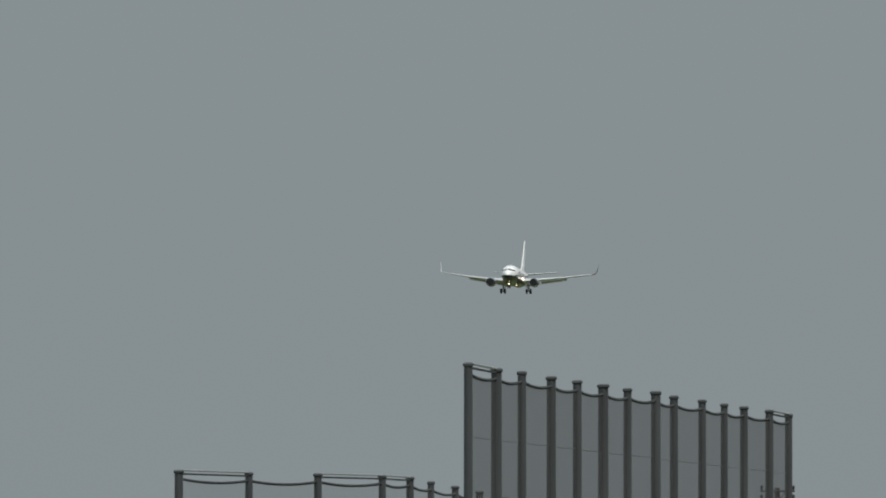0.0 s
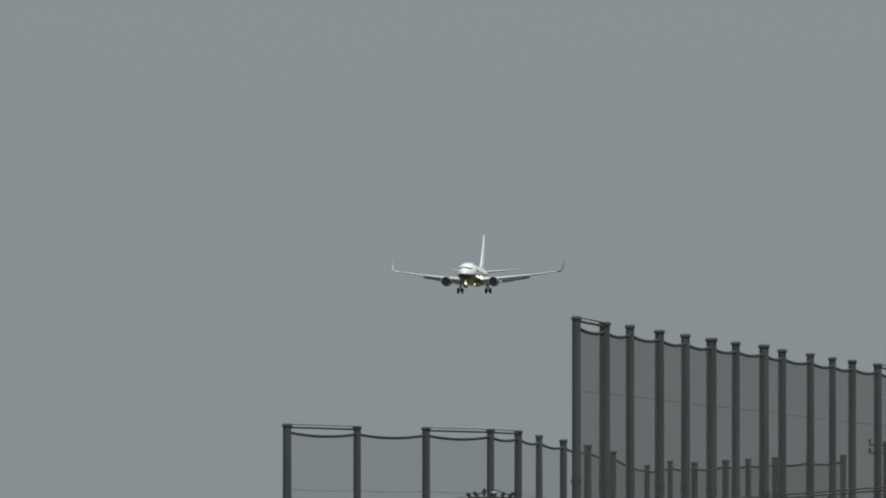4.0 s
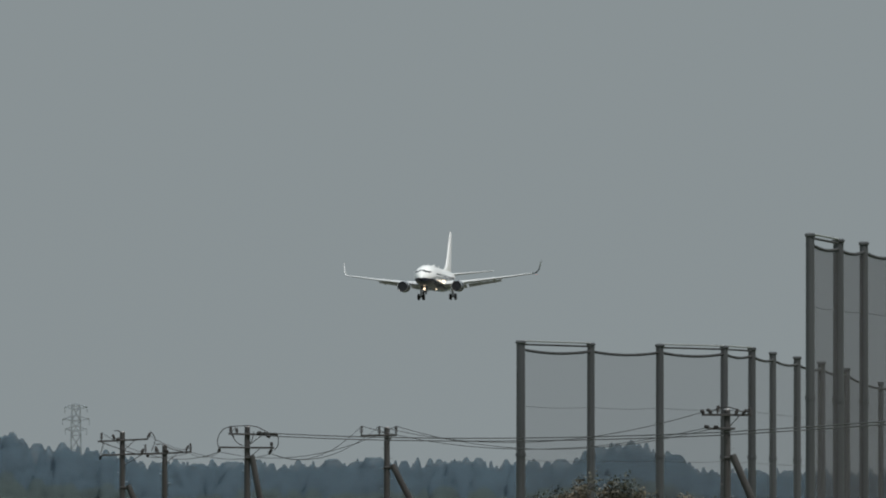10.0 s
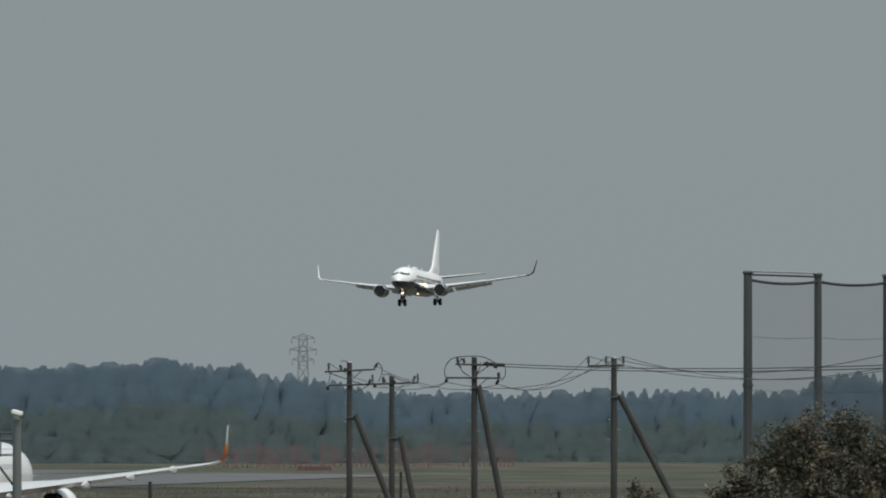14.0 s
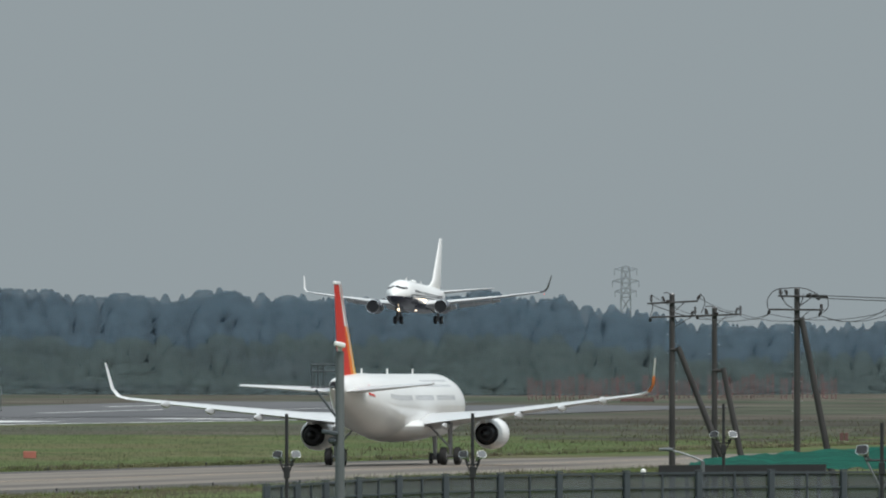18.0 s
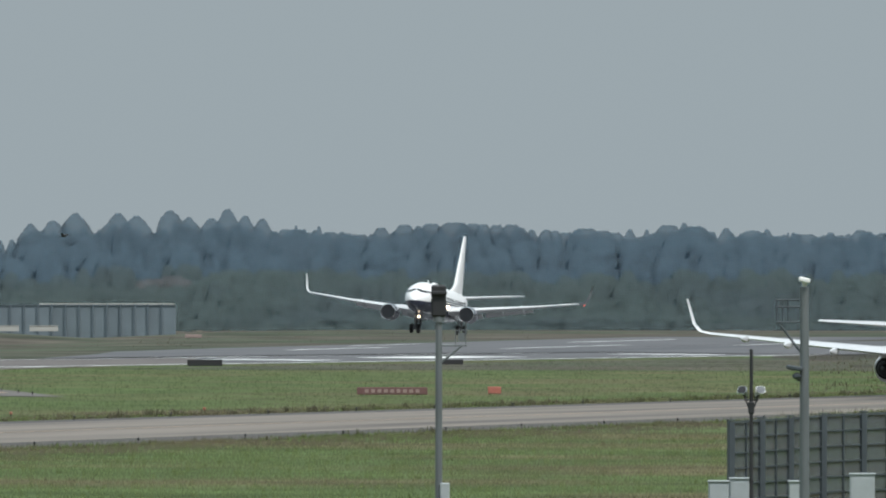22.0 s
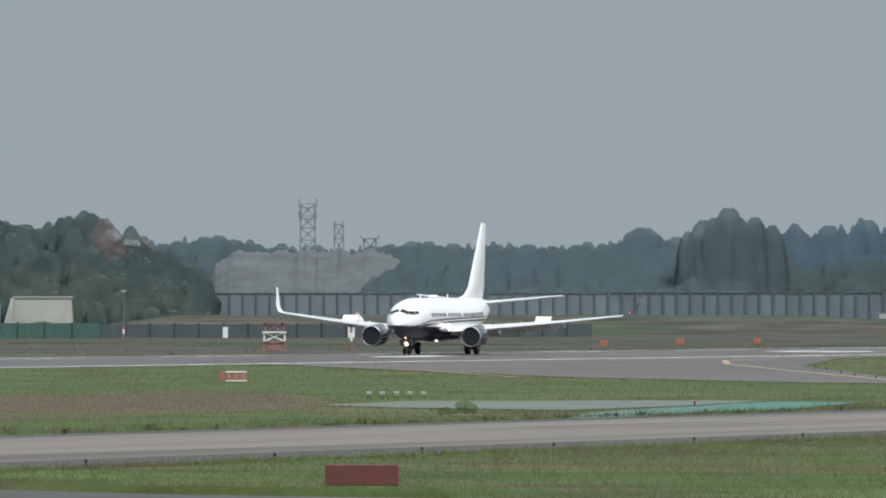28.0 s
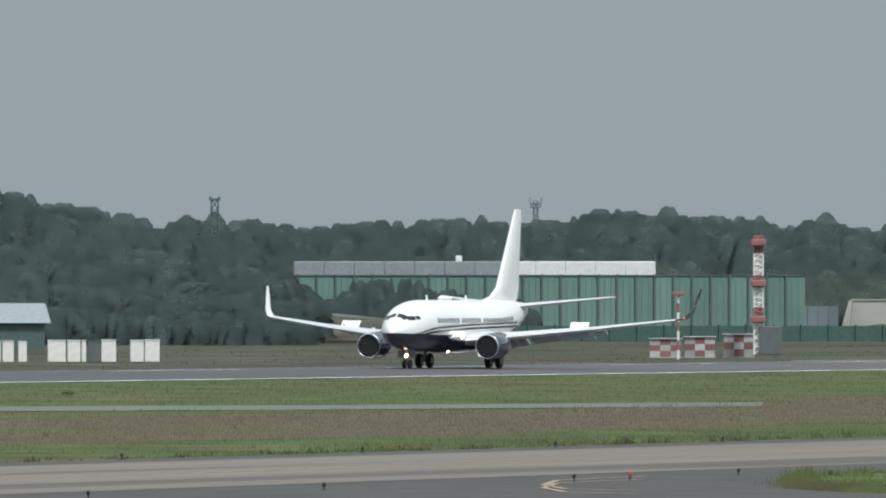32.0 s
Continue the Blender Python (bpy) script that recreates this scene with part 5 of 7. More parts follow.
def utility_pole(b, e_top, d, arms, brace, label, loops=()):
    """arms: (drop of the left end, drop of the right end, left end, right end, insulators (x, dx, dz), wire ends (x, dz)); loops: jumper wires."""
    z0 = -1.0
    x, y = spot(b, d)
    top = height(e_top, d) - z0
    t = thing("utility_pole", label, "pole", Matrix.Translation((x, y, z0)) @ Matrix.Rotation(facing(b), 4, "Z"), group="utility poles")
    part("post", Shape().tube((0, 0, 0), (0, 0, top), 0.165, 0.125, 14), UTILITY, t, "weathered dark pole", smooth=True)
    part("pole_cap", Shape().tube((0, 0, top - 0.02), (0, 0, top + 0.04), 0.135, 0.11, 12), STRUT, t)
    for k in range(int(top / 0.45) - 4):
        part("step_bolt", Shape().tube((0.12, 0, 1.8 + 0.45 * k), (0.26 if k % 2 else -0.26, 0, 1.8 + 0.45 * k), 0.012, n=5), STRUT, t)
    ends = []
    for za, zb, x0, x1, ribs, hooks in arms:
        level = lambda px: top - za + (za - zb) * (px - x0) / (x1 - x0)
        arm = part("crossarm", Shape().box(((x0 + x1) / 2, -0.19, top - (za + zb) / 2), (math.hypot(x1 - x0, za - zb), 0.09, 0.085), tilt=Matrix.Rotation(-math.atan2(za - zb, x1 - x0), 4, "Y"), bevel=0.01), UTILITY, t)
        part("arm_band", Shape().box((0, -0.08, level(0)), (0.30, 0.30, 0.10), bevel=0.02), UTILITY, t)
        part("arm_strut", Shape().tube((x1 * 0.5, -0.19, level(x1 * 0.5)), (0, -0.15, level(0) - 0.55), 0.018, n=5), UTILITY, t)
        for px, dx, dz in ribs:
            insulator(arm, (px, -0.19, level(px) + (0.04 if dz > 0 else -0.04)), (px + dx, -0.22, level(px) + dz))
        for px, dz in hooks:
            ends.append(t.matrix_world @ Vector((px, -0.2, level(px) + dz)))
    for pts in loops:
        k = [Vector((px, -0.24, top + pz)) for px, pz in pts]
        curve = []
        for i in range(len(k) - 1):
            a, b_, c, e = k[max(i - 1, 0)], k[i], k[i + 1], k[min(i + 2, len(k) - 1)]
            for q in (0.0, 0.25, 0.5, 0.75):
                curve.append(0.5 * (2 * b_ + (c - a) * q + (2 * a - 5 * b_ + 4 * c - e) * q * q + (3 * b_ - a - 3 * c + e) * q ** 3))
        part("jumper_wire", Shape().chain(curve + [k[-1]], 0.022, 5), WIRE, t)
    if brace:
        h0, x0, dx, dy = brace
        part("brace", Shape().tube((dx, dy, 0.0), (x0, -0.1, h0), 0.165, 0.135, 12), UTILITY, t, "leaning wooden prop", smooth=True)
        part("brace_collar", Shape().box((x0 / 2, 0, h0 - 0.12), (0.26 + x0, 0.36, 0.12), bevel=0.04).tube((-0.2, -0.1, h0 - 0.2), (x0 + 0.25, -0.1, h0 - 0.2), 0.02, n=5), UTILITY, t)
    return t, ends


P1 = utility_pole(5064, 389, 720, ((0.46, 0.34, -1.19, 1.25, ((-1.0, 0.0, 0.42), (-0.35, -0.12, 0.30), (1.2, 0.14, 0.30), (-0.28, 0.12, 0.10)), ((-1.0, 0.42), (-0.4, 0.3), (1.25, 0.2))),
                                   (1.12, 1.02, -1.04, 2.02, ((0.92, 0.1, 0.24), (1.12, -0.02, 0.48), (1.22, 0.0, -0.14), (-1.04, -0.02, -0.2), (1.62, 0.02, 0.3)), ((-1.0, -0.2), (1.2, -0.15)))),
                   (7.5, 0.28, 3.28, -0.3), "weathered utility pole with two crossarms and a leaning prop",
                   (((1.34, 0.02), (1.52, -0.18), (1.57, -0.45), (1.40, -0.92)), ((-0.92, -0.45), (-0.95, -0.75), (-1.06, -1.06)), ((-0.4, 0.05), (-0.2, 0.06), (-0.05, -0.05)), ((-1.0, -0.5), (0.2, -0.92), (0.9, -1.12))))
P2 = utility_pole(5139, 413, 735, ((0.42, 0.32, -0.85, 1.33, ((-0.30, -0.16, 0.36), (1.02, 0.14, 0.34), (1.28, -0.02, 0.44), (0.2, -0.2, 0.16)), ((-0.8, 0.0), (1.05, 0.1), (1.33, 0.0))),), (6.5, 0.42, 1.75, -0.3),
                   "weathered utility pole with one crossarm and a leaning prop", (((-0.45, 0.05), (-0.1, 0.06), (0.3, -0.16), (0.9, -0.30)),))
P3 = utility_pole(5285, 379, 690, ((0.35, 0.40, -0.87, 1.42, ((-0.78, 0.02, 0.32), (-0.46, -0.04, 0.28), (0.42, 0.24, 0.12), (0.66, 0.32, 0.10), (0.98, 0.40, 0.02), (0.86, 0.2, -0.1)), ((-0.75, 0.3), (-0.45, 0.28), (1.4, 0.0))),
                                   (0.97, 0.99, -1.31, 1.24, ((-1.26, -0.06, -0.22), (1.12, 0.0, 0.26), (1.14, -0.14, -0.3)), ((-1.28, -0.2), (1.12, -0.28)))),
                   (8.8, 0.2, 1.92, -0.3), "weathered utility pole with looping jumper wires and a prop",
                   (((-1.33, -0.95), (-1.36, -0.55), (-1.12, -0.15), (-0.75, -0.01)), ((-0.75, -0.01), (0.0, 0.03), (0.45, -0.03), (0.85, -0.22)), ((-0.72, -0.40), (-0.5, -0.72), (-0.2, -0.90)),
                    ((1.42, -0.48), (1.42, -0.85), (1.24, -1.10)), ((-0.55, -0.06), (-0.72, -0.3), (-0.6, -0.5)), ((0.3, -0.25), (0.22, -0.6), (0.1, -0.85))))
P4 = utility_pole(5532, 381, 660, ((0.36, 0.34, -1.16, 0.45, ((-1.12, 0.0, 0.44), (-0.34, 0.0, 0.42), (0.41, 0.0, 0.42)), ((-1.12, 0.42), (-0.34, 0.4), (0.41, 0.4))),), (8.27, 0.24, 4.5, -0.3),
                   "weathered utility pole with a short crossarm and a leaning prop")
P5 = utility_pole(6134, 349, 560, ((0.20, 0.22, -0.95, 0.95, ((-0.85, -0.12, 0.16), (-0.55, -0.2, 0.22), (-0.35, 0.02, 0.36), (0.3, 0.12, 0.22), (0.55, 0.2, 0.2), (0.8, 0.05, 0.30)), ((-0.9, 0.1), (-0.5, 0.2), (0.85, 0.2))),
                                   (0.72, 0.72, -0.75, 0.3, ((-0.65, -0.2, 0.08), (-0.3, -0.2, 0.06)), ((-0.7, 0.05), (-0.35, 0.05)))), (8.3, 0.2, 3.8, -0.3), "weathered utility pole before the driving-range net",
                   (((-0.6, -0.1), (-0.2, 0.08), (0.2, 0.05), (0.55, -0.1)),))
utility_pole(6828, 258, 762, ((0.20, 0.20, -0.87, 0.89, ((-0.8, 0.0, 0.3), (0.82, 0.0, 0.3)), ((-0.8, 0.3), (0.8, 0.3))), (0.62, 0.62, -0.87, 0.89, ((-0.8, 0.0, 0.25), (0.82, 0.0, 0.25)), ((-0.8, 0.3),))), None,
                   "utility pole with two crossarms behind the net")
far_end = at(6132, 388, 560).lerp(at(6805, 337, 385), 1.5)
far_d = math.hypot(far_end.x, far_end.y)
utility_pole(AXIS - RADIUS * math.atan2(-far_end.x, far_end.y), LEVEL - (far_end.z + 0.35 - EYE) * RADIUS / far_d, far_d, ((0.45, 0.45, -0.6, 0.6, ((-0.5, 0.0, 0.2), (0.5, 0.0, 0.2)), ((0, 0),)),), None, "utility pole carrying a bundle of cables")


def wires(name, a, b, pairs, sag, r=0.014):
    t = thing(name, "sagging black overhead wires between utility poles", "wire", group="overhead wires")
    for i, j in pairs:
        p, q = a[i], b[j]
        n = 14
        part("wire", Shape().chain([p.lerp(q, k / n) - Vector((0, 0, sag * 4 * (k / n) * (1 - k / n))) for k in range(n + 1)], r, 4), WIRE, t)


wires("overhead_wires", P1[1], P2[1], ((0, 0), (2, 1), (4, 2)), 0.12)
wires("overhead_wires", P2[1], P3[1], ((0, 3), (1, 3), (2, 4)), 0.30)
wires("overhead_wires", P3[1], P4[1], ((4, 0), (4, 1), (3, 2)), 0.75)
bundle = [[at(b, e + de, d) + Vector((0.12 * k, 0, 0)) for b, e, d in ((5302, 390, 690), (6132, 389, 560))] + [far_end + Vector((0.12 * k, 0, -0.06 * k))] for k, de in ((0, 0), (1, 5))]
wires("overhead_wires", [p[0] for p in bundle], [p[1] for p in bundle], ((0, 0), (1, 1)), 0.25, 0.020)
wires("overhead_wires", [p[1] for p in bundle], [p[2] for p in bundle], ((0, 0), (1, 1)), 0.06, 0.020)
wires("overhead_wires", P4[1], P5[1], ((0, 3), (1, 0), (2, 4)), 0.92)


# ---- far towers ----
def lattice_tower(name, b, e0, e1, d, w0, w1, bays, mat, label, arms=(), platforms=()):
    x, y = spot(b, d)
    z1 = height(e0, d)
    t = thing(name, label, "tower", stand(b, d))
    r = 0.15 * d / 2900
    legs = [(sx, sy) for sx in (-1, 1) for sy in (-1, 1)]
    for sx, sy in legs:
        part("leg", Shape().tube((sx * w0 / 2, sy * w0 / 2, 0), (sx * w1 / 2, sy * w1 / 2, z1), r * 1.5, r, 5), mat, t)
    for k in range(bays):
        za, zb = z1 * k / bays, z1 * (k + 1) / bays
        wa, wb = (w0 + (w1 - w0) * q / z1 for q in (za, zb))
        s = Shape()
        for sy in (-1, 1):
            s.tube((-wa / 2, sy * wa / 2, za), (wb / 2, sy * wb / 2, zb), r * 0.7, n=4).tube((wa / 2, sy * wa / 2, za), (-wb / 2, sy * wb / 2, zb), r * 0.7, n=4)
            s.tube((-wb / 2, sy * wb / 2, zb), (wb / 2, sy * wb / 2, zb), r * 0.7, n=4)
        for sx in (-1, 1):
            s.tube((sx * wa / 2, -wa / 2, za), (sx * wb / 2, wb / 2, zb), r * 0.7, n=4).tube((sx * wb / 2, -wb / 2, zb), (sx * wb / 2, wb / 2, zb), r * 0.7, n=4)
        part("bracing", s, mat, t)
    for e, half in arms:
        z = height(e, d)
        s = Shape()
        for side in (-1, 1):
            s.tube((0, 0, z + 0.8), (side * half, 0, z), r * 0.9, n=4).tube((0, 0, z - 0.5), (side * half, 0, z), r * 0.9, n=4)
            s.tube((side * half, 0, z), (side * half, 0, z - 1.4), r * 0.8, n=5)
        part("crossarm", s, mat, t)
    for e, w, h in platforms:
        z = height(e, d)
        part("platform", Shape().box((0, 0, z), (w, w, 0.25)), mat, t)
        for sx in (-1, 1):
            part("antenna_panel", Shape().box((sx * w * 0.45, -w * 0.3, z + h / 2), (0.5, 0.4, h), bevel=0.1), mat, t)
    return t


lattice_tower("transmission_tower", 4982, 343, 440, 3500, 3.4, 1.8, 9, HAZED_STEEL, "transmission tower with three crossarms, paled and thinned by painted haze", ((345, 2.6), (366, 3.1), (384, 2.5)))
lattice_tower("relay_tower", 2027, 366, 440, 3250, 3.6, 3.0, 10, HAZED_STEEL, "pale lattice relay tower with antenna platforms", (), ((372, 4.2, 2.0), (392, 4.0, 1.6)))
lattice_tower("relay_tower", 2082, 402, 440, 3300, 2.4, 1.9, 7, HAZED_STEEL, "small pale lattice relay tower", (), ((404, 2.2, 1.0),))
lattice_tower("relay_tower", 2137, 428, 440, 3250, 3.0, 2.6, 6, HAZED_STEEL, "low lattice tower with a wide platform", (), ((427, 4.0, 0.8),))
lattice_tower("relay_tower", 948, 356, 400, 2950, 1.0, 0.8, 12, HAZED_STEEL, "slim dark relay mast above the woods", (), ((360, 2.4, 1.2), (368, 2.0, 1.0)))
lattice_tower("relay_tower", 380, 352, 420, 2650, 1.4, 1.2, 12, BARRIER_POST, "dark mast standing among the treetops", (), ((354, 1.7, 0.6),))

# ---- mound, banks, barriers ----
m = Shape()
x_steps = 90
ring = []
for dd, share in ((2700, 0.0), (2715, 0.25), (2735, 0.62), (2752, 0.93), (2775, 1.0), (2810, 0.95), (2850, 0.0)):
    row = []
    for k in range(x_steps + 1):
        b, k = 1790 + 450 * k / x_steps, 40 * k / x_steps
        x, y = spot(b, dd)
        q = float(np.interp(b, (1790, 1840, 1862, 1905, 2130, 2190, 2240), (0.0, 0.35, 0.82, 1.0, 0.99, 0.9, 0.5)))
        h = height(449, 2760) * share * q * (1 + 0.05 * noise.noise(Vector((k * 0.5, dd * 0.02, 1)))) + (0.7 * noise.noise(Vector((k * 1.3, dd * 0.1, 4))) + 0.25 * noise.noise(Vector((k * 1.9, dd * 0.2, 9)))) * (share > 0)
        row.append((x, y, max(h, -0.05)))
    ring.append(row)
m.loft(ring, caps=False, closed=False)
tagged(part("dirt_mound", m, DIRT, smooth=True), "flat-topped mound of bare earth, tinted blue-grey by painted haze", "mound")

bank = Shape()
ring = []
for dd, z in ((2280, 0.0), (2320, 1.3), (2360, 2.35), (2400, 2.75), (2450, 0)):
    ring.append([(*spot(1560 + 60 * k, dd), (z * min(1, k / 4, (31 - k) / 9 + 0.02) * (1 + 0.06 * noise.noise(Vector((k * 0.35, 0, 2))))) if z else -0.05) for k in range(32)])
tagged(part("grass_bank", bank.loft(ring, caps=False, closed=False), FAR_GRASS, smooth=True), "low grassy bank in front of the perimeter wall", "bank", kind="structure")

for b, w in ((3062, 4.4), (3130, 4.6)):
    t = thing("concrete_block", "low white concrete block on the bank before the perimeter wall", "block", stand(b, 2410, 2.2), group="white blocks")
    part("body", Shape().box((0, 0, 0.4), (w, 0.8, 0.9), bevel=0.05), PALE_CONCRETE, t)
    part("cap", Shape().box((0, 0, 0.88), (w + 0.1, 0.95, 0.08)), PALE_CONCRETE, t)


def barrier(name, b0, b1, d0, d1, e_top, count, mat, post_mat, label, rail=True, post_w=0.35, ribs=0):
    t = thing(name, label, "barrier", kind="structure")
    dist = lambda k: d0 + (d1 - d0) * k / count
    pts = [Vector((*spot(b0 + (b1 - b0) * k / count, dist(k)), 0)) for k in range(count + 1)]
    for k, (p, q) in enumerate(zip(pts, pts[1:])):
        h = height(e_top, dist(k + 0.5))
        run = (q - p)
        a = math.atan2(run.y, run.x)
        L = run.length
        part("panel", Shape().box((p + q) / 2 + Vector((0, 0, h / 2)), (L - 0.1, 0.18, h), a), mat, t)
        s = Shape()
        for j in range(ribs):
            c = p.lerp(q, (j + 1) / (ribs + 1))
            s.box(c + Vector((0, 0, h / 2)) - Vector((0, 0.14, 0)), (0.08, 0.1, h - 0.2), a)
        if ribs:
            part("rib", s, mat, t)
        part("post", Shape().box(p + Vector((0, -0.2, h / 2 + 0.08)), (post_w, 0.4, h + 0.16), a), post_mat, t)
        if rail:
            part("top_rail", Shape().box((p + q) / 2 + Vector((0, -0.1, h + 0.02)), (L, 0.3, 0.16), a), post_mat, t)
    return t


barrier("noise_barrier_green", 495, 1425, 2000, 2010, 488, 28, BARRIER_GREEN, BARRIER_POST, "tall green sheet-metal noise barrier with upright posts", post_w=0.28, ribs=2)
barrier("perimeter_wall", 1866, 2560, 2500, 2500, 524, 29, BARRIER_GREY, HAZY_POST, "grey-blue panelled perimeter wall with dark posts", post_w=0.28)
barrier("perimeter_wall_far", 2560, 3364, 2500, 2480, 523, 33, BARRIER_GREY, HAZY_POST, "grey panelled perimeter wall with dark posts", post_w=0.28)
cope = thing("wall_coping", "pale weathered coping along the perimeter wall", "coping", kind="structure")
for k in range(8):
    p, q = (Vector((*spot(3122 + 30 * j, 2487), height(522, 2487) + 0.12)) for j in (k, k + 1))
    part("coping_slab", Shape().box((p + q) / 2, ((q - p).length - 0.05, 0.5, 0.22), math.atan2((q - p).y, (q - p).x)), PALE_CONCRETE, cope)
barrier("low_fence_green", 500, 1660, 1950, 1990, 577, 24, BARRIER_DARK, BARRIER_DARK, "low dark-green windbreak fence", rail=False, post_w=0.2)
barrier("low_fence_dark", 1662, 2530, 2030, 2080, 579, 20, DARK_BAND, DARK_BAND, "low dark barrier along the airfield edge", rail=False, post_w=0.2)
for b, w in ((1881, 9), (2104, 12), (2339, 10)):
    t = thing("marker_box", "small pale cabinet before the dark barrier", "cabinet", stand(b, 2020), group="pale cabinets")
    part("body", Shape().box((0, 0, 0.75), (w * 0.076, 0.6, 1.5), bevel=0.04), SIGNAL_WHITE, t)
    part("plinth", Shape().box((0, 0, 0.06), (w * 0.085, 0.75, 0.12)), PALE_CONCRETE, t)

# pale concrete headwall
hw = thing("concrete_headwall", "pale concrete headwall with sloping wing walls", "wall", stand(1556, 2260), kind="structure")
h = height(532, 2260)
part("face", Shape().loft([[(-4.6, y, 0), (4.9, y, 0), (4.5, y, h), (-4.0, y, h)] for y in (0, 0.5)]), PALE_CONCRETE, hw)
part("wing_wall", Shape().loft([[(-6.1, y, 0), (-4.6, y, 0), (-4.1, y, h), (-4.6, y, h)] for y in (-1.0, -0.2)]), PALE_CONCRETE, hw)
part("coping", Shape().box((0.25, 0.2, h + 0.1), (9.0, 0.8, 0.2)), PALE_CONCRETE, hw)
foot = Shape().loft([[(x, y, max(0.0, z * (0.55 + 0.45 * math.cos(x * 0.42)) + 0.15 * noise.noise(Vector((x, y, 3))))) for x in np.linspace(-3.6, 7.0, 22)] for y, z in ((-9, 0.0), (-6, 1.1), (-3, 1.7), (-0.05, 1.9))], caps=False, closed=False)
part("grass_foot", foot, GRASS, hw, "grass bank at the wall's foot", smooth=True)
for k in range(4):
    part("side_panel", Shape().box((-11.6 + 1.55 * k, 0.6, h * 0.42), (1.5, 0.2, h * 0.84), bevel=0.03), BARRIER_GREY, hw, "grey sheet panel")

# embankment with a service road climbing to the barrier
slope_ = thing("embankment", "green embankment carrying a service road", "bank", kind="structure")
top_, foot_ = [at(470, 549, 1962), at(640, 564, 1950), at(770, 578, 1935), at(830, 590, 1925)], [at(470, 603, 1885), at(640, 603, 1885), at(770, 603, 1885), at(830, 603, 1885)]
part("grass_slope", Shape().loft([[p + Vector((0, 6, -4)) for p in top_], top_, foot_, [p - Vector((0, 0, 1.0)) for p in foot_]], caps=False, closed=False), FAR_GRASS, slope_)
part("guard_wall", Shape().loft([[p + Vector((0, dy, dz)) for p in top_] for dy, dz in ((-0.3, -0.3), (-0.3, 0.32), (0.1, 0.32), (0.1, -0.3))], caps=False, closed=False), PALE_CONCRETE, slope_)
lift_ = Vector((0, -0.25, 0.12))
ramp = [[top_[1].lerp(top_[2], q) + lift_, foot_[1].lerp(foot_[2], q - 0.25) + lift_] for q in (0.62, 0.95)]
part("service_road", Shape().add([ramp[0][0], ramp[1][0], ramp[1][1] + Vector((1.4, 0, 0)), ramp[0][1]], [(0, 1, 2, 3)]), ASPHALT, slope_)
for p, q in ((ramp[0][0], ramp[0][1]), (ramp[1][0], ramp[1][1] + Vector((1.4, 0, 0)))):
    part("kerb", Shape().tube(p + Vector((0, 0, 0.1)), q + Vector((0, 0, 0.1)), 0.22, n=6), SIGNAL_WHITE, slope_)

# long building behind the green barrier
hall = thing("long_hall", "long low hall with white and grey metal roof panels", "building", stand(840, 2150))
zt, zb = height(463, 2150), height(490, 2150)
px = 2150 / RADIUS
part("wall", Shape().box((0, 10, zb / 2), (640 * px, 20, zb)), PALE_CONCRETE, hall)
for k in range(12):
    part("roof_panel", Shape().box(((-320 + 640 * (k + 0.5) / 12) * px, 10, (zt + zb) / 2), (640 * px / 12 - 0.02, 20.6, zt - zb), bevel=0.1), ROOF_WHITE if k > 6 else ROOF_GREY, hall)
part("vent", Shape().box((-28 * px, 4, zt + 0.4), (0.9, 0.9, 0.9), bevel=0.1), ROOF_WHITE, hall)
house = thing("shed_house", "grey pitched-roof shed beside the woods", "house", stand(-60, 1620))
z0, z1 = height(572, 1620), height(537, 1620)
part("wall", Shape().box((0, 4, z0 / 2), (17, 8, z0)), BARRIER_POST, house)
part("roof", Shape().loft([[(-9.2, -0.6, z0), (-9.2, 4, z1), (-9.2, 8.6, z0)], [(9.2, -0.6, z0), (8.6, 4, z1), (9.2, 8.6, z0)]]), ROOF_GREY, house, "grey metal pitched roof")
gantry = thing("steel_gantry", "pale steel gantry rising over the trees", "gantry", stand(8, 2010))
for e in (396, 405, 424):
    part("beam", Shape().box((0, 0, height(e, 2010)), (4.2, 0.25, 0.28)), SIGNAL_WHITE, gantry)
for sx in (-1, 1):
    part("leg", Shape().box((sx * 1.9, 0, height(396, 2010) / 2), (0.22, 0.22, height(396, 2010))), SIGNAL_WHITE, gantry)
part("diagonal", Shape().tube((-1.9, 0, height(440, 2010)), (1.9, 0, height(424, 2010)), 0.1, n=6), SIGNAL_WHITE, gantry)

villa = thing("hillside_house", "white-roofed house among the treetops", "house", stand(1713, 2496))
z0, z1 = height(437, 2496), height(427, 2496)
part("wall", Shape().box((0, 3, z0 / 2), (2.6, 6, z0)), PALE_CONCRETE, villa)
part("roof", Shape().loft([[(-1.7, -0.4, z0), (-1.7, 3, z1), (-1.7, 6.4, z0)], [(1.7, -0.4, z0 - 0.4), (1.6, 3, z1 - 0.3), (1.7, 6.4, z0 - 0.4)]]), ROOF_WHITE, villa, "white metal roof")

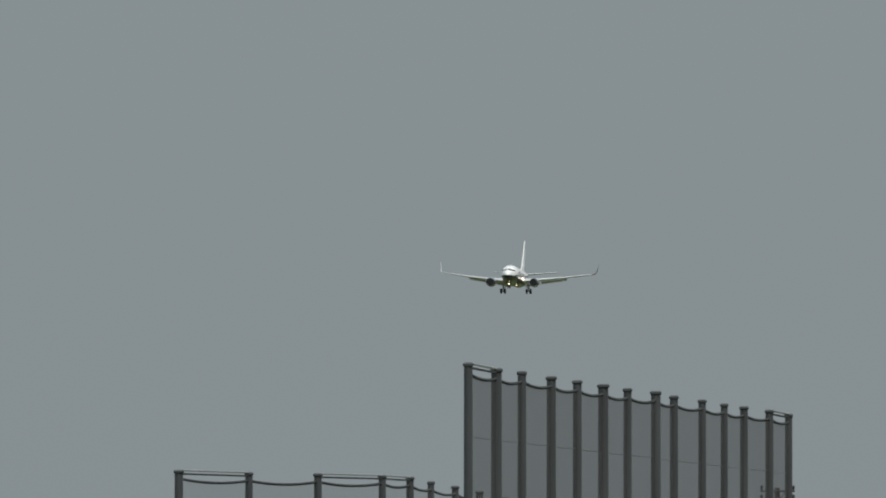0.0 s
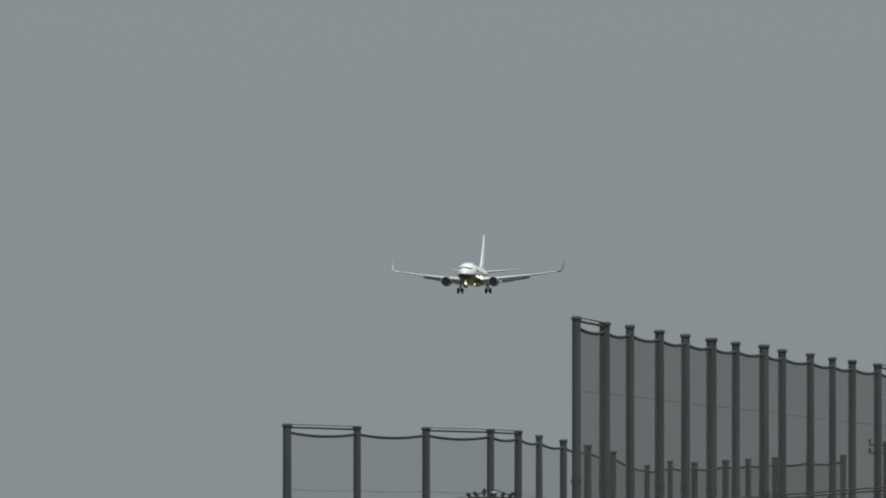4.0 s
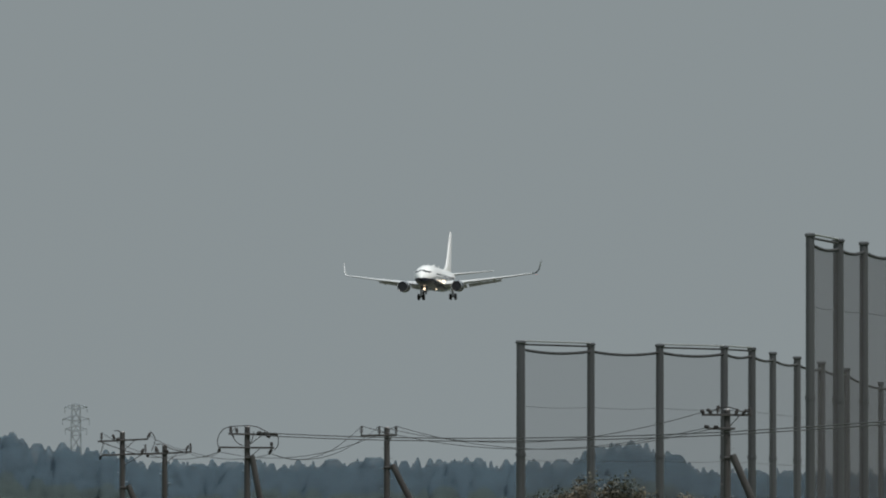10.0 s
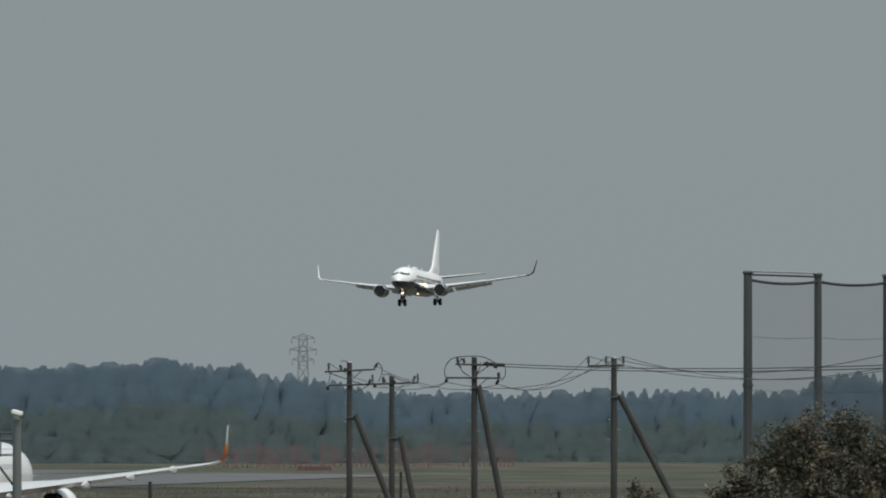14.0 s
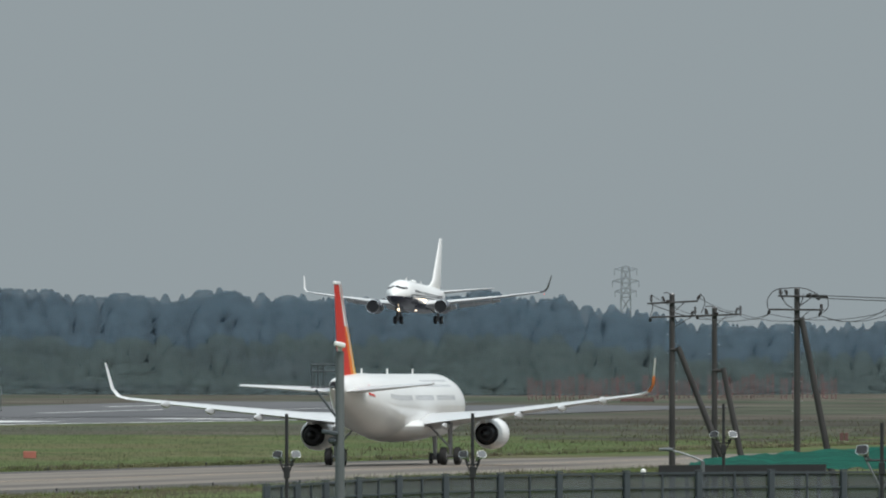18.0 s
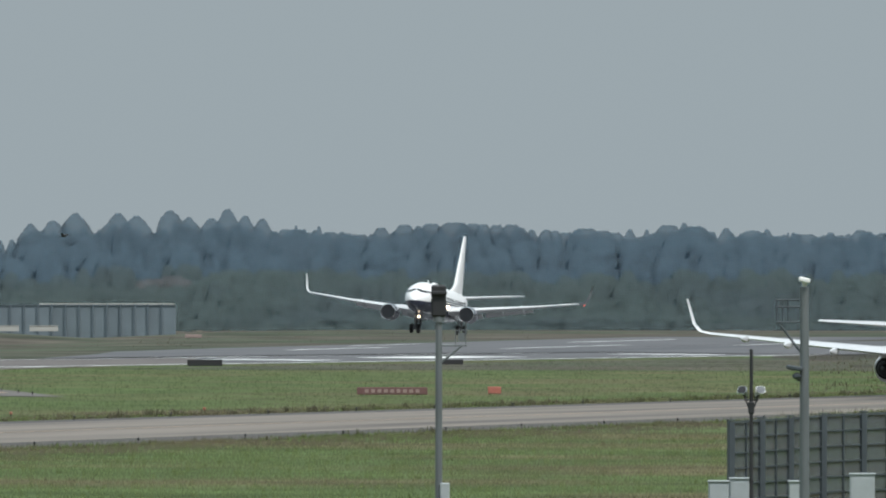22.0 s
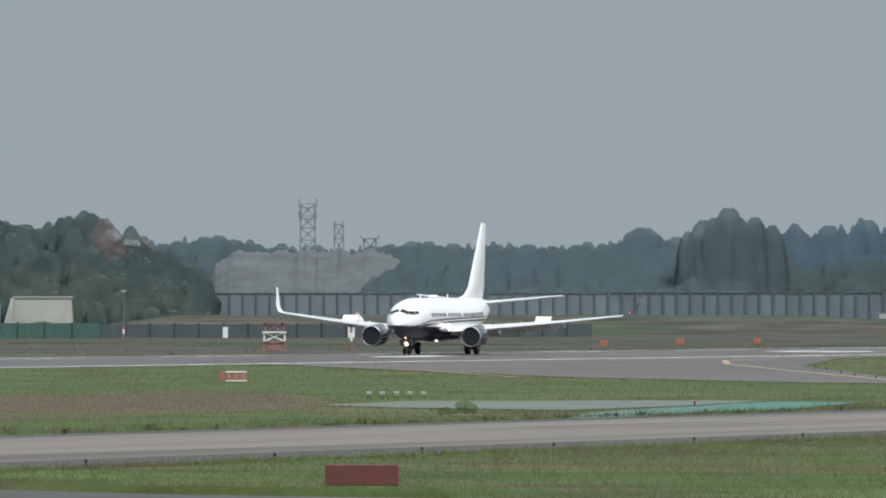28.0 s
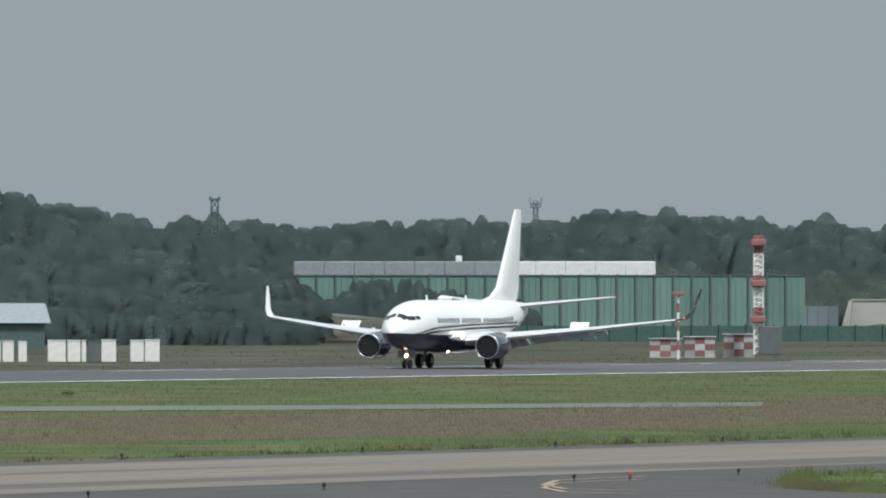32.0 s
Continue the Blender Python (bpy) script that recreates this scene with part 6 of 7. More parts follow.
# white cabinets beyond the runway
for b0, b1, e0, grey in ((-62, -30, 597, 0), (-24, 2, 598, 0), (4, 25, 598, 0), (32, 48, 599, 0), (84, 117, 597, 0), (119, 143, 597, 0), (144, 153, 597, 0), (155, 178, 598, 1), (179, 206, 596, 0), (230, 255, 597, 0), (256, 283, 596, 0)):
    d = 1345
    t = thing("storage_cabinet", "grey storage cabinet on the airfield grass" if grey else "white metal storage cabinet on the airfield grass", "cabinet", stand((b0 + b1) / 2, d, ground_z(-455)), group="storage cabinets")
    w, h = (b1 - b0) * d / RADIUS - 0.06, (637 - e0) * d / RADIUS
    part("body", Shape().box((0, 0.5, h / 2 + 0.05), (w, 1.2, h - 0.1), bevel=0.04), GALV if grey else SIGNAL_WHITE, t)
    part("top", Shape().box((0, 0.5, h), (w + 0.06, 1.3, 0.08)), GALV if grey else SIGNAL_WHITE, t)
    for s in (-1, 1):
        part("foot", Shape().box((s * w * 0.4, 0.5, 0.04), (0.1, 1.1, 0.16)), GALV, t)


# ---- glide-path antenna, huts and masts in red and white ----
def checker_hut(b0, b1, e0, e1, d, label):
    x0, w = (b0 + b1) / 2, (b1 - b0) * d / RADIUS
    h = (e1 - e0) * d / RADIUS
    t = thing("equipment_hut", label, "hut", stand(x0, d, ground_z(-460)))
    nx, nz = max(3, round(w / 0.9)), 3
    for i in range(nx):
        for k in range(nz):
            part("panel", Shape().box((-w / 2 + w * (i + 0.5) / nx, 1.2, 0.1 + (h - 0.1) * (k + 0.5) / nz), (w / nx - 0.01, 2.4, (h - 0.1) / nz - 0.01)), HUT_RED if (i + k) % 2 else HUT_WHITE, t)
    part("roof", Shape().box((0, 1.2, h + 0.06), (w + 0.3, 2.8, 0.12), bevel=0.03), HUT_WHITE, t)
    part("plinth", Shape().box((0, 1.2, 0.05), (w + 0.2, 2.6, 0.1)), PALE_CONCRETE, t)


checker_hut(1150, 1205, 595, 628, 1470, "equipment hut chequered in red and white")
checker_hut(1212, 1265, 592, 628, 1472, "equipment hut chequered in red and white")
checker_hut(1281, 1334, 586, 626, 1480, "grey equipment hut chequered in red and white")
d = 1476
mast = thing("glide_path_mast", "red and white banded antenna mast with red antenna boxes", "mast", stand(1342, d, ground_z(-460)))
zz = [height(e, d) - ground_z(-460) for e in (628, 572, 545, 510, 488, 450, 418)]
for k, (a, b) in enumerate(zip(zz, zz[1:])):
    band = RED if k % 2 == 1 else SIGNAL_WHITE
    s = Shape()
    for sx in (-1, 1):
        for sy in (-1, 1):
            s.tube((sx * 0.42, sy * 0.42, a), (sx * 0.42, sy * 0.42, b), 0.10, n=6)
    for j in range(4):
        za, zb = a + (b - a) * j / 4, a + (b - a) * (j + 1) / 4
        for sy in (-1, 1):
            s.tube((-0.42, sy * 0.42, za), (0.42, sy * 0.42, zb), 0.06, n=4).tube((-0.42, sy * 0.42, zb), (0.42, sy * 0.42, zb), 0.06, n=4)
            s.tube((sy * 0.42, -0.42, zb), (sy * 0.42, 0.42, za), 0.06, n=4)
    s.box((0, 0.1, (a + b) / 2), (0.55, 0.3, (b - a) * 0.96))
    part("band", s, band, mast)
for e in (424, 496, 560):
    part("antenna_box", Shape().box((0, -0.7, height(e, d)), (1.5, 0.6, 0.62), bevel=0.08), RED, mast, "red antenna box")
part("platform", Shape().box((1.2, 0, height(597, d)), (2.2, 1.4, 2.8), bevel=0.05), GALV, mast)
thin = thing("monitor_mast", "slim red and white monitor mast", "mast", stand(1200, 1440, ground_z(-450)))
for k in range(7):
    part("band", Shape().tube((0, 0, 0.9 * k), (0, 0, 0.9 * (k + 1)), 0.13, n=8), RED if k % 2 else SIGNAL_WHITE, thin)
part("antenna_box", Shape().box((0, -0.2, 6.3), (1.3, 0.4, 0.35), bevel=0.05), RED, thin)
frame_tower = thing("localizer_frame", "red and white lattice antenna frame on the grass", "antenna", stand(1968, 1610, ground_z(-440)))
for k in range(3):
    s = Shape()
    for sx in (-1, 1):
        s.box((sx * (1.2 - 0.1 * k), 0, 0.5 + k), (0.18, 0.18, 1.0))
    s.box((0, 0, 1.0 + k), (2.6, 0.5, 0.16)).tube((-1.1, 0, k), (1.1, 0, 1.0 + k), 0.07, n=5).tube((1.1, 0, k), (-1.1, 0, 1.0 + k), 0.07, n=5)
    part("stage", s, RED if k % 2 == 0 else SIGNAL_WHITE, frame_tower)
part("cabinet", Shape().box((0, 0.2, 0.35), (1.6, 0.6, 0.7), bevel=0.05), RED, frame_tower)
for k in range(4):
    part("dipole", Shape().box((-0.9 + 0.6 * k, -0.3, 3.15), (0.08, 0.5, 0.4)), RED, frame_tower)
sock = thing("windsock", "orange and white windsock hanging from a red-white pole", "windsock", stand(2104, 1640, ground_z(-440)))
for k in range(4):
    part("pole_band", Shape().tube((0, 0, k * 0.95), (0, 0, (k + 1) * 0.95), 0.13, n=8), RED if k % 2 == 0 else SIGNAL_WHITE, sock)
for k in range(4):
    a, b = k / 4, (k + 1) / 4
    part("sock_band", Shape().tube((0.3 + 1.6 * a, 0, 3.9 - 1.8 * a), (0.3 + 1.6 * b, 0, 3.9 - 1.8 * b), 0.48 - 0.2 * a, 0.48 - 0.2 * b, 12), SOCK if k % 2 == 0 else SIGNAL_WHITE, sock)
part("pivot", Shape().tube((0, 0, 3.8), (0.35, 0, 3.95), 0.06, n=6), GALV, sock)
pole = thing("marker_pole", "thin pole with a red and white base", "pole", stand(1701, 2010))
part("shaft", Shape().tube((0, 0, 1.8), (0, 0, 6.3), 0.07, n=8), GALV, pole)
for k in range(3):
    part("base_band", Shape().tube((0, 0, 0.6 * k), (0, 0, 0.6 * (k + 1)), 0.16, n=8), RED if k % 2 == 0 else SIGNAL_WHITE, pole)
part("lamp_head", Shape().box((0, 0, 6.35), (0.7, 0.3, 0.12)), SIGNAL_WHITE, pole)

red_row = thing("approach_light_rack", "row of red lattice frames before the woods, paled by painted haze", "lighting rack")
for k in range(38):
    b = 4815 + 14.5 * k + rng.uniform(-3, 3)
    if k in (13, 21, 30):
        continue
    d = 2440 + rng.uniform(-20, 20)
    x, y = spot(b, d)
    z1 = height(533 + rng.uniform(-3, 12), d)
    w = rng.uniform(0.5, 1.0)
    a = facing(b)
    cx, sx = math.cos(a) * w / 2, math.sin(a) * w / 2
    s = Shape().tube((x - cx, y - sx, 0), (x - cx, y - sx, z1), 0.10, n=5).tube((x + cx, y + sx, 0), (x + cx, y + sx, z1), 0.10, n=5)
    for j in range(4):
        s.tube((x - cx, y - sx, z1 * j / 4), (x + cx, y + sx, z1 * (j + 1) / 4), 0.06, n=4)
    part("frame", s, HAZED_RED, red_row)


# ---- airfield signs, lights and markers ----
def sign_board(b0, b1, e0, e1, mat, label, category="sign", legs=2, bars=0, depth=0.25):
    x, y = on_ground((b0 + b1) / 2, e1)
    d = math.hypot(x, y)
    w, h = (b1 - b0) * d / RADIUS, (e1 - e0) * d / RADIUS
    t = thing("airfield_sign", label, category, Matrix.Translation((x, y, ground_z(x))) @ plan((b0 + b1) / 2), group="airfield signs")
    part("board", Shape().box((0, 0, h * 0.56), (w, depth, h * 0.88), bevel=0.03), mat, t)
    for k in range(legs):
        part("leg", Shape().tube((-w * 0.4 + w * 0.8 * k / max(1, legs - 1), 0, 0), (-w * 0.4 + w * 0.8 * k / max(1, legs - 1), 0, h * 0.2), 0.05, n=6), GALV, t)
    for k in range(bars):
        part("lettering_bar", Shape().box((-w * 0.36 + w * 0.72 * k / max(1, bars - 1), -depth / 2 - 0.01, h * 0.56), (w * 0.5 / bars, 0.02, h * 0.42)), PALE_LETTER, t)
    return t


sign_board(2058, 2188, 827, 870, BRICK_RED, "plain faded red board in the grass", depth=0.12)
box = sign_board(1882, 1919, 662, 682, ORANGE, "orange and white marked airfield sign box", bars=3, depth=0.9)
part("white_edge", Shape().box((0, -0.46, 0.72), (1.45, 0.04, 0.10)), SIGNAL_WHITE, box)
part("white_edge", Shape().box((0, -0.46, 0.12), (1.45, 0.04, 0.08)), SIGNAL_WHITE, box)
part("side_panel", Shape().box((-0.9, 0.0, 0.42), (0.4, 0.8, 0.62), bevel=0.03), ORANGE, box)
sign_board(3684, 3809, 668, 683, DULL_RED, "long low red airfield sign with pale lettering bars", bars=9)
sign_board(3916, 3939, 667, 681, ORANGE, "small orange airfield sign box")
sign_board(3384, 3446, 619, 632, BLACK, "dark back of a low airfield sign")
mark = thing("airfield_sign", "faded orange marker on the meadow beyond the runway", "sign", stand(3395, 2331, ground_z(-507) + float(rise(*spot(3395, 2331)))), group="airfield signs")
part("board", Shape().box((0, 0, 0.42), (2.6, 0.3, 0.5), bevel=0.03), PALE_LETTER, mark)
for s in (-1, 1):
    part("leg", Shape().tube((s * 1.0, 0, 0), (s * 1.0, 0, 0.2), 0.05, n=6), GALV, mark)
sign_board(3835, 3872, 619, 629, BLACK, "small dark airfield sign beside the runway")
for b, e in ((2551, 619), (2686, 616), (2822, 615)):
    sign_board(b - 7, b + 7, e - 11, e, ORANGE, "small orange marker box on the grass", legs=1)

papi = None
for b in (2135, 2159, 2184, 2208, 2232):
    x, y = on_ground(b, 713)
    m = Matrix.Translation((x, y, ground_z(x))) @ plan(b)
    if papi is None:
        papi = thing("approach_path_light", "small white approach-path light unit on legs", "airfield light", m, group="approach path lights")
        part("housing", Shape().box((0, 0, 0.36), (0.26, 0.45, 0.18), bevel=0.03), SIGNAL_WHITE, papi)
        part("hood", Shape().box((0, -0.27, 0.45), (0.30, 0.15, 0.05)), SIGNAL_WHITE, papi)
        for s in (-1, 1):
            part("leg", Shape().tube((s * 0.08, 0, 0), (s * 0.08, 0, 0.3), 0.02, n=5), BLACK, papi)
    else:
        copy_thing(papi, m)

edge = None
for side_x, y0, y1, stepy in ((-147.2, 330, 1000, 21.0), (-182.4, 420, 1200, 24.0)):
    for k in range(int((y1 - y0) / stepy)):
        x, y = side_x + rng.uniform(-0.3, 0.3), y0 + stepy * k + rng.uniform(-2, 2)
        m = Matrix.Translation((x, y, ground_z(x))) @ Matrix.Rotation(rng.uniform(0, 6), 4, "Z")
        if edge is None:
            edge = thing("taxiway_edge_light", "small dark taxiway edge light on a short stem", "airfield light", m, group="taxiway edge lights")
            part("stem", Shape().tube((0, 0, 0), (0, 0, 0.16), 0.025, n=6), BLACK, edge)
            part("dome", Shape().ball((0, 0, 0.20), 0.07, 1, (1, 1, 1.2)), BLACK, edge, smooth=True)
            part("base", Shape().tube((0, 0, 0), (0, 0, 0.05), 0.12, 0.1, 8), BLACK, edge)
        else:
            copy_thing(edge, m)
for b, e in ((2925, 656.4), (2945, 660.4), (2970, 667.4), (2995, 672.4), (3032, 676.4), (3055, 676.4), (3085, 679.4), (3110, 682.4)):
    x, y = on_ground(b, e)
    copy_thing(edge, Matrix.Translation((x, y, ground_z(x))))
for b, e in ((2712, 724), (3414, 714), (3072, 722), (1115, 852)):
    x, y = on_ground(b, e)
    t = thing("red_marker_light", "small red marker light on a dark stem", "airfield light", Matrix.Translation((x, y, ground_z(x))), group="red marker lights")
    part("post", Shape().tube((0, 0, 0), (0, 0, 0.2), 0.035, n=6), BLACK, t)
    part("head", Shape().box((0, 0, 0.26), (0.15, 0.15, 0.15), bevel=0.03), ORANGE, t)


# ---- near: security fence, masts, floodlights ----
fence = thing("security_fence", "blue-grey steel security fence with grey mesh panels", "fence")
fx = (643, 697, 748, 806, 877, 960, 1057, 1161, 1280, 1408, 1536)
fe = (728, 724, 721, 716, 713, 710, 708, 706, 704, 703, 702)
fd = (405, 406.8, 408.6, 410.4, 412.1, 413.6, 414.9, 416.1, 416.9, 417.3, 417.7)
posts = [(3703 + x, e, d) for x, e, d in zip(fx, fe, fd)] + [(5239 + 128 * k, 702 - 0.2 * k, 418 + 0.4 * k) for k in range(1, 9)]
for k, (b, e, d) in enumerate(posts):
    p = at(b, e, d)
    g = ground_z(p.x)
    part("post", Shape().box((p.x, p.y, (p.z + g) / 2), (0.17, 0.22, p.z - g), facing(b) + 0.3, bevel=0.02), FENCE_POST, fence)
    part("post_cap", Shape().box((p.x, p.y, p.z + 0.03), (0.18, 0.23, 0.04), facing(b) + 0.3), FENCE_POST, fence)
    if k + 1 == len(posts):
        break
    q = at(*posts[k + 1])
    run = q - p
    a, L = math.atan2(run.y, run.x), run.length
    mid = (p + q) / 2
    lean = Matrix.Rotation(a, 4, "Z") @ Matrix.Rotation(-math.atan2(q.z - p.z, math.hypot(run.x, run.y)), 4, "Y")
    for j in range(8):
        part("rail", Shape().box((mid.x, mid.y, mid.z - 0.04 - 0.42 * j), (L - 0.16, 0.05, 0.06 if j in (0, 7) else 0.035), tilt=lean), FENCE_POST, fence)
    part("stile", Shape().box((mid.x, mid.y, (mid.z + g) / 2), (0.05, 0.05, mid.z - g), a), FENCE_POST, fence)
    dn = Vector((-run.y, run.x, 0)).normalized() * 0.04
    part("mesh_panel", Shape().add([c + dn * s for s in (0.7, 1.3) for c in (p - Vector((0, 0, 0.08)), q - Vector((0, 0, 0.08)), Vector((q.x, q.y, g)), Vector((p.x, p.y, g)))], [(0, 1, 2, 3), (7, 6, 5, 4), (0, 4, 5, 1), (1, 5, 6, 2), (2, 6, 7, 3), (3, 7, 4, 0)]), FENCE_PANE, fence)
for b, w, e, d in ((4324, 0.54, 833, 396), (4362, 0.56, 828, 397), (4463, 0.44, 833, 388), (4578, 0.66, 820, 392)):
    top = height(e, d) - ground_z(-72)
    cab = thing("control_cabinet", "pale grey steel control cabinet before the security fence", "cabinet", stand(b, d, ground_z(-72)), group="control cabinets")
    part("body", Shape().box((0, 0, top / 2), (w, 0.42, top - 0.06), bevel=0.02), CABINET_GREY, cab)
    part("roof", Shape().box((0, 0, top - 0.02), (w + 0.05, 0.5, 0.05), bevel=0.015), CABINET_GREY, cab)
    part("door", Shape().box((0, -0.22, top / 2), (w * 0.88, 0.02, top * 0.86), bevel=0.006), CABINET_GREY, cab)
    part("handle", Shape().box((w * 0.32, -0.24, top * 0.55), (0.03, 0.03, 0.14)), BLACK, cab)

sen = thing("sensor_mast", "grey steel mast carrying a tall black sensor box", "mast", stand(3829, 400, ground_z(-80)))
g = ground_z(-80)
ztop = height(545, 400) - g
part("pole", Shape().tube((0, 0, 0), (0, 0, ztop), 0.10, 0.085, 14), GALV, sen, smooth=True)
part("sensor_box", Shape().box((0, 0, ztop + 0.45), (0.40, 0.36, 0.86), bevel=0.05), BLACK, sen, "tall black sensor box")
part("hood", Shape().box((0, -0.22, ztop + 0.66), (0.44, 0.14, 0.10), bevel=0.02), BLACK, sen)
part("collar", Shape().tube((0, 0, ztop - 0.12), (0, 0, ztop + 0.04), 0.15, n=12), GALV, sen)
zb = height(602, 400) - g
part("bracket", Shape().tube((0.05, 0, zb - 0.35), (0.62, 0, zb + 0.12), 0.035, n=6).tube((0.05, 0, zb + 0.12), (0.75, 0, zb + 0.12), 0.03, n=6).tube((0.05, 0, zb - 0.15), (0.3, 0, zb - 0.15), 0.03, n=6), GALV, sen)
part("instrument", Shape().box((0.60, 0, zb + 0.35), (0.18, 0.16, 0.22)).tube((0.72, 0, zb + 0.1), (0.72, 0, zb + 0.75), 0.015, n=5).tube((0.45, 0, zb + 0.1), (0.45, 0, zb + 0.55), 0.015, n=5).tube((0.45, 0, zb + 0.52), (0.75, 0, zb + 0.52), 0.012, n=4), GALV, sen)
zc = height(862, 400) - g
part("junction_box", Shape().box((0.16, -0.1, max(0.35, zc)), (0.26, 0.2, 0.75), bevel=0.03), CABINET_GREY, sen)

cctv = thing("camera_mast", "grey steel mast with security cameras and a small rack", "mast", stand(4476, 385, ground_z(-70)))
g = ground_z(-70)
zt = height(490, 385) - g
part("pole", Shape().tube((0, 0, 0), (0, 0, zt), 0.135, 0.11, 14), GALV, cctv, smooth=True)
part("top_camera", Shape().box((0.0, -0.05, zt + 0.17), (0.30, 0.45, 0.13), tilt=Matrix.Rotation(0.25, 4, "Y"), bevel=0.03).tube((0, 0, zt), (0, 0, zt + 0.14), 0.06, n=8), SIGNAL_WHITE, cctv)
for e in (514, 526, 553):
    z = height(e, 385) - g
    part("rack_rail", Shape().tube((-0.12, 0, z), (-0.74, 0, z), 0.026, n=5), FENCE_POST, cctv)
s = Shape()
for x in (-0.42, -0.56, -0.72):
    s.tube((x, 0, height(556, 385) - g), (x, 0, height(512, 385) - g), 0.022, n=5)
part("rack_upright", s, FENCE_POST, cctv)
part("strut", Shape().tube((-0.62, 0, height(558, 385) - g), (-0.1, 0, height(606, 385) - g), 0.035, n=6), FENCE_POST, cctv)
part("lower_camera", Shape().box((-0.26, -0.1, height(634, 385) - g), (0.42, 0.3, 0.12), tilt=Matrix.Rotation(0.18, 4, "Y"), bevel=0.03).box((-0.2, -0.1, height(648, 385) - g), (0.22, 0.26, 0.18), bevel=0.06).tube((-0.2, 0, height(656, 385) - g), (0, 0, height(656, 385) - g), 0.03, n=6), FENCE_POST, cctv)


def floodlight(b, e_top, e_lamp, d, gap, r, label, mat=GALV):
    x, y = spot(b, d)
    g = ground_z(x)
    t = thing("floodlight", label, "lamp", Matrix.Translation((x, y, g)) @ plan(b), group="floodlights")
    part("pole", Shape().tube((0, 0, 0), (0, 0, height(e_top, d) - g), 0.055, 0.045, 10), BLACK, t, smooth=True)
    z = height(e_lamp, d) - g
    part("crossbar", Shape().tube((-gap * 0.9, 0, z - 0.22), (gap * 0.9, 0, z - 0.22), 0.03, n=6), BLACK, t)
    for s in (-1, 1):
        part("bracket", Shape().tube((s * gap * 0.55, 0, z - 0.24), (s * gap, 0.02, z - r * 0.3), 0.028, n=6), BLACK if r < 0.2 else GALV, t)
        deg = s * radians(55 if r > 0.2 else 25)
        tilt = Matrix.Rotation(deg, 4, "Z") @ Matrix.Rotation(radians(-28), 4, "X")
        c = Vector((s * gap, 0, z))
        ring = lambda y, w, h: [c + tilt @ Vector((sx * w, y, sz * h)) for sx, sz in ((-1, -0.6), (-0.6, -1), (0.6, -1), (1, -0.6), (1, 0.6), (0.6, 1), (-0.6, 1), (-1, 0.6))]
        lamp = part("lamp_head", Shape().loft([ring(0.22, r * 0.22, r * 0.2), ring(0.18, r * 0.40, r * 0.34), ring(0.06, r * 0.58, r * 0.48), ring(-0.06, r * 0.92, r * 0.75), ring(-0.12, r, r * 0.8)]), mat, t, smooth=True)
        part("socket", Shape().tube(c + tilt @ Vector((0, 0.20, 0)), c + tilt @ Vector((0, 0.30, 0)), r * 0.22, r * 0.16, 8), BLACK, lamp)
        part("lens", Shape().loft([ring(-0.12, r * 0.9, r * 0.7), ring(-0.135, r * 0.88, r * 0.68)]), LAMP_GLASS if (s < 0) == (r > 0.2) else BLACK, lamp)
    for s in (-1, 1):
        part("stay", Shape().tube((0, 0, z - (1.0 if r > 0.15 else 0.6)), (s * gap, 0.02, z - r * 0.5), 0.03 if r > 0.15 else 0.022, n=6), GALV if r > 0.15 else BLACK, t)
    part("ballast_box", Shape().box((0, 0, z - 0.42), (0.16, 0.14, 0.32), bevel=0.02), BLACK, t)


floodlight(4382, 601, 676, 392, 0.20, 0.13, "twin floodlight on a thin dark pole", CHROME)
floodlight(4711, 600, 676, 395, 0.20, 0.13, "twin floodlight on a thin dark pole", CHROME)
floodlight(5435, 617, 668, 380, 0.46, 0.17, "twin floodlight with wide shiny lamp heads", CHROME)
floodlight(5155, 583, 640, 470, 0.25, 0.14, "small twin lamp on a dark post", CHROME)
arm = thing("street_lamp", "grey street lamp with a long drooping arm", "lamp", stand(5118, 430, ground_z(-78)))
z = height(685, 430) - ground_z(-78)
part("post", Shape().tube((0, 0, 0), (0, 0, z), 0.07, 0.06, 10), GALV, arm)
part("arm", Shape().chain([Vector((-x, 0, z + h)) for x, h in ((0, 0), (0.25, 0.12), (0.6, 0.24), (0.95, 0.32))], 0.035, 6), GALV, arm)
part("head", Shape().box((-1.05, 0, z + 0.34), (0.42, 0.2, 0.1), bevel=0.03), GALV, arm)
dome = thing("dome_camera", "small white dome on the fence line", "camera", stand(5013, 428, ground_z(-76)))
part("stem", Shape().tube((0, 0, 0), (0, 0, height(706, 428) - ground_z(-76)), 0.05, n=8), GALV, dome)
part("dome", Shape().ball((0, 0, height(703, 428) - ground_z(-76)), 0.085, 2), SIGNAL_WHITE, dome, smooth=True)

x, y = on_ground(5368, 650)
box = thing("equipment_cabinet", "two-part dark red equipment cabinet in the grass", "cabinet", Matrix.Translation((x, y, ground_z(x))) @ plan(5368))
for side in (-1, 1):
    body = part("body", Shape().box((side * 0.21, 0, 0.42), (0.36, 0.4, 0.76), bevel=0.03), DULL_RED, box)
    part("door", Shape().box((side * 0.21, -0.21, 0.42), (0.30, 0.02, 0.66), bevel=0.008), DULL_RED, body)
part("plinth", Shape().box((0, 0, 0.02), (0.85, 0.5, 0.1)), PALE_CONCRETE, box)
board = thing("low_barrier", "long low dull-red barrier across the far meadow", "barrier", stand(5002, 2300, ground_z(-366) + float(rise(*spot(5002, 2300)))))
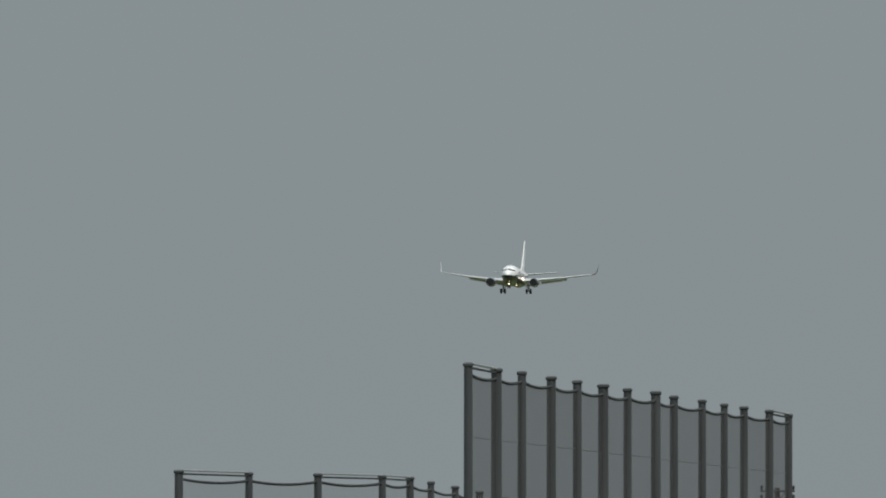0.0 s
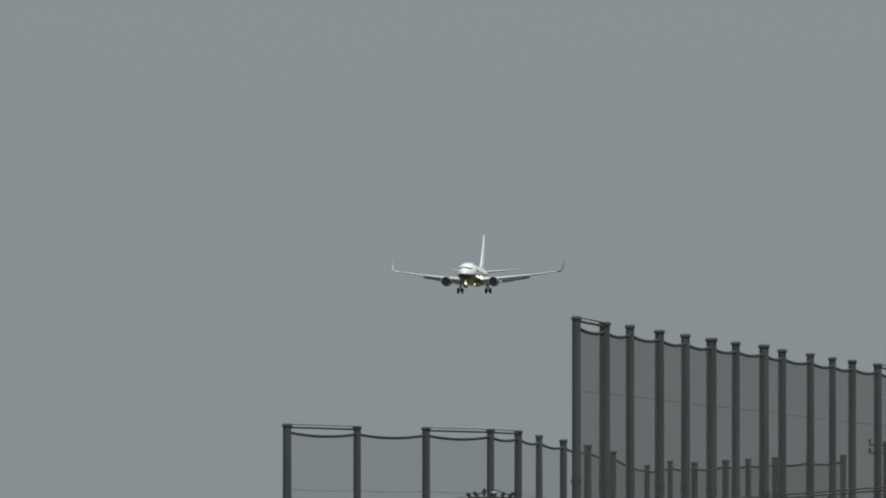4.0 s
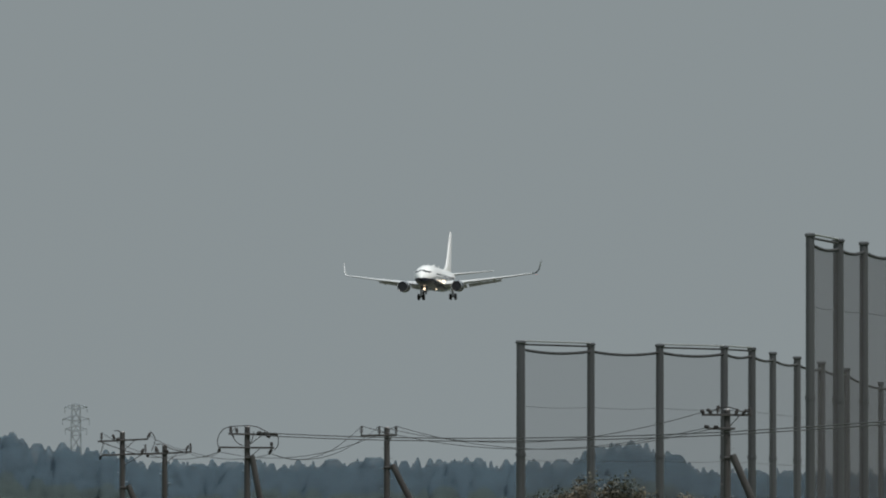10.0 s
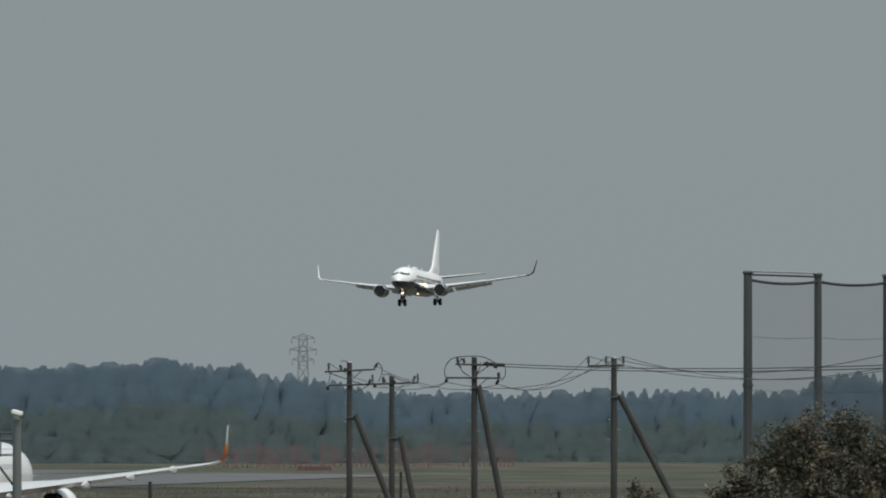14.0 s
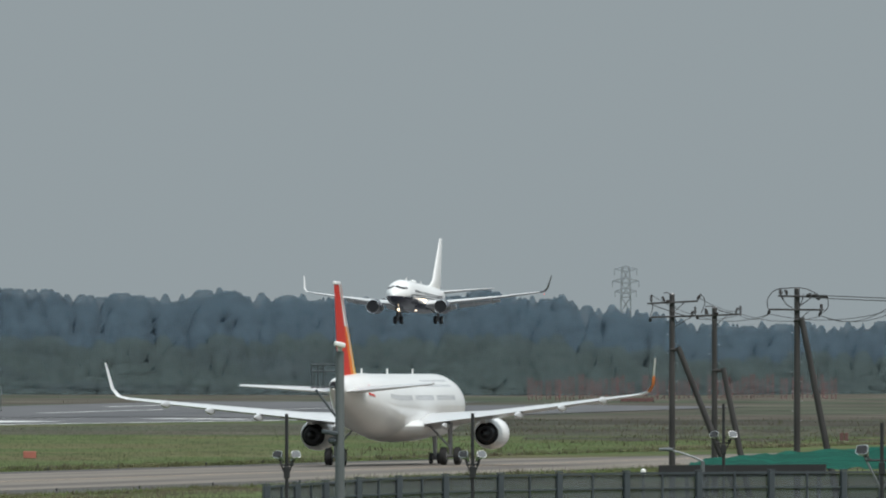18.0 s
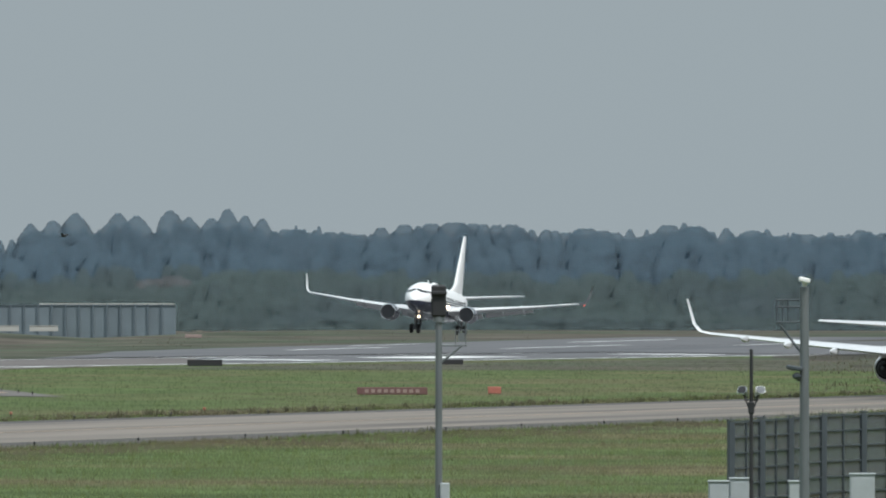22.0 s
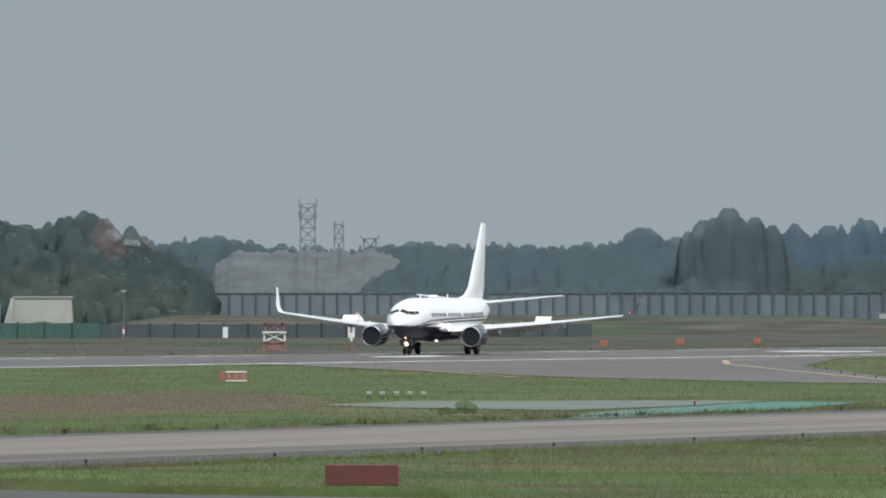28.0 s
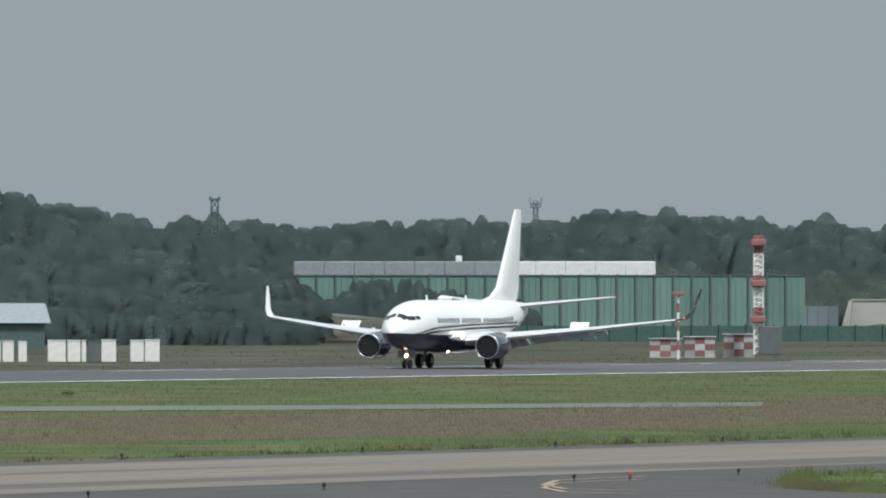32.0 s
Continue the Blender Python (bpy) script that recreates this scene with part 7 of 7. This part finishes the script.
for k in range(4):
    part("panel", Shape().box((-1.9 + 1.27 * k, 0, 0.5), (1.22, 0.12, 0.6), bevel=0.03), DULL_RED, board)
for k in range(5):
    part("foot", Shape().box((-2.53 + 1.27 * k, 0, 0.2), (0.1, 0.4, 0.4)), BLACK, board)

# green tarpaulin shed
shed = thing("tarpaulin_shed", "low shed roofed with a bright green tarpaulin", "shed")
f0, f1, b0, b1 = at(5080, 699, 560), at(5565, 697, 560), at(5125, 679, 610), at(5590, 647, 610)
n = 40
rows_ = []
for k in range(15):
    q = k / 14
    rows_.append([f0.lerp(b0, q).lerp(f1.lerp(b1, q), i / n) + Vector((0, 0, 0.16 * noise.noise(Vector((i * 0.45, k * 0.3, 0))) + 0.05 * (k % 2) * noise.noise(Vector((i * 0.6, k * 3.1, 5))))) for i in range(n + 1)])
part("tarpaulin", Shape().loft(rows_, caps=False, closed=False), TARP, shed, "rippled green tarpaulin", smooth=True)
run = f1 - f0
g0, g1 = at(5040, 692, 559), at(5335, 690, 559)
part("front_wall", Shape().loft([[g0, g1, g1 - Vector((0, 0, 0.45)), g0 - Vector((0, 0, 0.45))], [p + Vector((0, 0.3, 0)) for p in (g0, g1, g1 - Vector((0, 0, 0.45)), g0 - Vector((0, 0, 0.45)))]]), BLACK, shed, "dark front wall")
for p in (b0, b1, f0 + Vector((0.2, 0.15, -0.06)), f1 + Vector((-0.2, 0.15, -0.06)), f0.lerp(f1, 0.5) + Vector((0, 0.15, -0.06))):
    part("shed_post", Shape().tube((p.x, p.y, -1.1), p, 0.09, n=8), GALV, shed)
tunnel = thing("white_storage_shed", "long white storage shed with rounded eaves behind the trees", "shed", stand(6150, 520, -1.0))
h = height(516, 520) + 1.0
cover = [(-1.2, 0), (-1.2, 0.86), (-1.14, 0.95), (-1.0, 0.985), (0, 1.0), (1.0, 0.985), (1.14, 0.95), (1.2, 0.86), (1.2, 0)]
part("cover", Shape().loft([[Vector((x, y, h * z)) for x, z in cover] for y in (0, 12)]), ROOF_WHITE, tunnel)
part("door_frame", Shape().box((0, -0.05, h * 0.3), (1.6, 0.1, h * 0.6)), GALV, tunnel)


# ---- near trees with single leaves ----
def leaves(name, pos, leaf, mat, parent, label=""):
    """Single pointed leaves at the places given, as one mesh."""
    count = len(pos)
    u = rng.normal(size=(count, 3)) * (1, 1, 0.7)
    u /= np.linalg.norm(u, axis=1)[:, None]
    v = np.cross(u, rng.normal(size=(count, 3)))
    v /= np.linalg.norm(v, axis=1)[:, None]
    L = leaf * rng.uniform(0.6, 1.5, count)[:, None]
    verts = np.stack([pos - u * L, pos + v * L * 0.45, pos + u * L, pos - v * L * 0.45], 1).reshape(-1, 3)
    k = np.arange(count)[:, None] * 4
    ob = big_mesh(name, verts, np.concatenate([k + np.array([[0, 1, 2]]), k + np.array([[0, 2, 3]])]), mat, parent)
    return tagged(ob, label) if label else ob


def leafy_tree(name, b, d, top, lobes, sprays, per_spray, label, mats, young=0.35, leaf=0.045, size=0.16):
    """A crown of leaf sprays: lobes (x, z, radius) carry sprays on their skin, the young ones outermost, and a thinner inside."""
    x, y = spot(b, d)
    g = ground_z(x)
    t = thing(name, label, name, Matrix.Translation((x, y, g)) @ plan(b), group="near trees")
    s = Shape().tube((0, 0, 0), (0.1, 0, top * 0.4), 0.16, 0.11, 10)
    for lx, lz, r in lobes:
        mid = Vector((lx * 0.6, rng.uniform(-0.3, 0.3), top * 0.35 + (lz - top * 0.35) * 0.5))
        s.tube((0.1, 0, top * 0.35), mid, 0.06, 0.035, 6).tube(mid, (lx, 0, lz + 0.5 * r), 0.035, 0.012, 5)
    part("trunk", s, BARK, t)
    w = np.array([l[2] ** 2 for l in lobes])
    idx = rng.choice(len(lobes), sprays, p=w / w.sum())
    dirs = rng.normal(size=(sprays, 3)) * (1, 1, 0.9)
    dirs /= np.linalg.norm(dirs, axis=1)[:, None]
    reach = rng.uniform(0.35, 1.12, sprays) ** 0.55
    mids = np.array([(l[0], 0, l[1]) for l in lobes])[idx] + dirs * (np.array([l[2] for l in lobes])[idx] * reach)[:, None]
    outer = (reach > 0.93) & (dirs[:, 2] > -0.35)
    tips = outer & (rng.random(sprays) < young)
    for pick, count, mat, part_name in ((~tips, per_spray, mats[0], "leaves"), (tips, per_spray, mats[1], "young_leaves")):
        c = np.repeat(mids[pick], count, axis=0)
        out = np.repeat(dirs[pick], count, axis=0)
        grow = rng.uniform(-1, 1, (len(c), 1))
        leaves(part_name, c + out * grow * size * 1.25 + rng.normal(0, size * 0.5, (len(c), 3)), leaf, mat, t, "reddish young leaves at the shoot tips" if part_name == "young_leaves" else "")
    return t


leafy_tree("tree", 5935, 330, 6.6, [(-2.3, 5.2, 0.30), (-1.65, 5.8, 0.42), (-1.15, 6.1, 0.48), (-0.55, 6.3, 0.45), (0.2, 6.35, 0.42), (0.75, 6.0, 0.48), (1.3, 5.85, 0.5), (1.8, 5.85, 0.48), (2.3, 5.6, 0.45), (0.0, 5.3, 0.95), (-1.2, 5.0, 0.9), (1.3, 5.0, 0.9),
                                  (-1.7, 3.9, 0.9), (0.0, 3.7, 1.2), (1.8, 3.7, 1.0), (-2.75, 4.95, 0.14), (-2.55, 4.9, 0.14), (-2.0, 4.7, 0.5)],
           820, 85, "dark leafy tree with brownish young leaves", (NEAR_LEAF, BROWN_LEAF), 0.45, 0.040)
leafy_tree("hedge", 5650, 325, 5.2, [(-1.0, 5.02, 0.20), (-0.82, 4.9, 0.26), (-0.55, 4.65, 0.32), (-0.2, 4.4, 0.34), (0.15, 4.35, 0.32), (0.5, 4.45, 0.32), (0.85, 4.42, 0.32), (1.2, 4.5, 0.32), (1.6, 4.55, 0.35), (-0.45, 4.1, 0.42), (-0.4, 3.6, 0.42), (0.25, 3.7, 0.6), (1.1, 3.8, 0.7), (-0.2, 3.1, 0.6), (0.6, 2.9, 0.9)],
           640, 95, "red-tipped hedge standing beside the fence", (NEAR_LEAF, RED_LEAF), 0.75, 0.034, 0.11)
leafy_tree("bush", 5572, 330, 3.7, [(0.0, 3.45, 0.30), (-0.2, 3.1, 0.3), (0.2, 3.1, 0.3), (0, 2.6, 0.5)], 60, 50, "small yellow-green bush beside the red-tipped hedge", (LIGHT_LEAF, LIGHT_LEAF), 0.0, 0.035, 0.12)


# ---- grass and weeds ----
def tufts(name, pts, h0, h1, spread, mat, blades, label):
    n = len(pts)
    p = np.repeat(pts, blades, axis=0)
    a = rng.uniform(0, 2 * math.pi, n * blades)
    base = p + np.c_[rng.normal(0, spread, (n * blades, 2)), np.zeros(n * blades)]
    h = np.repeat(rng.uniform(h0, h1, n), blades) * rng.uniform(0.6, 1.15, n * blades)
    w = np.c_[np.cos(a), np.sin(a), np.zeros_like(a)] * (0.02 + 0.10 * h)[:, None]
    tip = base + np.c_[rng.normal(0, 0.3, (n * blades, 2)) * h[:, None], h]
    v = np.stack([base - w, base + w, tip], 1).reshape(-1, 3)
    t = np.arange(n * blades * 3).reshape(-1, 3)
    return tagged(big_mesh(name, v, t, mat), label, "grass", kind="stuff")


def lawn(n, b0, b1, d0, d1, keep):
    b, d = rng.uniform(b0, b1, n), np.sqrt(rng.uniform(d0 * d0, d1 * d1, n))
    a = (AXIS - b) / RADIUS
    p = np.c_[-d * np.sin(a), d * np.cos(a)]
    p = p[keep(p[:, 0], p[:, 1])]
    return np.c_[p, np.interp(p[:, 0], [q[0] for q in PROFILE], [q[1] for q in PROFILE])]



def inside(x, y, ring):
    """Which of the plan points lie within a closed outline."""
    hit = np.zeros(len(x), bool)
    for (xa, ya), (xb, yb) in zip(ring, ring[1:] + ring[:1]):
        if ya != yb:
            hit ^= ((ya > y) != (yb > y)) & (x < (xb - xa) * (y - ya) / (yb - ya) + xa)
    return hit


def open_grass(x, y):
    free = ~inside(x, y, SEEDING_RING)
    for ring in PAVED_RINGS:
        free &= ~inside(x, y, ring)
    return free


between = lambda x, y: (x < -184) & (x > -336) & open_grass(x, y) & ((x > -215) | (rng.random(len(x)) < 0.6))
tufts("grass", lawn(48000, 1300, 5700, 380, 720, lambda x, y: (x > -145.5) & open_grass(x, y)), 0.06, 0.24, 0.22, BLADE, 3, "long green grass blades in tufts")
tufts("grass", lawn(75000, -200, 5700, 560, 1700, between), 0.08, 0.26, 0.25, BLADE, 3, "green grass tufts beyond the taxiway")
tufts("seeding_grass_blades", lawn(30000, -200, 2400, 560, 1000, lambda x, y: inside(x + rng.normal(0, 2.5, len(x)), y, SEEDING_RING)), 0.08, 0.24, 0.25, SEED_BLADE, 3, "reddish seeding grass blades")
tufts("grass", lawn(9000, -200, 4800, 700, 2000, lambda x, y: (x < -322) & (x > -338) & open_grass(x, y)), 0.06, 0.2, 0.15, BLADE, 4, "green grass fringe along the runway edge")
wx = np.r_[rng.normal(-145.2, 0.5, 420), rng.normal(-184.0, 0.6, 420)]
wy = rng.uniform(380, 1300, 840)
far_right = rng.uniform(700, 1300, 500)
wx, wy = np.r_[wx, rng.normal(-184.5, 0.8, 500)], np.r_[wy, far_right]
keep = (AXIS - RADIUS * np.arctan2(-wx, wy) > 1450) | (wx < -170)
wx, wy = wx[keep], wy[keep]
cy = rng.uniform(560, 1500, 420)
cx = np.where(rng.random(420) < 0.62, -184.6, -145.0) + rng.normal(0, 0.4, 420)
cb = (AXIS - RADIUS * np.arctan2(-cx, cy) > 3250) | (rng.random(420) < 0.15)
cx, cy = cx[cb], cy[cb]
tufts("weeds", np.c_[cx, cy, np.interp(cx, [q[0] for q in PROFILE], [q[1] for q in PROFILE])], 0.16, 0.50, 0.16, WEED, 12, "dark brown weed clumps along the taxiway edge")
vx = np.r_[rng.normal(-187.5, 2.2, 5200), rng.normal(-141.0, 2.4, 4200)]
vy = np.r_[rng.uniform(560, 1450, 5200), rng.uniform(420, 1000, 4200)]
vk = ((AXIS - RADIUS * np.arctan2(-vx, vy) > 2300) | (vx < -170)) & ((vx < -184) | ((vx > -145.5) & (vx < -120))) & open_grass(vx, vy)
tufts("seeding_grass_blades", np.c_[vx[vk], vy[vk], np.interp(vx[vk], [q[0] for q in PROFILE], [q[1] for q in PROFILE])], 0.10, 0.34, 0.3, SEED_BLADE, 4, "reddish seeding grass on the taxiway verges")
ex = np.r_[rng.normal(-145.0, 0.35, 2600), rng.normal(-184.2, 0.4, 2600)]
ey = np.r_[rng.uniform(380, 900, 2600), rng.uniform(520, 1500, 2600)]
ok = (AXIS - RADIUS * np.arctan2(-ex, ey) > 1450) | (ex < -170)
tufts("grass", np.c_[ex[ok], ey[ok], np.interp(ex[ok], [p[0] for p in PROFILE], [p[1] for p in PROFILE])], 0.10, 0.34, 0.3, BLADE, 7, "long green grass hanging over the taxiway edge")
tufts("weeds", np.c_[wx, wy, np.interp(wx, [q[0] for q in PROFILE], [q[1] for q in PROFILE])], 0.06, 0.26, 0.16, WEED, 9, "dark dry weeds along the taxiway edge")

gx = np.r_[rng.normal(-147.2, 1.0, 1500), rng.normal(-150.0, 1.0, 260)]
gy = np.r_[rng.uniform(820, 1250, 1500), rng.uniform(820, 1250, 260)]
tufts("grass", np.c_[gx, gy, np.interp(gx, [q[0] for q in PROFILE], [q[1] for q in PROFILE])], 0.12, 0.42, 0.4, BLADE, 7, "tall grass growing over the taxiway shoulder")
gx, gy = np.r_[rng.normal(-146.5, 1.4, 60)], rng.uniform(820, 1250, 60)
tufts("weeds", np.c_[gx, gy, np.interp(gx, [q[0] for q in PROFILE], [q[1] for q in PROFILE])], 0.30, 0.60, 0.3, WEED, 22, "brown weed clumps on the taxiway shoulder")
fp = []
for (ba, ea), (bb, eb), n in (((1386, 866), (1510, 873), 260), ((1510, 873), (1789, 881), 420), ((1789, 881), (2254, 888), 480), ((1386, 864), (1425, 842), 90)):
    for k in range(n):
        q = rng.random()
        fp.append(on_ground(ba + (bb - ba) * q + rng.uniform(0, 14), ea + (eb - ea) * q - abs(rng.normal(0, 4))))
fp = np.array(fp)
tufts("grass", np.c_[fp, np.interp(fp[:, 0], [p[0] for p in PROFILE], [p[1] for p in PROFILE])], 0.10, 0.36, 0.3, BLADE, 9, "tall uneven grass along the connecting taxiway edge")
rough = lawn(8000, -300, 6200, 1150, 2700, lambda x, y: ((x < -404) | (y > 2450)) & (x > -620) & ((x < -455) | (y < 1700) | (y > 2600)))
rough[:, 2] += rise(rough[:, 0], rough[:, 1])
tufts("grass", rough, 0.12, 0.35, 0.4, WEED, 3, "tall rough grass beyond the runway")
for b, e, w in ((2306, 737, 1.5), (2270, 739, 0.9), (120, 700, 0.8)):
    x, y = on_ground(b, e)
    bush = thing("bush", "low round green bush in the mown grass", "bush", Matrix.Translation((x, y, ground_z(x))), group="bushes")
    v, f = dome_tree(rng, 0.55 * w, 24, 24)
    big_mesh("crown", v * (3.4, 3.4, 0.8), f, BLADE, bush)
    part("stem", Shape().tube((0, 0, 0), (0, 0, 0.3 * w), 0.03, 0.02, 6), BARK, bush)
tufts("scrubby_meadow", lawn(1700, 4500, 6400, 900, 2350, lambda x, y: (x > -330) & open_grass(x, y) & ((x > -145) | (x < -190))), 0.10, 0.50, 1.6, WEED, 7, "dark scrubby tufts in the rough far meadow")
# ---- tyre smoke and a bird ----
puffs = []
for k in range(9):
    verts, tris, thickness = [], [], []
    for c in range(4):
        mid = rng.normal(0, 1, 3) * np.array((1.1, 1.8, 0.7))
        u = rng.normal(size=3)
        u /= np.linalg.norm(u)
        w = np.cross(u, rng.normal(size=3))
        w /= np.linalg.norm(w)
        base, size = len(verts), rng.uniform(2.0, 3.2)
        verts.append(mid)
        thickness.append(rng.uniform(0.6, 1.0))
        for share, fade in ((0.4, 0.55), (0.72, 0.17), (1.0, 0.0)):
            for j in range(10):
                a = 2 * math.pi * j / 10
                verts.append(mid + size * share * (u * math.cos(a) + w * math.sin(a)) + rng.normal(0, 0.10, 3))
                thickness.append(fade)
        for j in range(10):
            q = (j + 1) % 10
            tris.append((base, base + 1 + j, base + 1 + q))
            for ring in (1, 11):
                tris += [(base + ring + j, base + ring + 10 + j, base + ring + 10 + q), (base + ring + j, base + ring + 10 + q, base + ring + q)]
    puff = big_mesh("tyre_smoke_puff", np.array(verts), np.array(tris), SMOKE, smooth=True)
    puff.data.attributes.new("thickness", "FLOAT", "POINT").data.foreach_set("value", np.array(thickness, dtype=np.float32))
    puffs.append(tagged(puff, "thin pale puff of tyre smoke over the runway", "smoke", group="tyre smoke"))
bird = thing("bird", "small dark bird gliding over the airfield", "bird")
part("body", Shape().ball((0, 0, 0), 0.09, 2, (1, 2.2, 0.9)), FEATHER, bird, smooth=True)
part("head", Shape().ball((0, -0.23, 0.03), 0.06, 1).tube((0, -0.28, 0.03), (0, -0.36, 0.01), 0.02, 0.005, 5), FEATHER, bird)
for side in (-1, 1):
    part("wing", Shape().loft([[(side * x, y - c / 2, z), (side * x, y + c / 2, z), (side * x, y, z + 0.02)] for x, y, z, c in ((0.05, 0, 0.03, 0.2), (0.24, -0.04, 0.12, 0.17), (0.46, 0.05, 0.09, 0.05))]), FEATHER, bird)
part("tail", Shape().loft([[(-0.04, 0.16, 0), (0.04, 0.16, 0), (0, 0.16, 0.02)], [(-0.09, 0.36, 0), (0.09, 0.36, 0), (0, 0.36, 0.01)]]), FEATHER, bird)


# ---- motion ----
def motions():
    walk(jet, [(t, pose(x, y, z, -nose, roll, yaw)) for t, x, y, z, nose, roll, yaw in FLIGHT])
    for wing, side in jet_wings:
        root = Matrix.Translation((side * 1.9, 0, 2.1))
        walk(wing, [(t, root @ pose(0, 0, 0, 0, -side * a, 0) @ root.inverted()) for t, a in ((0, 2.0), (20.0, 1.8), (22.0, 1.4), (23.0, 2.6), (24, 2.1), (25.2, 0.6), (26.5, -0.4), (32, 0.0))])
    for leg in jet_gear:
        walk(leg, [(t, pose(0, 0, -a)) for t, a in ((0, 0.36), (23.6, 0.36), (24, 0.36), (24.5, 0.28), (25.2, 0.05), (26, 0.0), (32, 0.0))])
    for sp, x, y, z in jet_spoilers:
        walk(sp, [(t, pose(x, y, z, a, 0, 0)) for t, a in ((0, 3), (24.0, 3), (24.8, 45), (32, 45))])
    walk(liner, [(t, pose(-172.0, 778.0 + 10.21 * t, ground_z(-172.0) + 0.03, 0, 0.5, 180.6)) for t in range(0, 33, 4)])
    for k, puff in enumerate(puffs):
        y0 = (1672, 1668, 1664, 1660, 1656, 1651, 1646, 1639, 1630)[k]
        t0, x0, climb = 23.40 + (1672 - y0) / 76, RUNWAY_X + (3.6 if k % 2 else -1.2), (1.0, 0.45, 1.35, 0.75, 1.15)[k % 5]
        drift = 4.0 * (k % 3 - 1)
        walk(puff, [(0, pose(x0, y0, -9)), (t0, pose(x0, y0, -9)), (t0 + 0.3, pose(x0 + 0.3, y0 + 1, 0.5)), (24.6, pose(x0 + 1.0, y0 + 3, 1.4 + 2.2 * climb, 0, 0, 12)),
                    (26.5, pose(x0 + 3.0, y0 + 2 + drift, 1.4 + 4.6 * climb, 0, 0, 25)), (28, pose(x0 + 5, y0 + 1.6 * drift, 2.4 + 6.5 * climb, 0, 0, 35)), (32, pose(x0 + 10, y0 + 3 * drift, 5 + 11 * climb, 0, 0, 60))])
    walk(bird, [(t, Matrix.Translation(at(b, e, 900)) @ pose(0, 0, 0, 0, roll, yaw)) for t, b, e, roll, yaw in
                ((0, 1800, 320, 0, 60), (20, 2600, 440, 0, 60), (21.5, 3030, 406, 5, 60), (22, 3165, 400, 8, 60), (22.4, 3277, 391, 10, 60), (22.8, 3371, 374, 10, 60), (23, 3409, 362, 12, 60), (23.5, 3456, 343, 15, 50), (24, 3491, 331, 20, 20), (24.5, 3522, 323, 25, 0),
                 (25.3, 3500, 330, 25, -50), (26.5, 3307, 376, 15, -80), (27, 3237, 391, 10, -80), (28, 3100, 405, 5, -80), (32, 2900, 420, 5, -80))])


motions()
